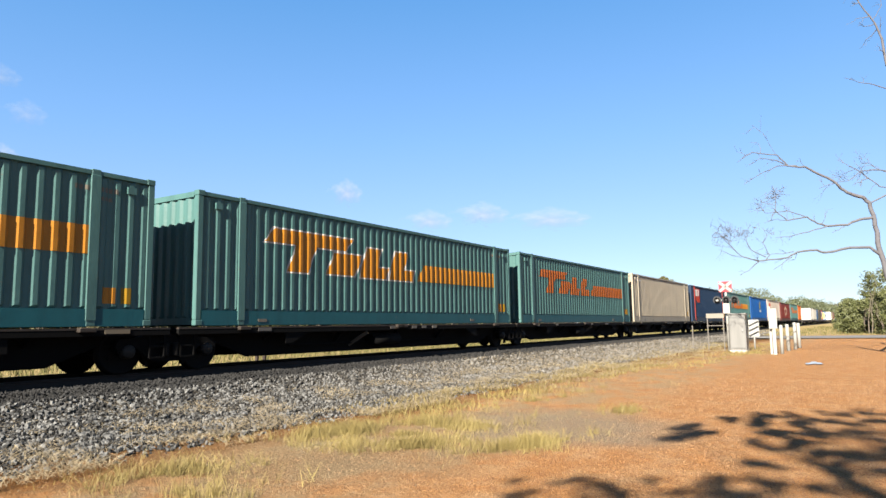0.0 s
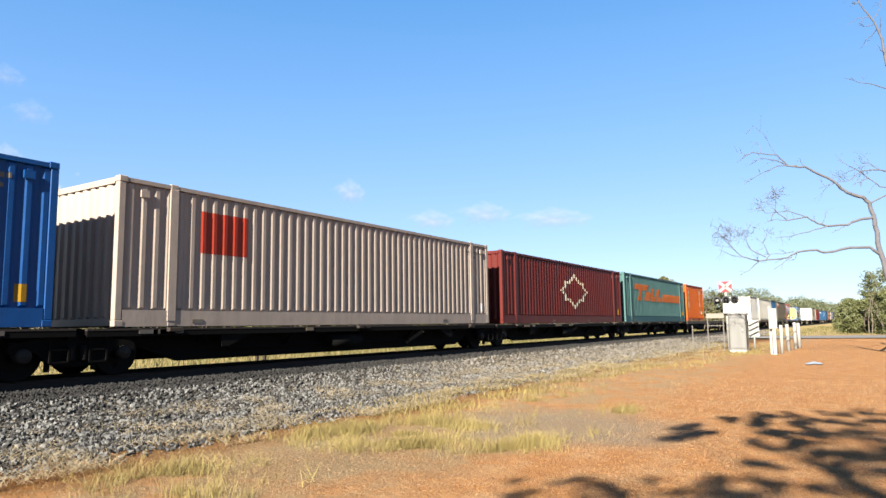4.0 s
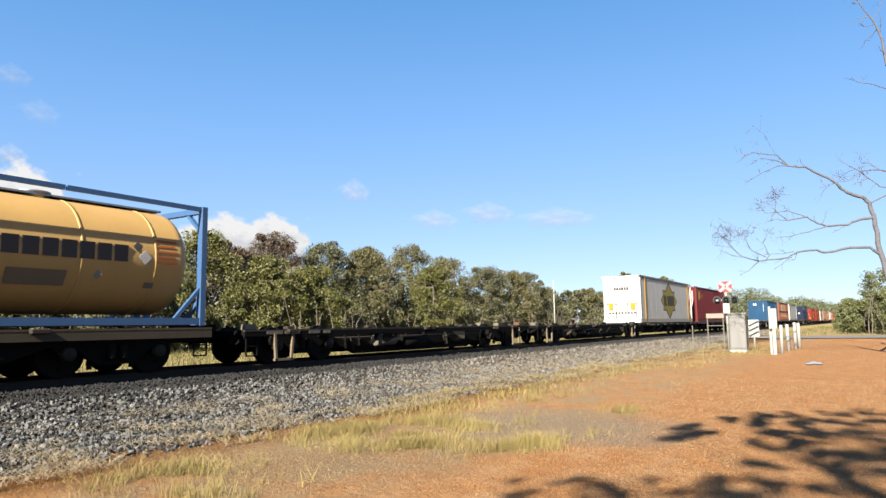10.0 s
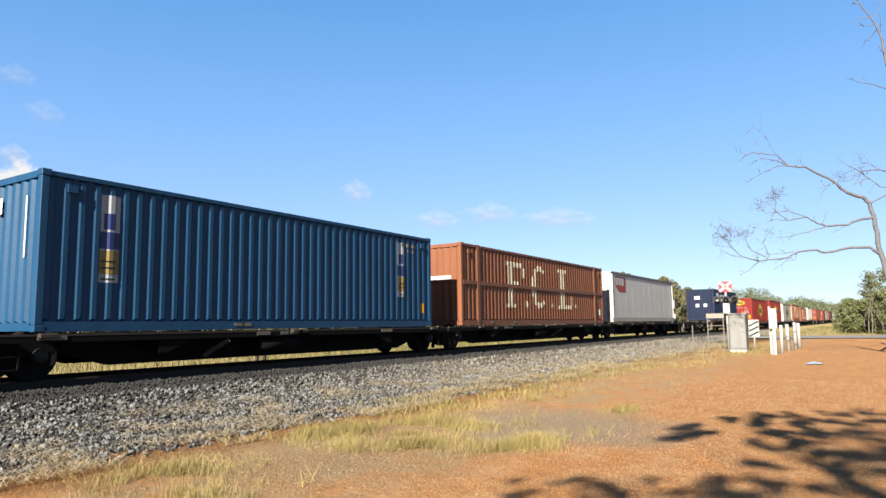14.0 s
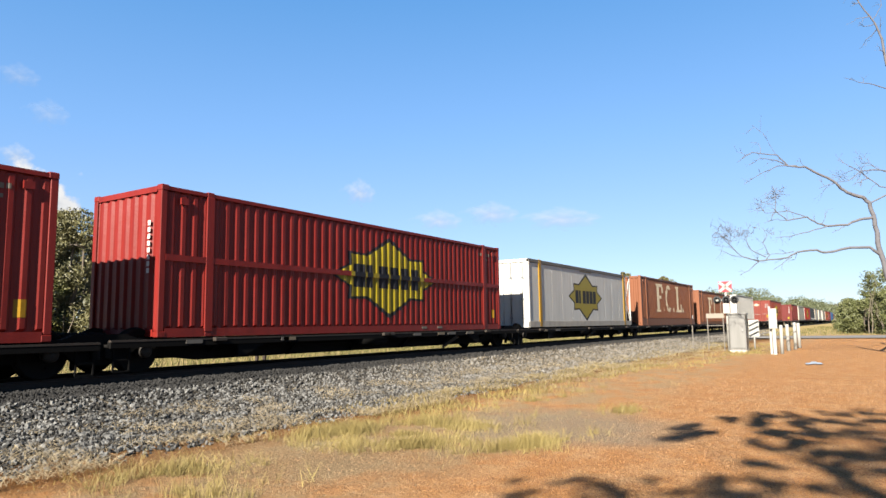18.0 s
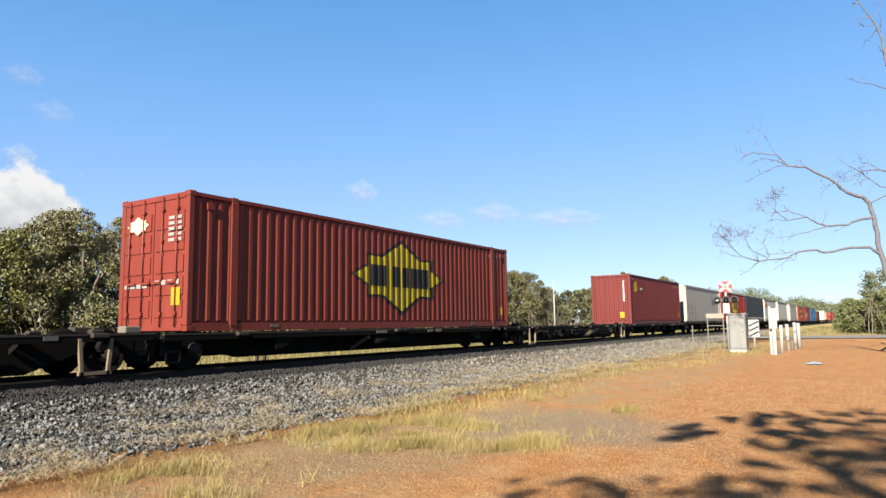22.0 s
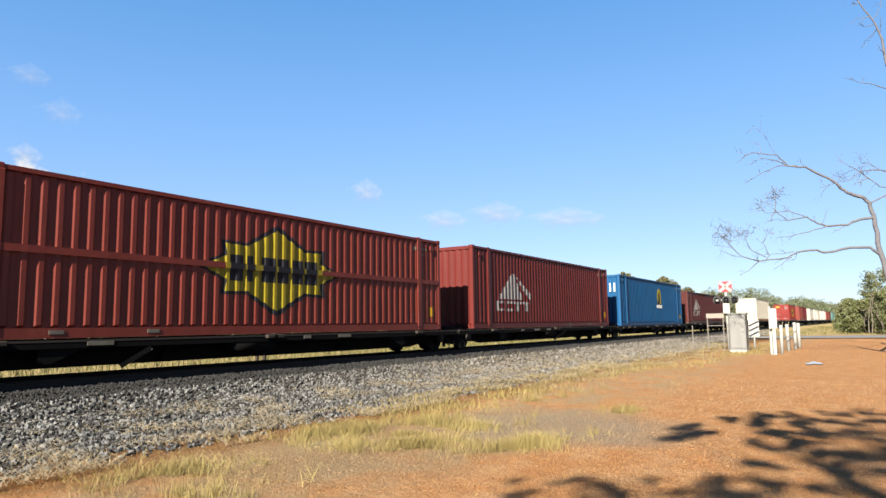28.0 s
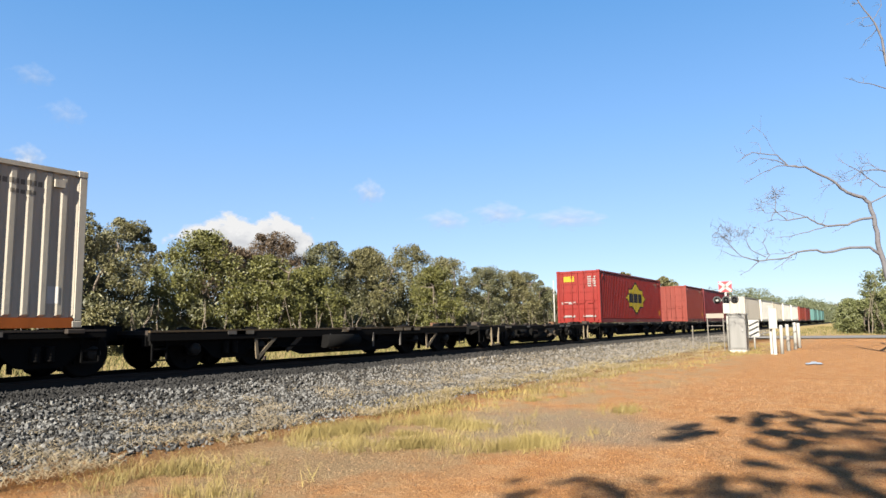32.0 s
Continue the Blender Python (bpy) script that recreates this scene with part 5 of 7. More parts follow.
# platforms: boundaries along the track, deck height, kind, and whether the joint behind is shared (one bogie under two platforms)
JOINTS = [(-7.1, 0), (8.56, 1), (24.1, 1), (39.65, 1), (55.2, 1), (71.05, 0), (86.75, 1), (102.35, 1), (118.1, 1), (133.75, 1), (149.05, 0), (169.2, 0), (189.4, 0), (209.3, 0), (229.5, 0), (249.5, 0),
          (265.3, 0), (280.6, 1), (296.2, 1), (310.6, 0), (325.7, 0), (340.9, 1), (354.75, 1), (371.2, 1), (386.3, 0), (400.3, 0), (420.6, 0), (439.3, 1), (456.4, 1), (472.8, 1), (489.6, 1), (507.4, 0), (522.6, 1), (537.1, 1),
          (553.2, 1), (567.9, 1), (581.6, 0), (597.1, 1), (612.3, 1), (627.8, 1), (642.8, 1), (660.0, 0), (677.3, 1), (694.1, 1), (711.2, 1), (727.7, 1), (746.0, 0), (765.4, 0), (779.5, 0), (792.6, 0), (805.4, 0), (824.8, 0), (845.6, 0),
          (867.6, 0), (893.8, 0), (922, 0), (954, 0), (980.5, 0), (1011, 0)]
DECKS = {149.05: 1.6, 169.2: 1.6, 189.4: 1.6, 209.3: 1.6, 229.5: 1.57, 249.5: 1.5, 265.3: 1.48, 310.6: 1.5, 325.7: 1.5, 386.3: 1.55, 400.3: 1.66, 522.6: 1.48, 553.2: 1.46, 746.0: 1.5, 779.5: 1.52, 792.6: 1.52}
CARRY = [(ob, u, z) for ob, u, z in MOVERS]
for i, ((u0, sh0), (u1, sh1)) in enumerate(zip(JOINTS, JOINTS[1:])):
    loads = [z for ob, u, z in CARRY if u0 - 0.5 < u < u1 + 0.5]
    deck = DECKS.get(u0, min(loads) if loads else 1.5)
    kind = "flat" if 149 <= u0 < 249 or u0 in (400.3, 779.5) else ("spine" if loads else "bare")
    wagon(u0, u1, deck, kind, bool(sh0), bool(sh1), i)


# ---- plants ----
def leaf_material(name, dark, light, rough=0.55):
    m = Mat(name)
    r = m.node("ShaderNodeNewGeometry").outputs["Random Per Island"]
    col = m.mix(m.math("ADD", m.math("MULTIPLY", r, 0.7), 0.15), srgb(*dark), srgb(*light))
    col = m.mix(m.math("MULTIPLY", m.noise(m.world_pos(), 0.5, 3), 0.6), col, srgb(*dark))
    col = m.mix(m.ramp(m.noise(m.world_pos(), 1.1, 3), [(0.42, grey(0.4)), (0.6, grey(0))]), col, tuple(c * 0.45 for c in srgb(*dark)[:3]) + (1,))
    return m.done(m.mix(1.0, col, grey(0.37), "MULTIPLY"), rough)


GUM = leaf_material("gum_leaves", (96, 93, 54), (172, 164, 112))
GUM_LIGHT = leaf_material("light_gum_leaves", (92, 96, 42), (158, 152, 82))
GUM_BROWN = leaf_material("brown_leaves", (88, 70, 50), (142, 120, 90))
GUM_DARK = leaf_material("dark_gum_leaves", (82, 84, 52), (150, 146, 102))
STRAW = leaf_material("dry_grass", (150, 128, 68), (206, 186, 118), 0.8)
PALE_STRAW = leaf_material("pale_straw", (170, 148, 112), (230, 214, 178), 0.8)
FAR_GRASS = leaf_material("tall_far_grass", (88, 92, 42), (160, 146, 80), 0.8)
GREEN_GRASS = leaf_material("green_yellow_grass", (154, 134, 72), (218, 196, 126), 0.7)
SAPLING = leaf_material("grey_green_leaves", (92, 100, 54), (160, 160, 104))
FAR_LEAVES = leaf_material("hazy_far_leaves", (94, 104, 72), (146, 148, 106))
BARK = plain("pale_gum_bark", (128, 116, 102), 0.9, vary=0.7, scale=3)
GREY_BARK = plain("grey_dead_bark", (116, 114, 118), 0.9, vary=0.7, scale=8)


def leaves(rng, centres, radii, per, size, squash=0.8):
    """Small four-cornered leaves in clumps, more of them near each clump's skin."""
    n = len(centres) * per
    c = np.repeat(np.asarray(centres), per, 0)
    r = np.repeat(np.asarray(radii), per)[:, None]
    d = rng.normal(size=(n, 3))
    d /= np.linalg.norm(d, axis=1)[:, None]
    p = c + d * r * (0.35 + 0.65 * rng.random((n, 1)) ** 0.5) * np.array([1, 1, squash])
    a = rng.normal(size=(n, 3))
    a[:, 2] -= 0.5
    a /= np.linalg.norm(a, axis=1)[:, None]
    b = np.cross(a, rng.normal(size=(n, 3)))
    b /= np.linalg.norm(b, axis=1)[:, None]
    s = size * (0.6 + 0.8 * rng.random((n, 1)))
    verts = np.stack([p - a * s, p + b * s * 0.38, p + a * s, p - b * s * 0.38], 1).reshape(-1, 3)
    faces = np.arange(n * 4).reshape(-1, 4)
    return verts, faces


def limb(bm, a, b, r0, r1, bend, rnd, n=4):
    p, pts = Vector(a), [Vector(a)]
    d = Vector(b) - p
    for k in range(1, n + 1):
        q = Vector(a) + d * k / n
        if k < n:
            q += Vector([rnd.uniform(-1, 1) * bend for _ in range(3)])
        pts.append(q)
    for k in range(n):
        rod(bm, pts[k], pts[k + 1], r0 + (r1 - r0) * k / n, r0 + (r1 - r0) * (k + 1) / n, n=7, caps=False)
    return pts


def tree(x, y, h, width, leaf, words, seed, per=90, size=0.2, clumps=46, low=0.12):
    rnd, rng = random.Random(seed), np.random.default_rng(seed)
    t = new("tree")
    tagged(t, words, "tree", "trees beyond the track")
    t.location = (x, y, 0)
    centres, radii = [], []
    for k in range(rnd.randint(2, 3)):
        bm = bmesh.new()
        top = (rnd.uniform(-0.3, 0.3) * width, rnd.uniform(-0.3, 0.3) * width, h * rnd.uniform(0.6, 0.8))
        pts = limb(bm, (rnd.uniform(-0.4, 0.4), rnd.uniform(-0.4, 0.4), -0.1), top, 0.17 * min(1, width / 6), 0.05 * min(1, width / 6), 0.3, rnd)
        for p in pts[1:]:
            for _ in range(2):
                q = p + Vector((rnd.uniform(-0.2, 0.2) * width, rnd.uniform(-0.1, 0.25) * width, rnd.uniform(0.0, 0.1) * h))
                limb(bm, p, q, 0.06 * min(1, width / 6), 0.02 * min(1, width / 6), 0.15, rnd, 3)
        part("trunk", bm, BARK, t, "pale branching gum trunk")
    for k in range(7):
        # bare lower limbs on the open side
        p = Vector((rnd.uniform(-0.45, 0.45) * width, -width * 0.44, rnd.uniform(0.2, 0.9)))
        q = p + Vector((rnd.uniform(-1.3, 1.3), rnd.uniform(-0.3, 0.6), rnd.uniform(1.4, 3.0)))
        bm = bmesh.new()
        limb(bm, p, q, 0.04, 0.015, 0.12, rnd)
        part("limb", bm, BARK, t)
    for k in range(clumps):
        f = ((k + 0.5) / clumps) ** 0.8
        z = h * (low + (1 - low) * f)
        reach = width * 0.5 * (1 - 0.78 * f ** 3.2) * (0.85 + 0.15 * f)
        a, r = rnd.uniform(0, math.tau), rnd.random() ** 0.6 * reach
        q = rnd.uniform(0.32, 0.95) * (0.8 + 0.03 * width)
        centres.append((math.cos(a) * r, math.sin(a) * r, max(0.4, z - q * 0.75 - 0.1 * h * (r / (width * 0.5)) ** 2)))
        radii.append(q)
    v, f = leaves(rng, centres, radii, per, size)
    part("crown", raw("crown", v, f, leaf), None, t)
    return t


KINDS = ((GUM, "olive green gum tree with a rounded crown"), (GUM_LIGHT, "light green gum tree with a loose crown"), (GUM_BROWN, "brownish gum tree with dry foliage"), (GUM_DARK, "dark green gum tree with a dense crown"))
TREES = [(9.0, 41, 7.4, 7, 0), (15.1, 43, 7.4, 7, 1), (18.7, 42, 7.3, 6, 1), (21.7, 41, 8.7, 6.5, 0), (25.0, 47, 8.3, 6, 3), (29.4, 47, 9.6, 6, 0), (30.6, 40, 8.3, 6.5, 1), (34.4, 37, 6.6, 5.5, 1), (37.2, 45, 8.6, 6, 2), (41.1, 44, 9.5, 7.5, 2),
         (38.8, 37, 6.2, 5.5, 1), (46.9, 43, 9.2, 6.5, 3), (50.4, 41, 8.9, 6, 0), (56, 45, 9.6, 7, 0), (62.1, 44, 10.4, 8, 0), (58, 38, 7.4, 6, 1), (68.1, 43, 9.5, 8, 0), (74.4, 41, 8.7, 8, 3), (79, 40, 8.4, 7.5, 0), (84, 40, 8.4, 7.5, 3), (88.8, 39, 6.6, 5, 3),
         (108, 43, 7.0, 7, 3), (113, 42, 7.5, 7, 0), (119.7, 42, 7.2, 7, 3), (116.2, 36, 10.0, 7, 0), (122, 37, 9.0, 8, 1), (129, 36, 9.0, 8, 3), (135.3, 34, 10.2, 8, 0), (141, 34, 9.4, 8, 0), (148, 33, 8.6, 8, 3), (160, 33, 8.0, 9, 0), (175, 32, 8.5, 10, 3)]
for i, (x, y, h, w, k) in enumerate(TREES):
    far = x > 95
    tree(x, y, h * 1.05, w * 1.35, KINDS[k][0], KINDS[k][1], 20 + i, per=150 if far else 210, size=0.2 if far else 0.095, clumps=70 if far else 165, low=0.03)


def scrub_behind():
    """A darker screen of scrub deep in the wood."""
    rng = np.random.default_rng(41)
    c, q = [], []
    for x in np.arange(4, 98, 0.7):
        for _ in range(3):
            c.append((x + rng.normal() * 0.8, rng.uniform(46, 50), rng.uniform(0.5, 6.0))), q.append(rng.uniform(0.8, 1.4))
    v, f = leaves(rng, c, q, 60, 0.22)
    tagged(new("scrub", raw("scrub", v, f, GUM_DARK)), "dark scrub deep in the wood", "bushes", kind="stuff")


scrub_behind()


def undergrowth():
    """Scrub between the stems of the near trees."""
    rng = np.random.default_rng(31)
    c, q = [], []
    for x in np.arange(4, 94, 0.8):
        for _ in range(3):
            c.append((x + rng.normal() * 0.8, rng.uniform(37.5, 43), rng.uniform(0.4, 3.4))), q.append(rng.uniform(0.6, 1.2))
    for x in np.arange(100, 180, 1.6):
        for _ in range(3):
            c.append((x + rng.normal(), rng.uniform(32, 42), rng.uniform(0.5, 4.0))), q.append(rng.uniform(0.9, 1.6))
    v, f = leaves(rng, c, q, 110, 0.17)
    tagged(new("undergrowth", raw("undergrowth", v, f, GUM_DARK)), "dense olive scrub under the gum trees", "bushes", kind="stuff")


undergrowth()


def far_wood():
    """Trees in the distance on both sides of the line."""
    rng = np.random.default_rng(9)
    c, r = [], []
    for x0, x1, y0, y1, h0, h1, n in ((195, 260, 24, 40, 6, 10.5, 160), (255, 420, 17, 26, 6, 9.5, 220), (420, 620, 15, 24, 7, 11, 160), (420, 700, -50, 3, 10, 14, 320), (300, 430, 18, 34, 7, 10.0, 200), (170, 420, -60, -8, 5, 9, 260), (230, 240, -8, -2, 4, 7, 20)):
        for _ in range(n):
            h = rng.uniform(h0, h1)
            x, y = rng.uniform(x0, x1), rng.uniform(y0, y1)
            for z in np.linspace(0.6, h, 5):
                c.append((x + rng.normal() * 1.0, y + rng.normal() * 1.0, z)), r.append(rng.uniform(1.0, 2.0))
    v, f = leaves(rng, c, r, 40, 0.26)
    tagged(new("distant_trees", raw("distant_trees", v, f, FAR_LEAVES)), "hazy green line of distant gum trees", "trees", kind="stuff")


far_wood()


def right_bush():
    for i, (x, y, h, w, low) in enumerate(((84, -0.1, 6.8, 2.1, 0.7), (92, 0.6, 4.0, 4.0, 0.2), (86, -1.6, 4.8, 3.6, 0.16), (78, -2.8, 4.6, 4.2, 0.1), (100, 2.0, 4.0, 4.0, 0.15), (88, 1.7, 3.0, 2.6, 0.12), (120, 2.6, 4.8, 5.0, 0.1), (140, 3.0, 5.4, 6.0, 0.1), (165, 3.6, 6.2, 7.0, 0.1), (66, -2.6, 3.6, 2.6, 0.1), (88, -1.6, 7.4, 2.6, 0.68), (96, -0.2, 5.0, 3.6, 0.3))):
        t = tree(x, y, h, w, SAPLING, "grey-green bushy gum sapling beside the dirt track", 90 + i, per=70 if low > 0.5 else 150, size=0.12, clumps=16 if low > 0.5 else 60, low=low)
        t["group"] = "bushes beside the dirt track"


right_bush()


def dead_tree():
    """A leafless tree at the edge of the view, its limbs reaching over the dirt track."""
    rnd = random.Random(3)
    t = new("dead_tree")
    right = Vector((math.sin(TURN), -math.cos(TURN), 0))
    out = Vector((math.cos(TURN), math.sin(TURN), 0))
    t.location = (out * 15.6 + right * 10.9) * 1.8 + Vector((0, 0, -1.47))
    t.scale = (1.8, 1.8, 1.8)
    tagged(t, "leafless grey dead tree with thin spreading limbs", "tree")
    at = lambda r, z, o=0.0: right * r + Vector((0, 0, z)) + out * o

    def path(name, pts, r0, r1, twigs, spread):
        bm = bmesh.new()
        n = len(pts) - 1
        fine = []
        for k in range(n):
            for j in range(3):
                fine.append(pts[k].lerp(pts[k + 1], j / 3) + Vector([rnd.uniform(-1, 1) * 0.012 for _ in range(3)]))
        fine.append(pts[-1])
        m = len(fine) - 1
        for k in range(m):
            rod(bm, fine[k], fine[k + 1], 0.43 * (r0 + (r1 - r0) * k / m), 0.43 * (r0 + (r1 - r0) * (k + 1) / m), n=6, caps=False)
        for k in range(twigs):
            f = 0.4 + 0.6 * ((k + rnd.random()) / twigs) ** 0.6
            p = fine[min(m, int(f * m))]
            sub(bm, p, Vector((0, 0, 0)) + right * rnd.uniform(-1, 0.2) + Vector((0, 0, rnd.uniform(-0.5, 0.9))) + out * rnd.uniform(-0.6, 0.6), spread * rnd.uniform(0.5, 1), r1 * 0.6, 2)
        part(name, bm, GREY_BARK, t)

    def sub(bm, p, d, length, r, depth):
        d = d.normalized()
        q = p + d * length
        mid = (p + q) / 2 + Vector([rnd.uniform(-1, 1) * length * 0.12 for _ in range(3)])
        rod(bm, p, mid, r, r * 0.75, n=4, caps=False)
        rod(bm, mid, q, r * 0.75, r * 0.5, n=4, caps=False)
        if depth:
            for _ in range(2):
                sub(bm, q if rnd.random() < 0.6 else mid, d + Vector([rnd.uniform(-0.8, 0.8) for _ in range(3)]), length * 0.62, r * 0.55, depth - 1)

    path("trunk", [at(-0.05, 0.74), at(-0.2, 1.4), at(-0.45, 2.4), at(-0.64, 3.31), at(-0.66, 3.71), at(-0.71, 4.11), at(-0.78, 4.39), at(-0.94, 4.55), at(-1.2, 4.62)], 0.16, 0.085, 0, 0.5)
    # upper limb and its forks
    path("limb", [at(-1.2, 4.62), at(-1.42, 4.74), at(-1.56, 4.92), at(-2.03, 5.17), at(-2.23, 5.28), at(-2.63, 5.33), at(-2.89, 5.58), at(-3.48, 5.66), at(-3.84, 5.42)], 0.085, 0.012, 6, 0.3)
    path("limb", [at(-2.63, 5.33), at(-2.93, 5.46), at(-3.29, 5.51), at(-3.53, 5.36)], 0.03, 0.008, 4, 0.2)
    path("limb", [at(-2.43, 5.33), at(-2.9, 5.32), at(-3.32, 5.12), at(-3.73, 4.87)], 0.03, 0.008, 5, 0.2)
    path("limb", [at(-2.89, 5.58), at(-3.04, 5.86), at(-3.18, 6.12), at(-3.44, 6.34)], 0.012, 0.008, 3, 0.2)
    # crooked boughs on the far side of the stem
    path("limb", [at(-0.78, 4.39), at(-0.2, 4.65), at(0.08, 4.67), at(-0.48, 4.79), at(-0.74, 5.01), at(-1.02, 5.21), at(-1.45, 5.45)], 0.04, 0.012, 6, 0.3)
    path("limb", [at(0.08, 4.67), at(-0.09, 5.03), at(-0.48, 5.2), at(-0.67, 5.37), at(-0.92, 5.33)], 0.03, 0.01, 5, 0.25)
    path("limb", [at(-0.08, 5.14), at(-0.62, 5.19), at(-0.89, 5.17), at(-1.2, 4.95), at(-1.52, 4.9), at(-1.93, 4.76)], 0.03, 0.01, 8, 0.3)
    path("limb", [at(-0.74, 5.01), at(-0.91, 4.94), at(-0.95, 4.8)], 0.03, 0.015, 1, 0.15)
    # middle limb
    path("limb", [at(-0.71, 4.05), at(-1.03, 4.0), at(-1.33, 3.89), at(-1.8, 3.86), at(-2.03, 3.92), at(-2.28, 4.08), at(-2.75, 4.0), at(-3.02, 4.23), at(-2.99, 4.61)], 0.075, 0.012, 8, 0.3)
    path("limb", [at(-1.8, 3.86), at(-2.25, 3.73), at(-2.76, 3.61), at(-3.06, 3.6)], 0.03, 0.008, 5, 0.2)
    path("limb", [at(-2.28, 4.08), at(-2.71, 4.23), at(-3.25, 4.18), at(-3.41, 4.4)], 0.025, 0.008, 6, 0.25)
    path("limb", [at(-2.75, 4.0), at(-2.99, 4.04), at(-3.22, 3.99)], 0.02, 0.008, 3, 0.2)
    path("limb", [at(-1.38, 3.87), at(-1.54, 3.76), at(-1.71, 3.7)], 0.02, 0.008, 1, 0.15)
    # low limb
    path("limb", [at(-0.6, 3.14), at(-0.85, 3.34), at(-1.31, 3.34), at(-1.92, 3.22), at(-2.11, 3.3), at(-2.58, 3.24), at(-2.79, 3.12), at(-3.5, 3.04), at(-3.89, 3.17), at(-4.17, 3.45), at(-4.35, 3.66)], 0.08, 0.012, 8, 0.3)
    path("limb", [at(-3.33, 3.08), at(-3.23, 3.18), at(-3.36, 3.48), at(-3.22, 3.71)], 0.025, 0.008, 5, 0.25)
    path("limb", [at(-3.32, 3.13), at(-3.64, 3.31), at(-3.76, 3.55), at(-3.68, 3.78)], 0.025, 0.008, 6, 0.25)
    path("limb", [at(-3.5, 3.04), at(-3.74, 2.84), at(-3.95, 2.72)], 0.025, 0.008, 2, 0.2)
    path("limb", [at(-2.72, 3.14), at(-2.94, 2.98), at(-3.17, 2.84)], 0.02, 0.008, 1, 0.2)
    path("limb", [at(-2.65, 3.26), at(-2.92, 3.22), at(-3.36, 3.2)], 0.022, 0.008, 2, 0.2)
    path("limb", [at(-3.89, 3.15), at(-4.18, 3.21), at(-4.41, 3.36)], 0.015, 0.008, 4, 0.2)
    # the second stem that rises out of sight and bends back
    path("stem", [at(-0.45, 2.4), at(0.3, 4.6), at(0.53, 6.58), at(-0.07, 7.79), at(-0.12, 8.44), at(-0.25, 8.84), at(-0.59, 9.39), at(-0.77, 9.83)], 0.12, 0.02, 9, 0.35)
    path("limb", [at(0.3, 7.07), at(-0.43, 7.3), at(-0.77, 7.37), at(-1.13, 7.48)], 0.03, 0.01, 2, 0.2)
    path("limb", [at(-0.29, 8.93), at(-0.05, 9.3), at(-0.07, 9.67)], 0.02, 0.01, 2, 0.2)
    # puffs of fine dead twigs at the tips
    for r, z, q, n in ((-4.25, 3.74, 0.22, 60), (-3.88, 3.73, 0.15, 26), (-2.99, 4.61, 0.17, 44), (-3.37, 4.4, 0.09, 18), (-3.19, 3.72, 0.12, 12), (-0.9, 5.25, 0.25, 12), (-3.55, 3.8, 0.15, 10)):
        bm = bmesh.new()
        for k in range(n):
            p = at(r, z, 0.0) + Vector([rnd.gauss(0, 0.5) * q for _ in range(3)])
            sub(bm, p, Vector([rnd.uniform(-1, 1) for _ in range(3)]), q * rnd.uniform(0.4, 0.8), 0.0055, 2)
        part("twigs", bm, GREY_BARK, t)


dead_tree()


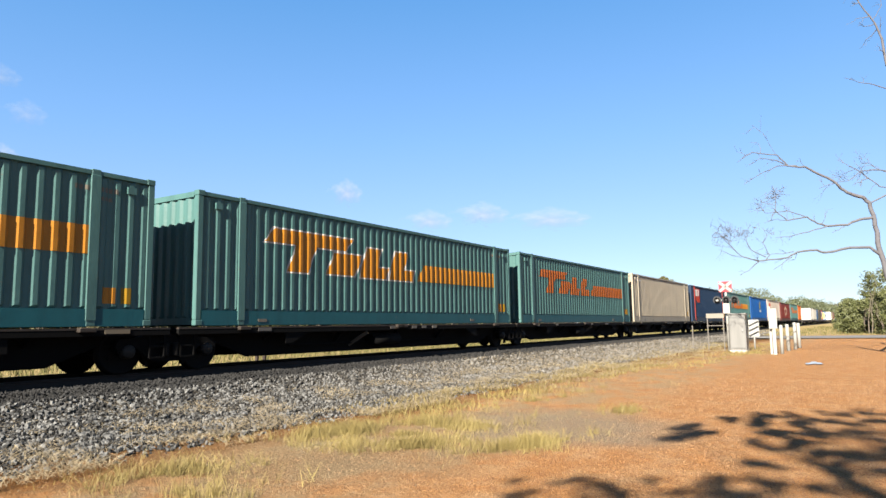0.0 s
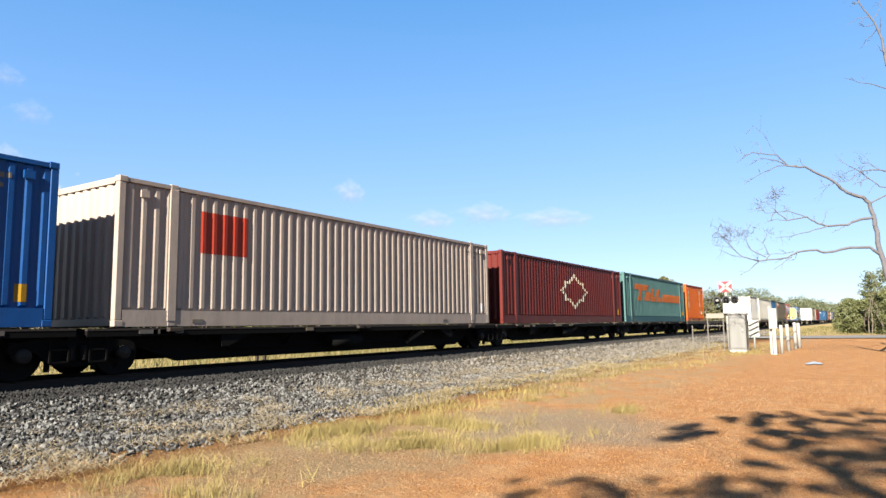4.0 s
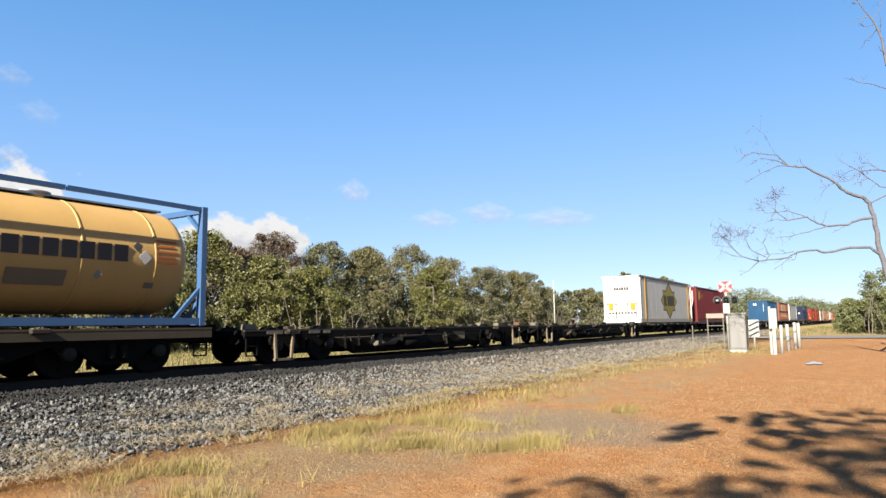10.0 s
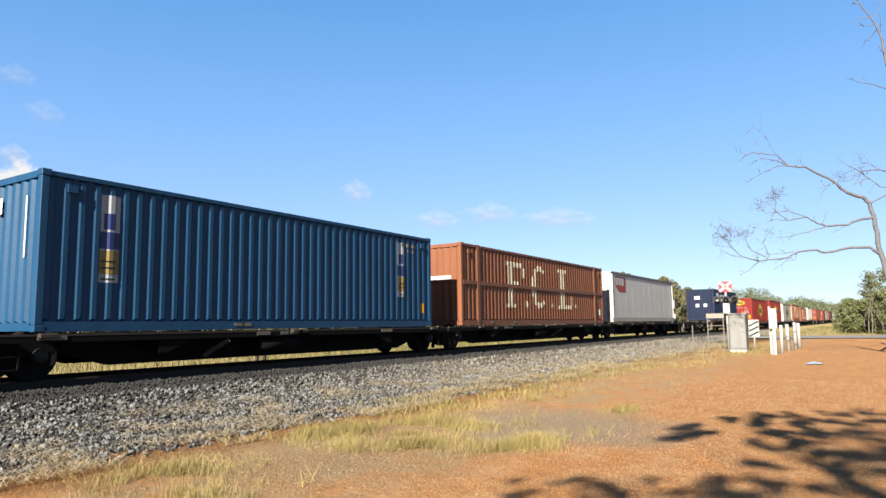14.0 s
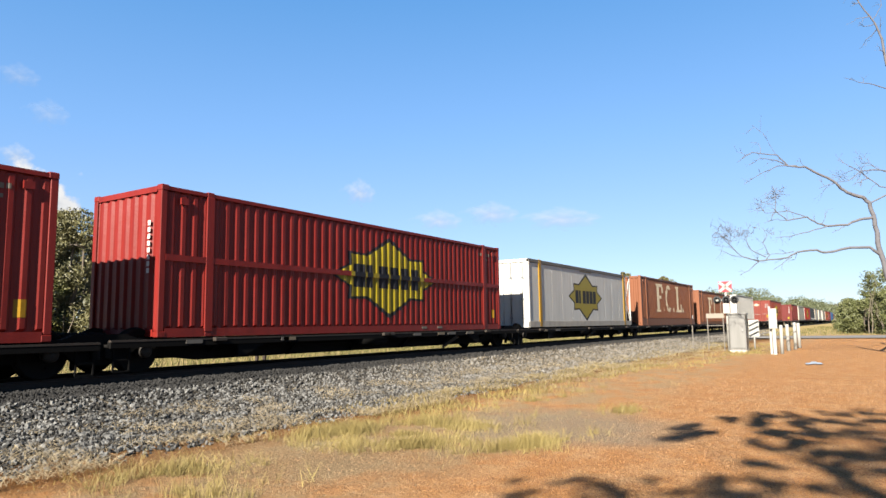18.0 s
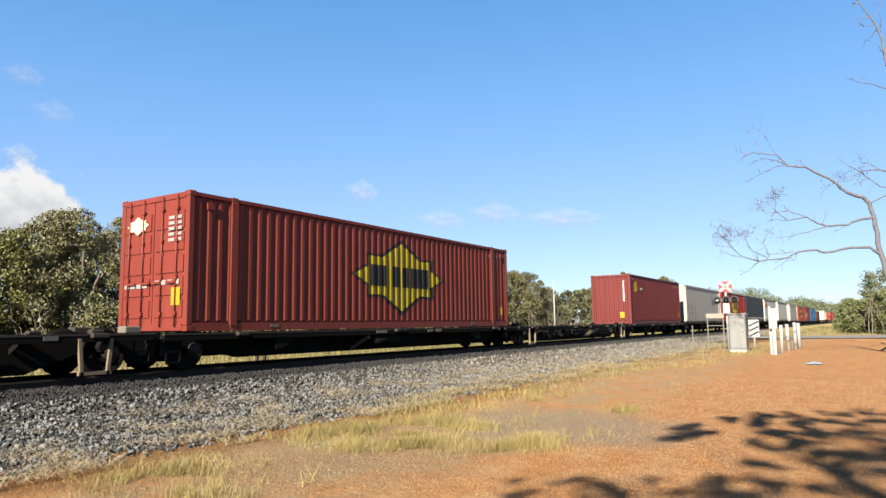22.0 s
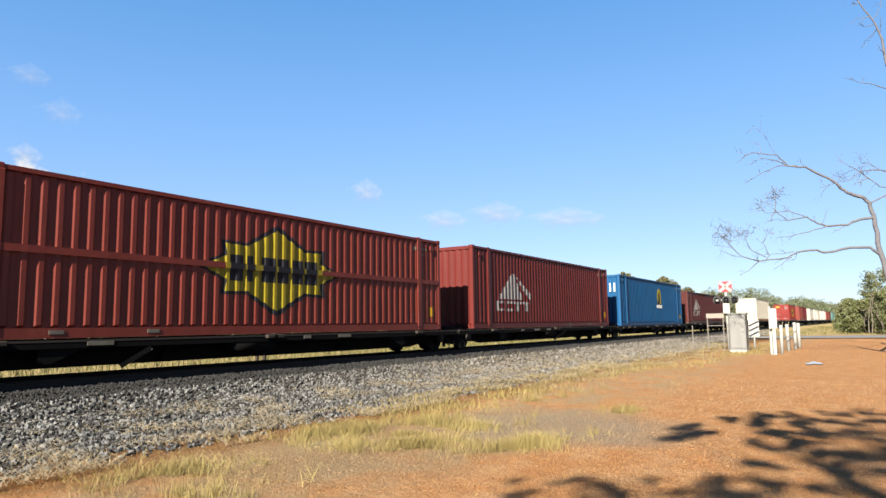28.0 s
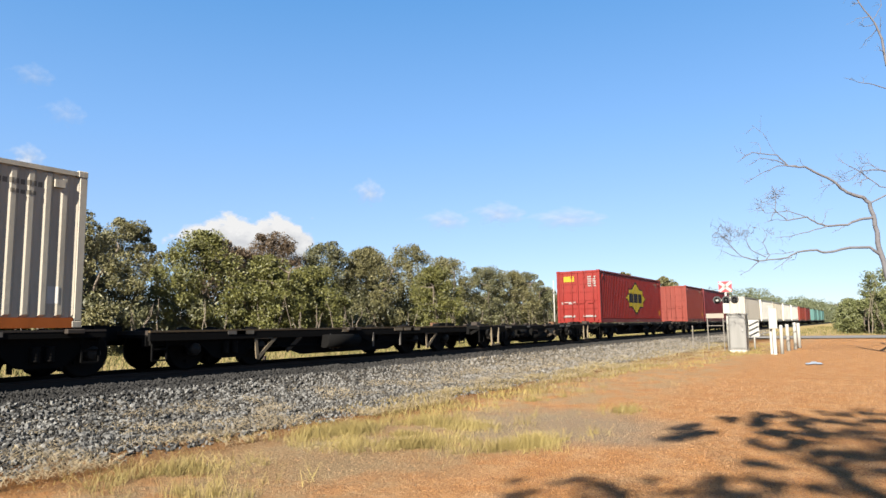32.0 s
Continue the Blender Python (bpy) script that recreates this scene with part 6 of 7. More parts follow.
def shade_tree():
    """The leafy tree behind the camera whose shade lies on the dirt."""
    rng = np.random.default_rng(4)
    t = new("tree")
    tagged(t, "spreading leafy gum tree that shades the dirt", "tree")
    c, r = [], []
    for gx, gy, h, q in ((9.45, 2.2, 6.5, 0.2), (9.75, 2.2, 6.6, 0.14), (10.25, 2.3, 6.5, 0.18), (12.2, 1.3, 7, 0.2), (11.7, 1.45, 7, 0.17), (11.15, 1.75, 7, 0.14), (10.8, 1.5, 7, 0.16), (10.55, 0.9, 7, 0.24), (10.35, 0.62, 7, 0.2), (10.2, 1.25, 7, 0.1),
                         (7.76, 1.1, 6.6, 0.13), (10.3, 0.15, 7.4, 0.3), (9.7, -0.05, 7, 0.34), (9.2, 0.09, 6.8, 0.28), (8.4, 0.0, 6.8, 0.28), (9.6, 0.95, 7, 0.1), (9.3, 1.35, 7, 0.09), (9.0, 1.05, 7, 0.08), (12.3, 0.1, 7.4, 0.26), (12.8, -0.1, 7.4, 0.3), (11.5, 0.3, 7, 0.12),
                         (6.0, 2.5, 6.2, 0.16), (5.7, 2.6, 6.2, 0.2), (6.1, 2.1, 6.4, 0.1), (6.15, 1.75, 6.4, 0.22), (6.2, 1.5, 6.4, 0.22), (6.85, 1.4, 6.5, 0.13), (6.4, 1.15, 6.4, 0.16), (6.75, 0.7, 6.4, 0.22), (7.1, 0.95, 6.5, 0.14), (7.1, 0.5, 6.5, 0.16), (6.6, 1.0, 6.4, 0.13),
                         (10.5, -0.8, 7, 0.8), (8.5, -1.2, 7, 0.9), (12.5, -1.2, 7.5, 0.9), (10.0, 1.1, 7, 0.1), (8.9, 0.6, 7, 0.13), (9.25, 0.7, 7, 0.12), (11.3, 1.0, 7, 0.13), (11.7, 0.7, 7, 0.13), (12.6, 0.6, 7.2, 0.16), (7.9, 0.3, 6.8, 0.2), (8.9, 0.3, 6.8, 0.18)):
        h *= 1.6
        c.append((gx + TO_SUN.x * h / TO_SUN.z, gy + TO_SUN.y * h / TO_SUN.z, h)), r.append(q)
    for near, per in ((False, 32), (True, 12)):
        bits, sizes = [], []
        for k in range(len(c)):
            if (k in range(21, 32)) == near:
                for _ in range(6):
                    d = rng.normal(size=3) * r[k] * np.array([0.85, 0.85, 0.5])
                    bits.append(tuple(np.array(c[k]) + d)), sizes.append(r[k] * rng.uniform(0.4, 0.9))
        v, f = leaves(rng, bits, sizes, per, 0.075)
        part("crown", raw("crown", v, f, GUM), None, t)
    bm = bmesh.new()
    rnd = random.Random(8)
    limb(bm, (-13, -6, 0), (-10, -3, 7.4), 0.3, 0.16, 0.2, rnd)
    for p in c:
        limb(bm, (-10, -3, 7.4), p, 0.014, 0.006, 0.25, rnd)
    # a stout bough whose shade runs across the dirt
    bough = [Vector((gx + TO_SUN.x * h / TO_SUN.z, gy + TO_SUN.y * h / TO_SUN.z, h)) for gx, gy, h in ((5.9, -0.5, 9.6), (6.85, 0.0, 9.9), (7.5, 0.29, 10.2), (8.1, 0.55, 10.6), (8.5, 0.75, 10.8), (9.0, 0.95, 11.2))]
    limb(bm, (-10, -3, 7.4), bough[0], 0.14, 0.13, 0.1, rnd)
    for k in range(5):
        rod(bm, bough[k], bough[k + 1], 0.13 - 0.022 * k, 0.108 - 0.022 * k, n=8, caps=False)
    part("trunk", bm, BARK, t)


shade_tree()


def blades(rng, pts, h, w, lean=0.35):
    n = len(pts)
    p = np.asarray(pts)
    a = rng.uniform(0, math.tau, n)
    d = np.stack([np.cos(a), np.sin(a), np.zeros(n)], 1)
    hh = h * rng.uniform(0.25, 1.3, n)[:, None]
    ln = rng.normal(size=(n, 3)) * lean * hh
    ln[:, 2] = 0
    top = p + np.array([0, 0, 1]) * hh + ln
    mid = p + (top - p) * 0.55 - ln * 0.15
    v = np.stack([p - d * w, p + d * w, mid + d * w * 0.7, mid - d * w * 0.7, top], 1).reshape(-1, 3)
    k = np.arange(n)[:, None] * 5
    return v, k + np.array([[0, 1, 2, 3]]), k + np.array([[3, 2, 4]])


def grass(name, words, mat, pts, h, w, seed, lean=0.35):
    rng = np.random.default_rng(seed)
    v, q, t = blades(rng, pts, h, w, lean)
    me = bpy.data.meshes.new(name)
    me.from_pydata(v.tolist(), [], q.tolist() + t.tolist())
    me.materials.append(mat)
    tagged(new(name, me), words, "grass", kind="stuff")


def sow(seed, n, inside):
    rnd, out = random.Random(seed), []
    while len(out) < n:
        p = inside(rnd)
        if p:
            out.append((p[0], p[1], ground_height(p[0], p[1]) - 0.01))
    return out


def tufts(seed, n, inside, spread=0.07):
    """Blades that stand in clumps of many sizes."""
    rnd, out = random.Random(seed), []
    for x, y, z in sow(seed, n, inside):
        k = int(6 + 44 * rnd.random() ** 2)
        for _ in range(k):
            a, q = rnd.uniform(0, math.tau), abs(rnd.gauss(0, spread)) * (0.5 + k / 50)
            px, py = x + q * math.cos(a), y + q * math.sin(a)
            out.append((px, py, ground_height(px, py) - 0.01))
    return out


def patch(cx, cy, ax, ay, turn, thresh=-0.05):
    def f(rnd):
        r, a = abs(rnd.gauss(0, 0.62)), rnd.uniform(0, math.tau)
        u, v = r * math.cos(a) * ax, r * math.sin(a) * ay
        x, y = cx + u * math.cos(turn) - v * math.sin(turn), cy + u * math.sin(turn) + v * math.cos(turn)
        return (x, y) if noise.noise(Vector((x * 1.3, y * 1.3, 7))) > thresh + rnd.uniform(-0.2, 0.2) else None
    return f


def strip(x0, x1, y0, y1, thresh=-1):
    def f(rnd):
        x, y = rnd.uniform(x0, x1), rnd.uniform(y0, y1)
        return (x, y) if noise.noise(Vector((x * 0.7, y * 0.7, 2))) > thresh else None
    return f


def toe_strip(x0, x1, y0, y1, thresh, power):
    """Litter that lies thicker towards the foot of the stones."""
    def f(rnd):
        x, y = rnd.uniform(x0, x1), y0 + (y1 - y0) * rnd.random() ** power
        return (x, y) if noise.noise(Vector((x * 0.9, y * 1.6, 2))) > thresh + rnd.uniform(-0.15, 0.15) else None
    return f


def raised(pts, lo, hi):
    return [(x, y, z + lo + (hi - lo) * ((k * 37) % 100) / 100) for k, (x, y, z) in enumerate(pts)]


grass("verge_grass", "yellow-green tufts of dry grass on the dirt verge", GREEN_GRASS, tufts(1, 330, patch(7.9, 6.1, 2.0, 0.7, radians(-24), 0.0)) + tufts(31, 150, patch(7.0, 4.9, 1.0, 0.6, radians(-45), 0.0)) + tufts(2, 150, patch(7.75, 3.7, 1.0, 0.36, radians(-24), -0.1)) + tufts(3, 45, patch(11.6, 3.6, 0.8, 0.35, radians(-20)))
      + tufts(4, 75, patch(4.5, 6.4, 0.8, 0.45, radians(-20))) + tufts(32, 30, patch(9.2, 4.9, 1.0, 0.4, radians(-20), 0.1)) + tufts(14, 60, patch(13, 5.6, 3.4, 0.8, radians(-12), 0.1)) + tufts(33, 35, patch(4.2, 5.2, 0.8, 0.3, radians(-30), 0.15)), 0.16, 0.0022, 1, 0.5)
grass("thin_grass", "thin short dry grass between the tufts", STRAW, sow(41, 3500, patch(7.6, 5.6, 2.2, 1.0, radians(-28), 0.0)) + sow(42, 900, patch(7.7, 3.7, 1.1, 0.4, radians(-24), -0.1)) + sow(43, 800, patch(4.5, 6.2, 0.9, 0.5, radians(-20))), 0.08, 0.003, 8, 0.8)
grass("dry_straw", "flattened dry straw over the gravel shoulder", PALE_STRAW, raised(sow(5, 17000, toe_strip(2.5, 24, 7.0, 9.9, 0.08, 1.5)), 0.03, 0.1) + raised(sow(6, 22000, toe_strip(14, 46, 6.2, 10.8, -0.2, 1.2)), 0.03, 0.1), 0.06, 0.0035, 2, 2.2)
grass("fallen_stalks", "long pale fallen grass stalks on the ballast", PALE_STRAW, raised(sow(35, 5000, toe_strip(3, 26, 7.3, 10.0, 0.02, 1.2)), 0.06, 0.11), 0.04, 0.0035, 7, 5.0)
grass("leaf_litter", "short pale straw litter scattered on the verge", PALE_STRAW, sow(21, 14000, strip(3, 20, 4.6, 7.8, -0.1)) + sow(22, 1500, strip(3.5, 16, 0, 5, 0.1)) + sow(36, 12000, patch(6.6, 6.1, 3.2, 1.7, radians(-30), -0.1)), 0.02, 0.004, 5, 2.0)
grass("dry_verge", "dry straw-coloured grass round the crossing equipment", STRAW, sow(8, 4500, strip(22, 50, 4.8, 9.0, 0.0)) + sow(38, 5000, toe_strip(9, 24, 6.0, 8.2, 0.0, 0.8)) + sow(18, 700, patch(35, 4.8, 2.5, 1.2, 0, -1)), 0.14, 0.008, 3, 0.5)
grass("far_grass", "tall yellow-green grass beyond the track", FAR_GRASS, sow(9, 14000, strip(6, 60, 17.5, 37, -0.4)) + sow(10, 6000, strip(60, 140, 18, 34, -0.4)) + sow(37, 5000, strip(74, 170, -6, 9, -0.3)), 0.34, 0.016, 4)


# ---- ballast ----
def ballast():
    m = Mat("grey_ballast_stone")
    r = m.node("ShaderNodeNewGeometry").outputs["Random Per Island"]
    col = m.ramp(r, [(0.0, srgb(14, 14, 14)), (0.35, srgb(40, 39, 37)), (0.6, srgb(95, 95, 93)), (1.0, srgb(130, 129, 126))])
    col = m.mix(m.math("MULTIPLY", m.noise(m.world_pos(), 25), 0.5), col, srgb(64, 62, 59))
    # stones grow paler towards the crossing: their sunlit tops put into the colour
    along = m.node("ShaderNodeSeparateXYZ", Vector=m.world_pos()).outputs[0]
    sunlit_tops = m.ramp(m.math("DIVIDE", m.math("ADD", along, m.math("MULTIPLY", m.noise(m.world_pos(), 0.6, 4), 6.0)), 40), [(0.25, grey(0)), (0.6, grey(0.14))])
    col = m.mix(sunlit_tops, col, srgb(170, 154, 130))
    # near-black band of stones along the rails
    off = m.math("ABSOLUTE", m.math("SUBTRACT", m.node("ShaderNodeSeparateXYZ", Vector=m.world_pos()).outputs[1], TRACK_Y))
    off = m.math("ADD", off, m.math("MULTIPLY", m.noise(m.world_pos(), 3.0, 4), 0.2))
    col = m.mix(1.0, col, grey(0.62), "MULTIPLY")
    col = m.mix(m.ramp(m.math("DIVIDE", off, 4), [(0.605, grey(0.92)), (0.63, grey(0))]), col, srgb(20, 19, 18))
    mat = m.done(col, 0.9)
    rng = np.random.default_rng(12)
    base = np.array([(1, 0, 0), (-1, 0, 0), (0, 1, 0), (0, -1, 0), (0, 0, 1), (0, 0, -1)], float)
    tris = np.array([(0, 2, 4), (2, 1, 4), (1, 3, 4), (3, 0, 4), (2, 0, 5), (1, 2, 5), (3, 1, 5), (0, 3, 5)])
    pts = []
    for x0, x1, n, y0, y1 in ((-1, 18, 60000, 7.3, 12.3), (18, 45, 20000, 7.8, 12.3), (-1, 30, 2500, 12.5, 13.8), (45, 90, 5500, 9.2, 12.2)):
        xs = rng.uniform(x0, x1, n)
        ys = y1 - (y1 - y0) * rng.random(n) ** 1.15
        keep = (ys > 12) | (rng.random(n) < np.clip((ys - 7.2) / 1.7, 0.06, 1))
        xs, ys = xs[keep], ys[keep]
        pts += [(x, y, ground_height(x, y) + rng.uniform(-0.015, 0.05) * min(1, max(0.2, (12.4 - y) * 4))) for x, y in zip(xs, ys)]
    p = np.array(pts)
    n = len(p)
    s = rng.uniform(0.018, 0.042, (n, 1, 1)) * (1 + 0.5 * (p[:, 0] > 18))[:, None, None]
    v = base[None] * s * rng.uniform(0.6, 1.25, (n, 6, 1)) * rng.uniform(0.7, 1.3, (n, 1, 3))
    q = rng.normal(size=(n, 3, 3))
    q, _ = np.linalg.qr(q)
    v = np.einsum("nij,nkj->nki", q, v) + p[:, None, :]
    f = (tris[None] + np.arange(n)[:, None, None] * 6).reshape(-1, 3)
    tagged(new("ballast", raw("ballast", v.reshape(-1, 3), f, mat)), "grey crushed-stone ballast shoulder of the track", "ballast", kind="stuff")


ballast()


# ---- level crossing equipment ----
SILL_STONE = plain("weathered_concrete", (150, 142, 130), 0.9)
CABINET_GREY = paint("pale_grey_enamel", (196, 194, 188), rough=0.35, dirt=0.45, rust=0.15, k=0.42)
RED_BOARD = plain("red_board", (200, 40, 52), 0.5)
LAMP_BLACK = plain("black_lamp_hood", (26, 26, 28), 0.5)
ASPHALT = plain("grey_asphalt", (128, 124, 120), 0.9, scale=2)


def cabinet():
    c = new("equipment_cabinet")
    tagged(c, "pale grey steel signal equipment cabinet on a concrete base", "cabinet")
    c.matrix_world = pose(35.7, 5.5, 0.02, 0, 0, 4)
    c.scale = (0.9, 0.92, 0.92)
    part("body", boxed(-0.8, 0.8, -0.4, 0.4, 0.12, 1.95), CABINET_GREY, c, bevel=0.02)
    part("lid", boxed(-0.85, 0.85, -0.45, 0.45, 1.95, 2.04), CABINET_GREY, c, bevel=0.02)
    part("plinth", boxed(-0.83, 0.83, -0.43, 0.43, -0.1, 0.12), CONCRETE, c, bevel=0.02)
    part("door", boxed(-0.84, -0.8, -0.36, 0.36, 0.22, 1.88), CABINET_GREY, c, bevel=0.01)
    bm = bmesh.new()
    rod(bm, (-0.87, -0.25, 1.05), (-0.87, -0.25, 1.2), 0.015)
    part("handle", bm, CHROME, c)


def crossing_signal():
    c = new("crossing_signal")
    tagged(c, "level crossing signal with red and white cross board and round lamps", "signal")
    c.matrix_world = pose(36.6, 6.15, 0, 0, 0, 8)
    bm = bmesh.new()
    rod(bm, (0, 0, -0.1), (0, 0, 3.55), 0.055, n=10)
    part("post", bm, WHITE_METAL, c)
    board = part("board", boxed(-0.075, -0.055, -0.31, 0.31, 3.0, 3.54), RED_BOARD, c, "red board with white cross", bevel=0.008)
    for s in (-1, 1):
        bm = bmesh.new()
        bar(bm, (-0.08, -s * 0.28, 3.04), (-0.08, s * 0.28, 3.5), 0.012, 0.14, (0, s * 0.46, -0.56))
        part("cross_bar", bm, WHITE_METAL, board)
    for y in (-0.4, 0.0, 0.42):
        bm = bmesh.new()
        lathe(bm, [(0.2, -0.1), (0.2, -0.13)], "x", 20, (0, y, 2.6))
        lamp = part("lamp_plate", bm, LAMP_BLACK, c)
        bm = bmesh.new()
        lathe(bm, [(0.1, -0.15), (0.06, -0.17), (0.01, -0.18)], "x", 14, (0, y, 2.6))
        part("lens", bm, WHITE_METAL if y > 0.3 else LAMP_BLACK, lamp)
        bm = bmesh.new()
        lathe(bm, [(0.12, -0.13), (0.125, -0.33), (0.115, -0.33), (0.11, -0.14)], "x", 14, (0, y, 2.61))
        part("hood", bm, LAMP_BLACK, lamp)
    part("arm", boxed(-0.06, 0.0, -0.5, 0.52, 2.56, 2.64), WHITE_METAL, c)
    part("lower_box", boxed(-0.25, 0.1, -0.16, 0.16, 1.9, 2.42), WHITE_METAL, c, bevel=0.02)
    bm = bmesh.new()
    for z in (0.75, 1.3):
        bar(bm, (0.1, 0.15, z), (0.1, 1.0, z), 0.035)
    for y in (0.2, 0.95):
        bar(bm, (0.1, y, 0), (0.1, y, 1.7), 0.05)
    bar(bm, (0.1, 1.7, 0), (0.1, 1.7, 1.32), 0.05)
    part("railing", bm, HUB, c)
    part("notice_plate", boxed(0.05, 0.07, 0.15, 1.0, 1.68, 1.92), SILL_STONE, c)


def far_signal():
    c = new("crossing_signal")
    tagged(c, "small white crossing signal with striped board beyond the cabinet", "signal")
    c.matrix_world = pose(39.5, 5.33, 0, 0, 0, 8)
    c.scale = (0.85, 0.85, 0.9)
    bm = bmesh.new()
    rod(bm, (0, 0, -0.1), (0, 0, 1.5), 0.05, n=8)
    part("post", bm, WHITE_METAL, c)
    board = part("board", boxed(-0.08, -0.06, -0.3, 0.3, 0.75, 1.75), WHITE_METAL, c)
    for z in (0.9, 1.2, 1.5):
        bm = bmesh.new()
        bar(bm, (-0.085, -0.28, z + 0.15), (-0.085, 0.28, z - 0.12), 0.012, 0.1)
        part("stripe", bm, LAMP_BLACK, board)


def posts():
    for i, (x, y, h, r) in enumerate(((34.3, 3.5, 1.3, 0.075), (37.4, 3.52, 1.32, 0.085), (39.6, 3.4, 1.4, 0.085), (42.0, 3.4, 1.36, 0.085))):
        bm = bmesh.new()
        lathe(bm, [(r, -0.1), (r, h - 0.02), (r * 0.8, h)], "z", 12)
        ob = new("guide_post", mesh_of(bm, "guide_post", WHITE_METAL))
        ob.matrix_world = pose(x, y, 0, random.uniform(-1, 1), random.uniform(-1, 1), 0)
        tagged(ob, "white painted guide post at the crossing", "post", "white guide posts")
    c = new("sign_post")
    tagged(c, "tall white post with a plate and a meter box", "post")
    c.matrix_world = pose(33.3, 3.72, 0)
    part("post", boxed(-0.06, 0.06, -0.12, 0.02, -0.1, 1.25), WHITE_METAL, c, bevel=0.01)
    part("upper_post", boxed(0.1, 0.2, 0.06, 0.16, -0.1, 2.15), WHITE_METAL, c, bevel=0.01)
    part("plate", boxed(-0.1, -0.075, -0.2, 0.12, 1.15, 2.05), WHITE_METAL, c, bevel=0.01)


cabinet(), crossing_signal(), far_signal(), posts()


def road():
    bm = bmesh.new()
    pts = [(70, -40), (62, 5), (60, 10), (59.5, 11.8), (65.5, 11.8), (66.5, 9), (72, 4), (86, -40)]
    lo = [bm.verts.new((x, y, 0.3 if y > 11 else (0.14 if y > 8 else 0.06))) for x, y in pts]
    bm.faces.new(lo[::-1])
    bmesh.ops.recalc_face_normals(bm, faces=bm.faces[:])
    ob = new("road", mesh_of(bm, "road", ASPHALT))
    tagged(ob, "grey sealed road that crosses the track", "road", kind="structure")


road()


def power_pole():
    c = new("power_pole")
    tagged(c, "thin white pole with a short cross arm", "pole")
    c.location = (70.5, 30, 0)
    bm = bmesh.new()
    rod(bm, (0, 0, -0.2), (0, 0, 6.4), 0.09, 0.06, n=8)
    part("pole", bm, WHITE_METAL, c)
    part("cross_arm", boxed(-0.25, 0.25, -0.04, 0.04, 5.0, 5.08), WHITE_METAL, c)


power_pole()


def relay_post():
    c = new("relay_post")
    tagged(c, "thin post with pale relay boxes beyond the track", "post")
    c.location = (68.6, 16.6, 0.0)
    bm = bmesh.new()
    rod(bm, (0, 0, -0.1), (0, 0, 4.0), 0.06, n=8)
    part("post", bm, CHROME, c)
    part("relay_box", boxed(-0.25, 0.25, -0.3, 0.3, 2.9, 3.7), WHITE_METAL, c, bevel=0.02)
    part("lower_box", boxed(-0.2, 0.2, -0.35, 0.35, 1.9, 2.3), WHITE_METAL, c, bevel=0.02)


relay_post()


def marker_posts():
    for x, h in ((15.3, 0.62), (15.62, 0.6)):
        ob = new("marker_post", mesh_of(boxed(-0.05, 0.05, -0.05, 0.05, -0.1, h), "marker_post", RUSTY, 0.01))
        ob.matrix_world = pose(x, 17.0, 0.0, 1, 2, 10)
        tagged(ob, "short dark timber marker post in the grass beyond the track", "post", "marker posts beyond the track")


marker_posts()


def puddle():
    m = Mat("still_water")
    bm = bmesh.new()
    n = 26
    ring = []
    for k in range(n):
        a = k * math.tau / n
        q = 1 + 0.3 * math.sin(3 * a + 1) + 0.15 * math.sin(5 * a)
        ring.append(bm.verts.new((26.5 + math.cos(a) * 0.75 * q, 1.75 + math.sin(a) * 0.24 * q, 0.035)))
    bm.faces.new(ring)
    ob = new("puddle", mesh_of(bm, "puddle", m.done(srgb(120, 92, 66), 0.08, gloss=0.4)))
    tagged(ob, "shallow puddle of rainwater on the dirt track", "puddle", kind="structure")


puddle()


def pebbles():
    """Loose grit on the dirt near the camera."""
    rng = np.random.default_rng(77)
    m = Mat("loose_grit")
    q = m.node("ShaderNodeNewGeometry").outputs["Random Per Island"]
    mat = m.done(m.mix(q, srgb(50, 33, 20), srgb(128, 98, 68)), 0.9)
    base = np.array([(1, 0, 0), (-1, 0, 0), (0, 1, 0), (0, -1, 0), (0, 0, 0.8), (0, 0, -0.8)], float)
    tris = np.array([(0, 2, 4), (2, 1, 4), (1, 3, 4), (3, 0, 4), (2, 0, 5), (1, 2, 5), (3, 1, 5), (0, 3, 5)])
    n = 26000
    x, y = 3.5 + 16 * rng.random(n) ** 1.5, rng.uniform(-2.5, 8.0, n)
    p = np.array([(a, b, ground_height(a, b)) for a, b in zip(x, y)])
    s = rng.uniform(0.003, 0.012, (n, 1, 1)) * (0.7 + x / 30)[:, None, None]
    v = base[None] * s * rng.uniform(0.6, 1.3, (n, 6, 1)) + p[:, None, :]
    f = (tris[None] + np.arange(n)[:, None, None] * 6).reshape(-1, 3)
    tagged(new("grit", raw("grit", v.reshape(-1, 3), f, mat)), "loose orange and pale grit on the dirt", "gravel", kind="stuff")


pebbles()


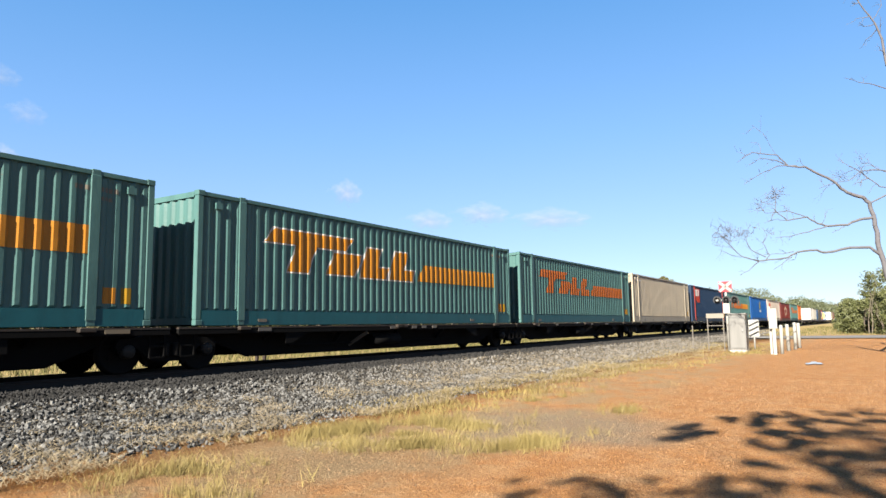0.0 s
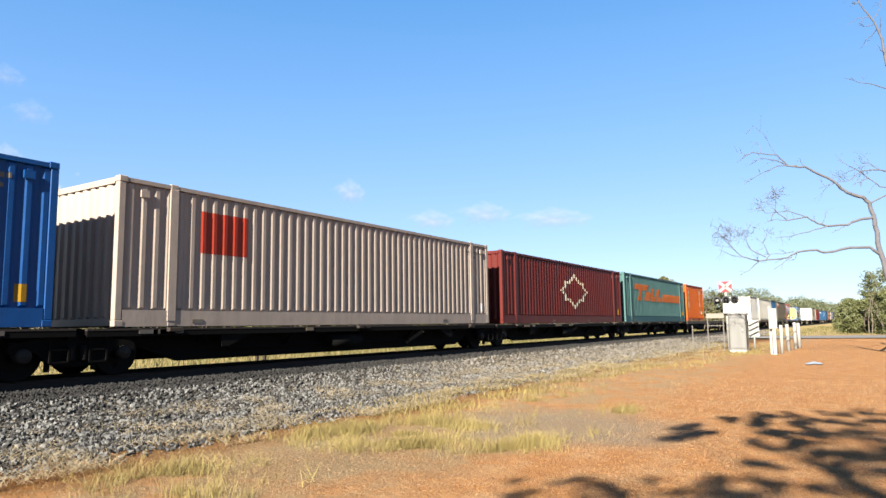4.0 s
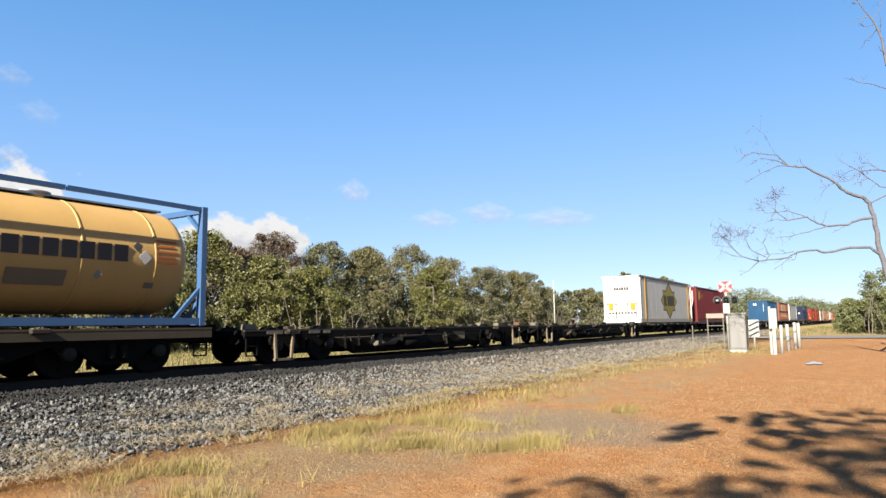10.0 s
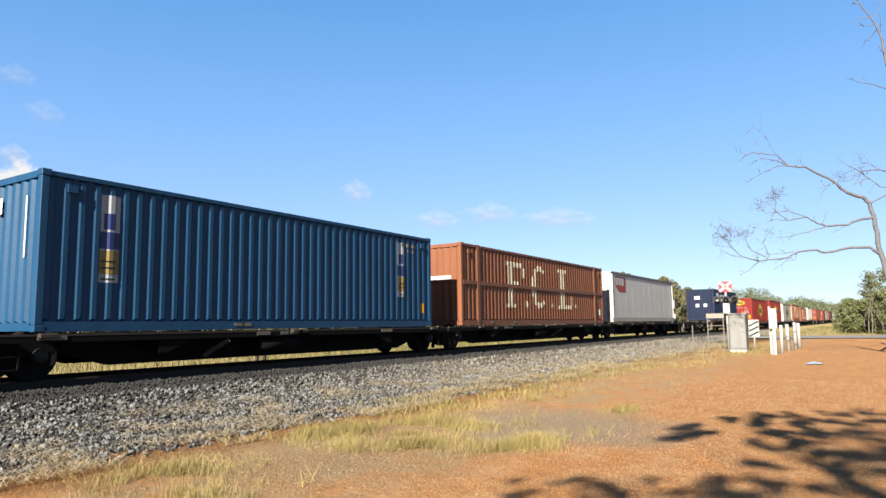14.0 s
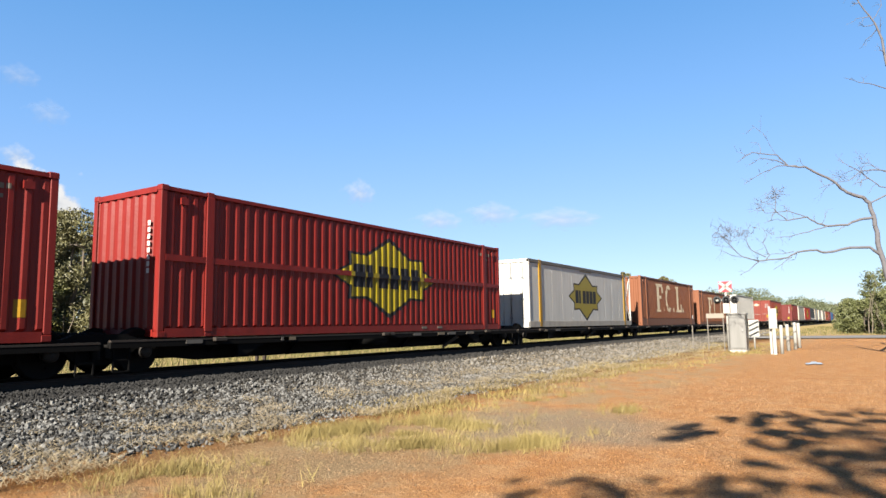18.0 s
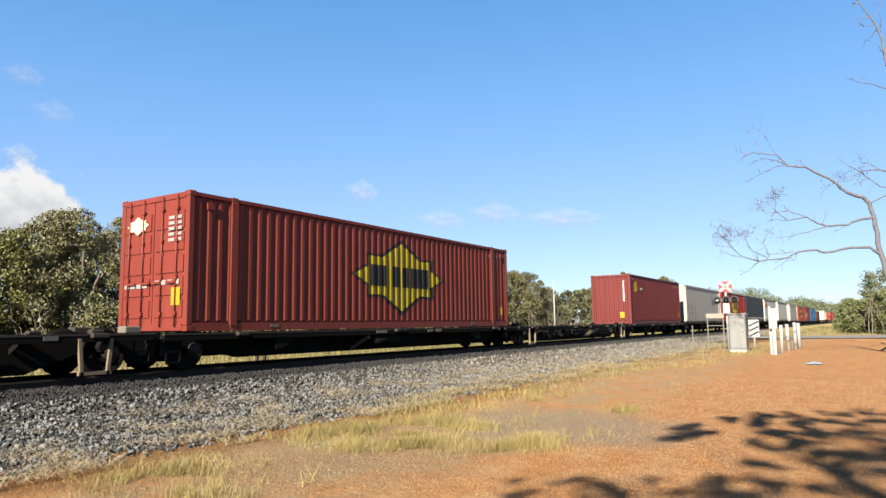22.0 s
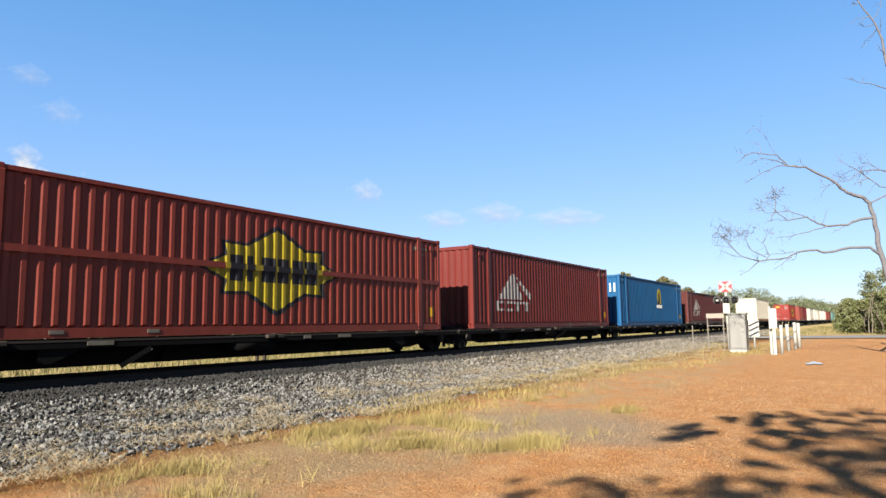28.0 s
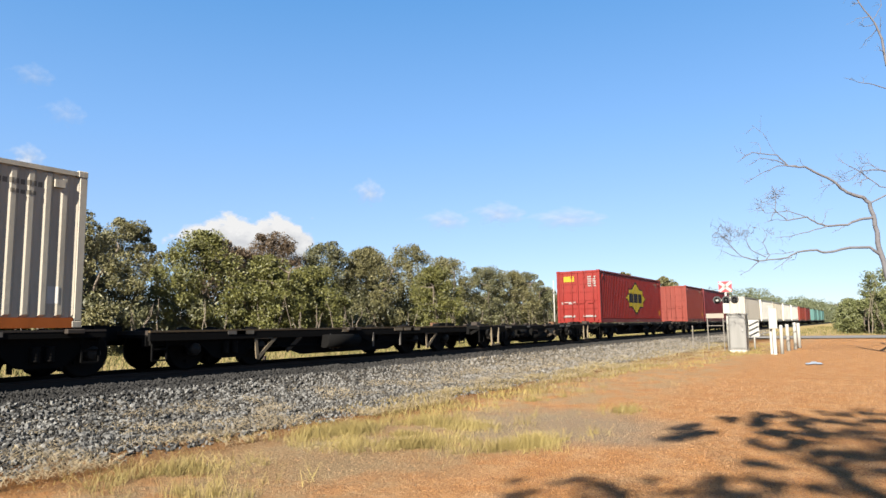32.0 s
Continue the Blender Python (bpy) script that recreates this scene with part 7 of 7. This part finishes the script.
# ---- clouds, far off ----
def cloud_material(name, seed, soft, dense):
    m = Mat(name)
    v = m.coords("Object")
    n = m.noise(m.coords("Object", (1, 1, 1)), 2.6, 6, 0.55)
    d = m.node("ShaderNodeVectorMath", Vector=v)
    d.operation = "LENGTH"
    shape = m.math("SUBTRACT", m.math("ADD", m.math("MULTIPLY", n, 1.5), 0.0), d.outputs["Value"])
    a = m.ramp(shape, [(0.0, grey(0)), (soft, grey(dense))])
    # shaded undersides are put into the glow colour, greyer towards the bottom
    low = m.node("ShaderNodeSeparateXYZ", Vector=v).outputs[1]
    shade = m.ramp(m.math("ADD", m.math("MULTIPLY", low, 0.45), m.math("MULTIPLY", n, 0.9)), [(0.2, srgb(196, 200, 208)), (0.62, srgb(252, 252, 252))])
    em = m.node("ShaderNodeEmission", Color=shade, Strength=0.19)
    tr = m.node("ShaderNodeBsdfTransparent")
    mix = m.node("ShaderNodeMixShader", Fac=a)
    m.t.links.new(tr.outputs[0], mix.inputs[1])
    m.t.links.new(em.outputs[0], mix.inputs[2])
    m.t.links.new(mix.outputs[0], m.t.nodes["Material Output"].inputs[0])
    return m.m


CLOUDS = []


def clouds():
    right = Vector((math.sin(TURN), -math.cos(TURN), 0))
    up = AHEAD.cross(right) * -1
    D = 2600.0
    faint = cloud_material("faint_cloud", 3, 0.9, 0.26)
    soft, thick = cloud_material("thin_cloud", 1, 0.8, 0.5), cloud_material("thick_cloud", 2, 0.22, 1.0)
    for i, (r, u, w, h, mat, dr) in enumerate(((-0.143, 0.087, 0.05, 0.044, soft, 0.034), (0.06, 0.052, 0.085, 0.04, soft, 0.025), (0.162, 0.043, 0.125, 0.038, soft, 0.025), (-0.02, 0.043, 0.075, 0.036, soft, 0.025),
                                               (-0.622, 0.213, 0.06, 0.045, faint, 0.06), (-0.66, 0.27, 0.06, 0.04, faint, 0.05), (-0.66, 0.15, 0.05, 0.04, soft, 0.04), (-0.64, 0.07, 0.17, 0.15, thick, 0.012), (-0.33, 0.012, 0.15, 0.1, thick, 0.008), (-0.26, 0.015, 0.12, 0.09, thick, 0.008))):
        me = bpy.data.meshes.new("cloud")
        me.from_pydata([(-1.6, -1.6, 0), (1.6, -1.6, 0), (1.6, 1.6, 0), (-1.6, 1.6, 0)], [], [(0, 1, 2, 3)])
        me.materials.append(mat)
        ob = new("cloud", me)
        ob.scale = (w * D * 0.66, h * D * 0.66, 1)
        ob.visible_shadow = False
        tagged(ob, "small white fair-weather cloud" if mat is not thick else "puffy white cumulus cloud", "cloud", "clouds", "structure")
        CLOUDS.append((ob, r, u, dr))

    def at(r, u):
        p = Vector(EYE) + (AHEAD + right * r + up * u) * D
        return Matrix.LocRotScale(p, (Vector(EYE) - p).to_track_quat("Z", "Y"), None)
    return at


CLOUD_AT = clouds()


# ---- motion: the train runs towards -x at about 24 m/s, gaining a little speed ----
def run(t):
    q = t / 32
    return 764.784 * q + 5.570 * q ** 2 + 0.913 * q ** 3 + 0.666 * q ** 4


def motions():
    times = [0, 4, 8, 12, 16, 20, 24, 28, 32]
    for ob, u, z in MOVERS:
        walk(ob, [(t, pose(u - run(t), TRACK_Y, z)) for t in times])
    for ob, r, u, dr in CLOUDS:
        walk(ob, [(t, CLOUD_AT(r + dr * t / 32, u)) for t in (0, 16, 32)])
    for w, x, u in SPINS:
        # each wheelset turns while it rolls past the camera
        near = [k for k in range(0, 961) if -14 < u - run(k / 30) < 34]
        if len(near) < 3:
            continue
        first = near[0]
        rows = []
        if first > 0:
            rows.append((0, pose(x, 0, 0)))
        for k in near:
            rows.append((k / 30, pose(x, 0, 0, 0, -math.degrees((run(k / 30) - run(first / 30)) / 0.44), 0)))
        if near[-1] < 960:
            rows.append((32, rows[-1][1]))
        walk(w, rows)


motions()
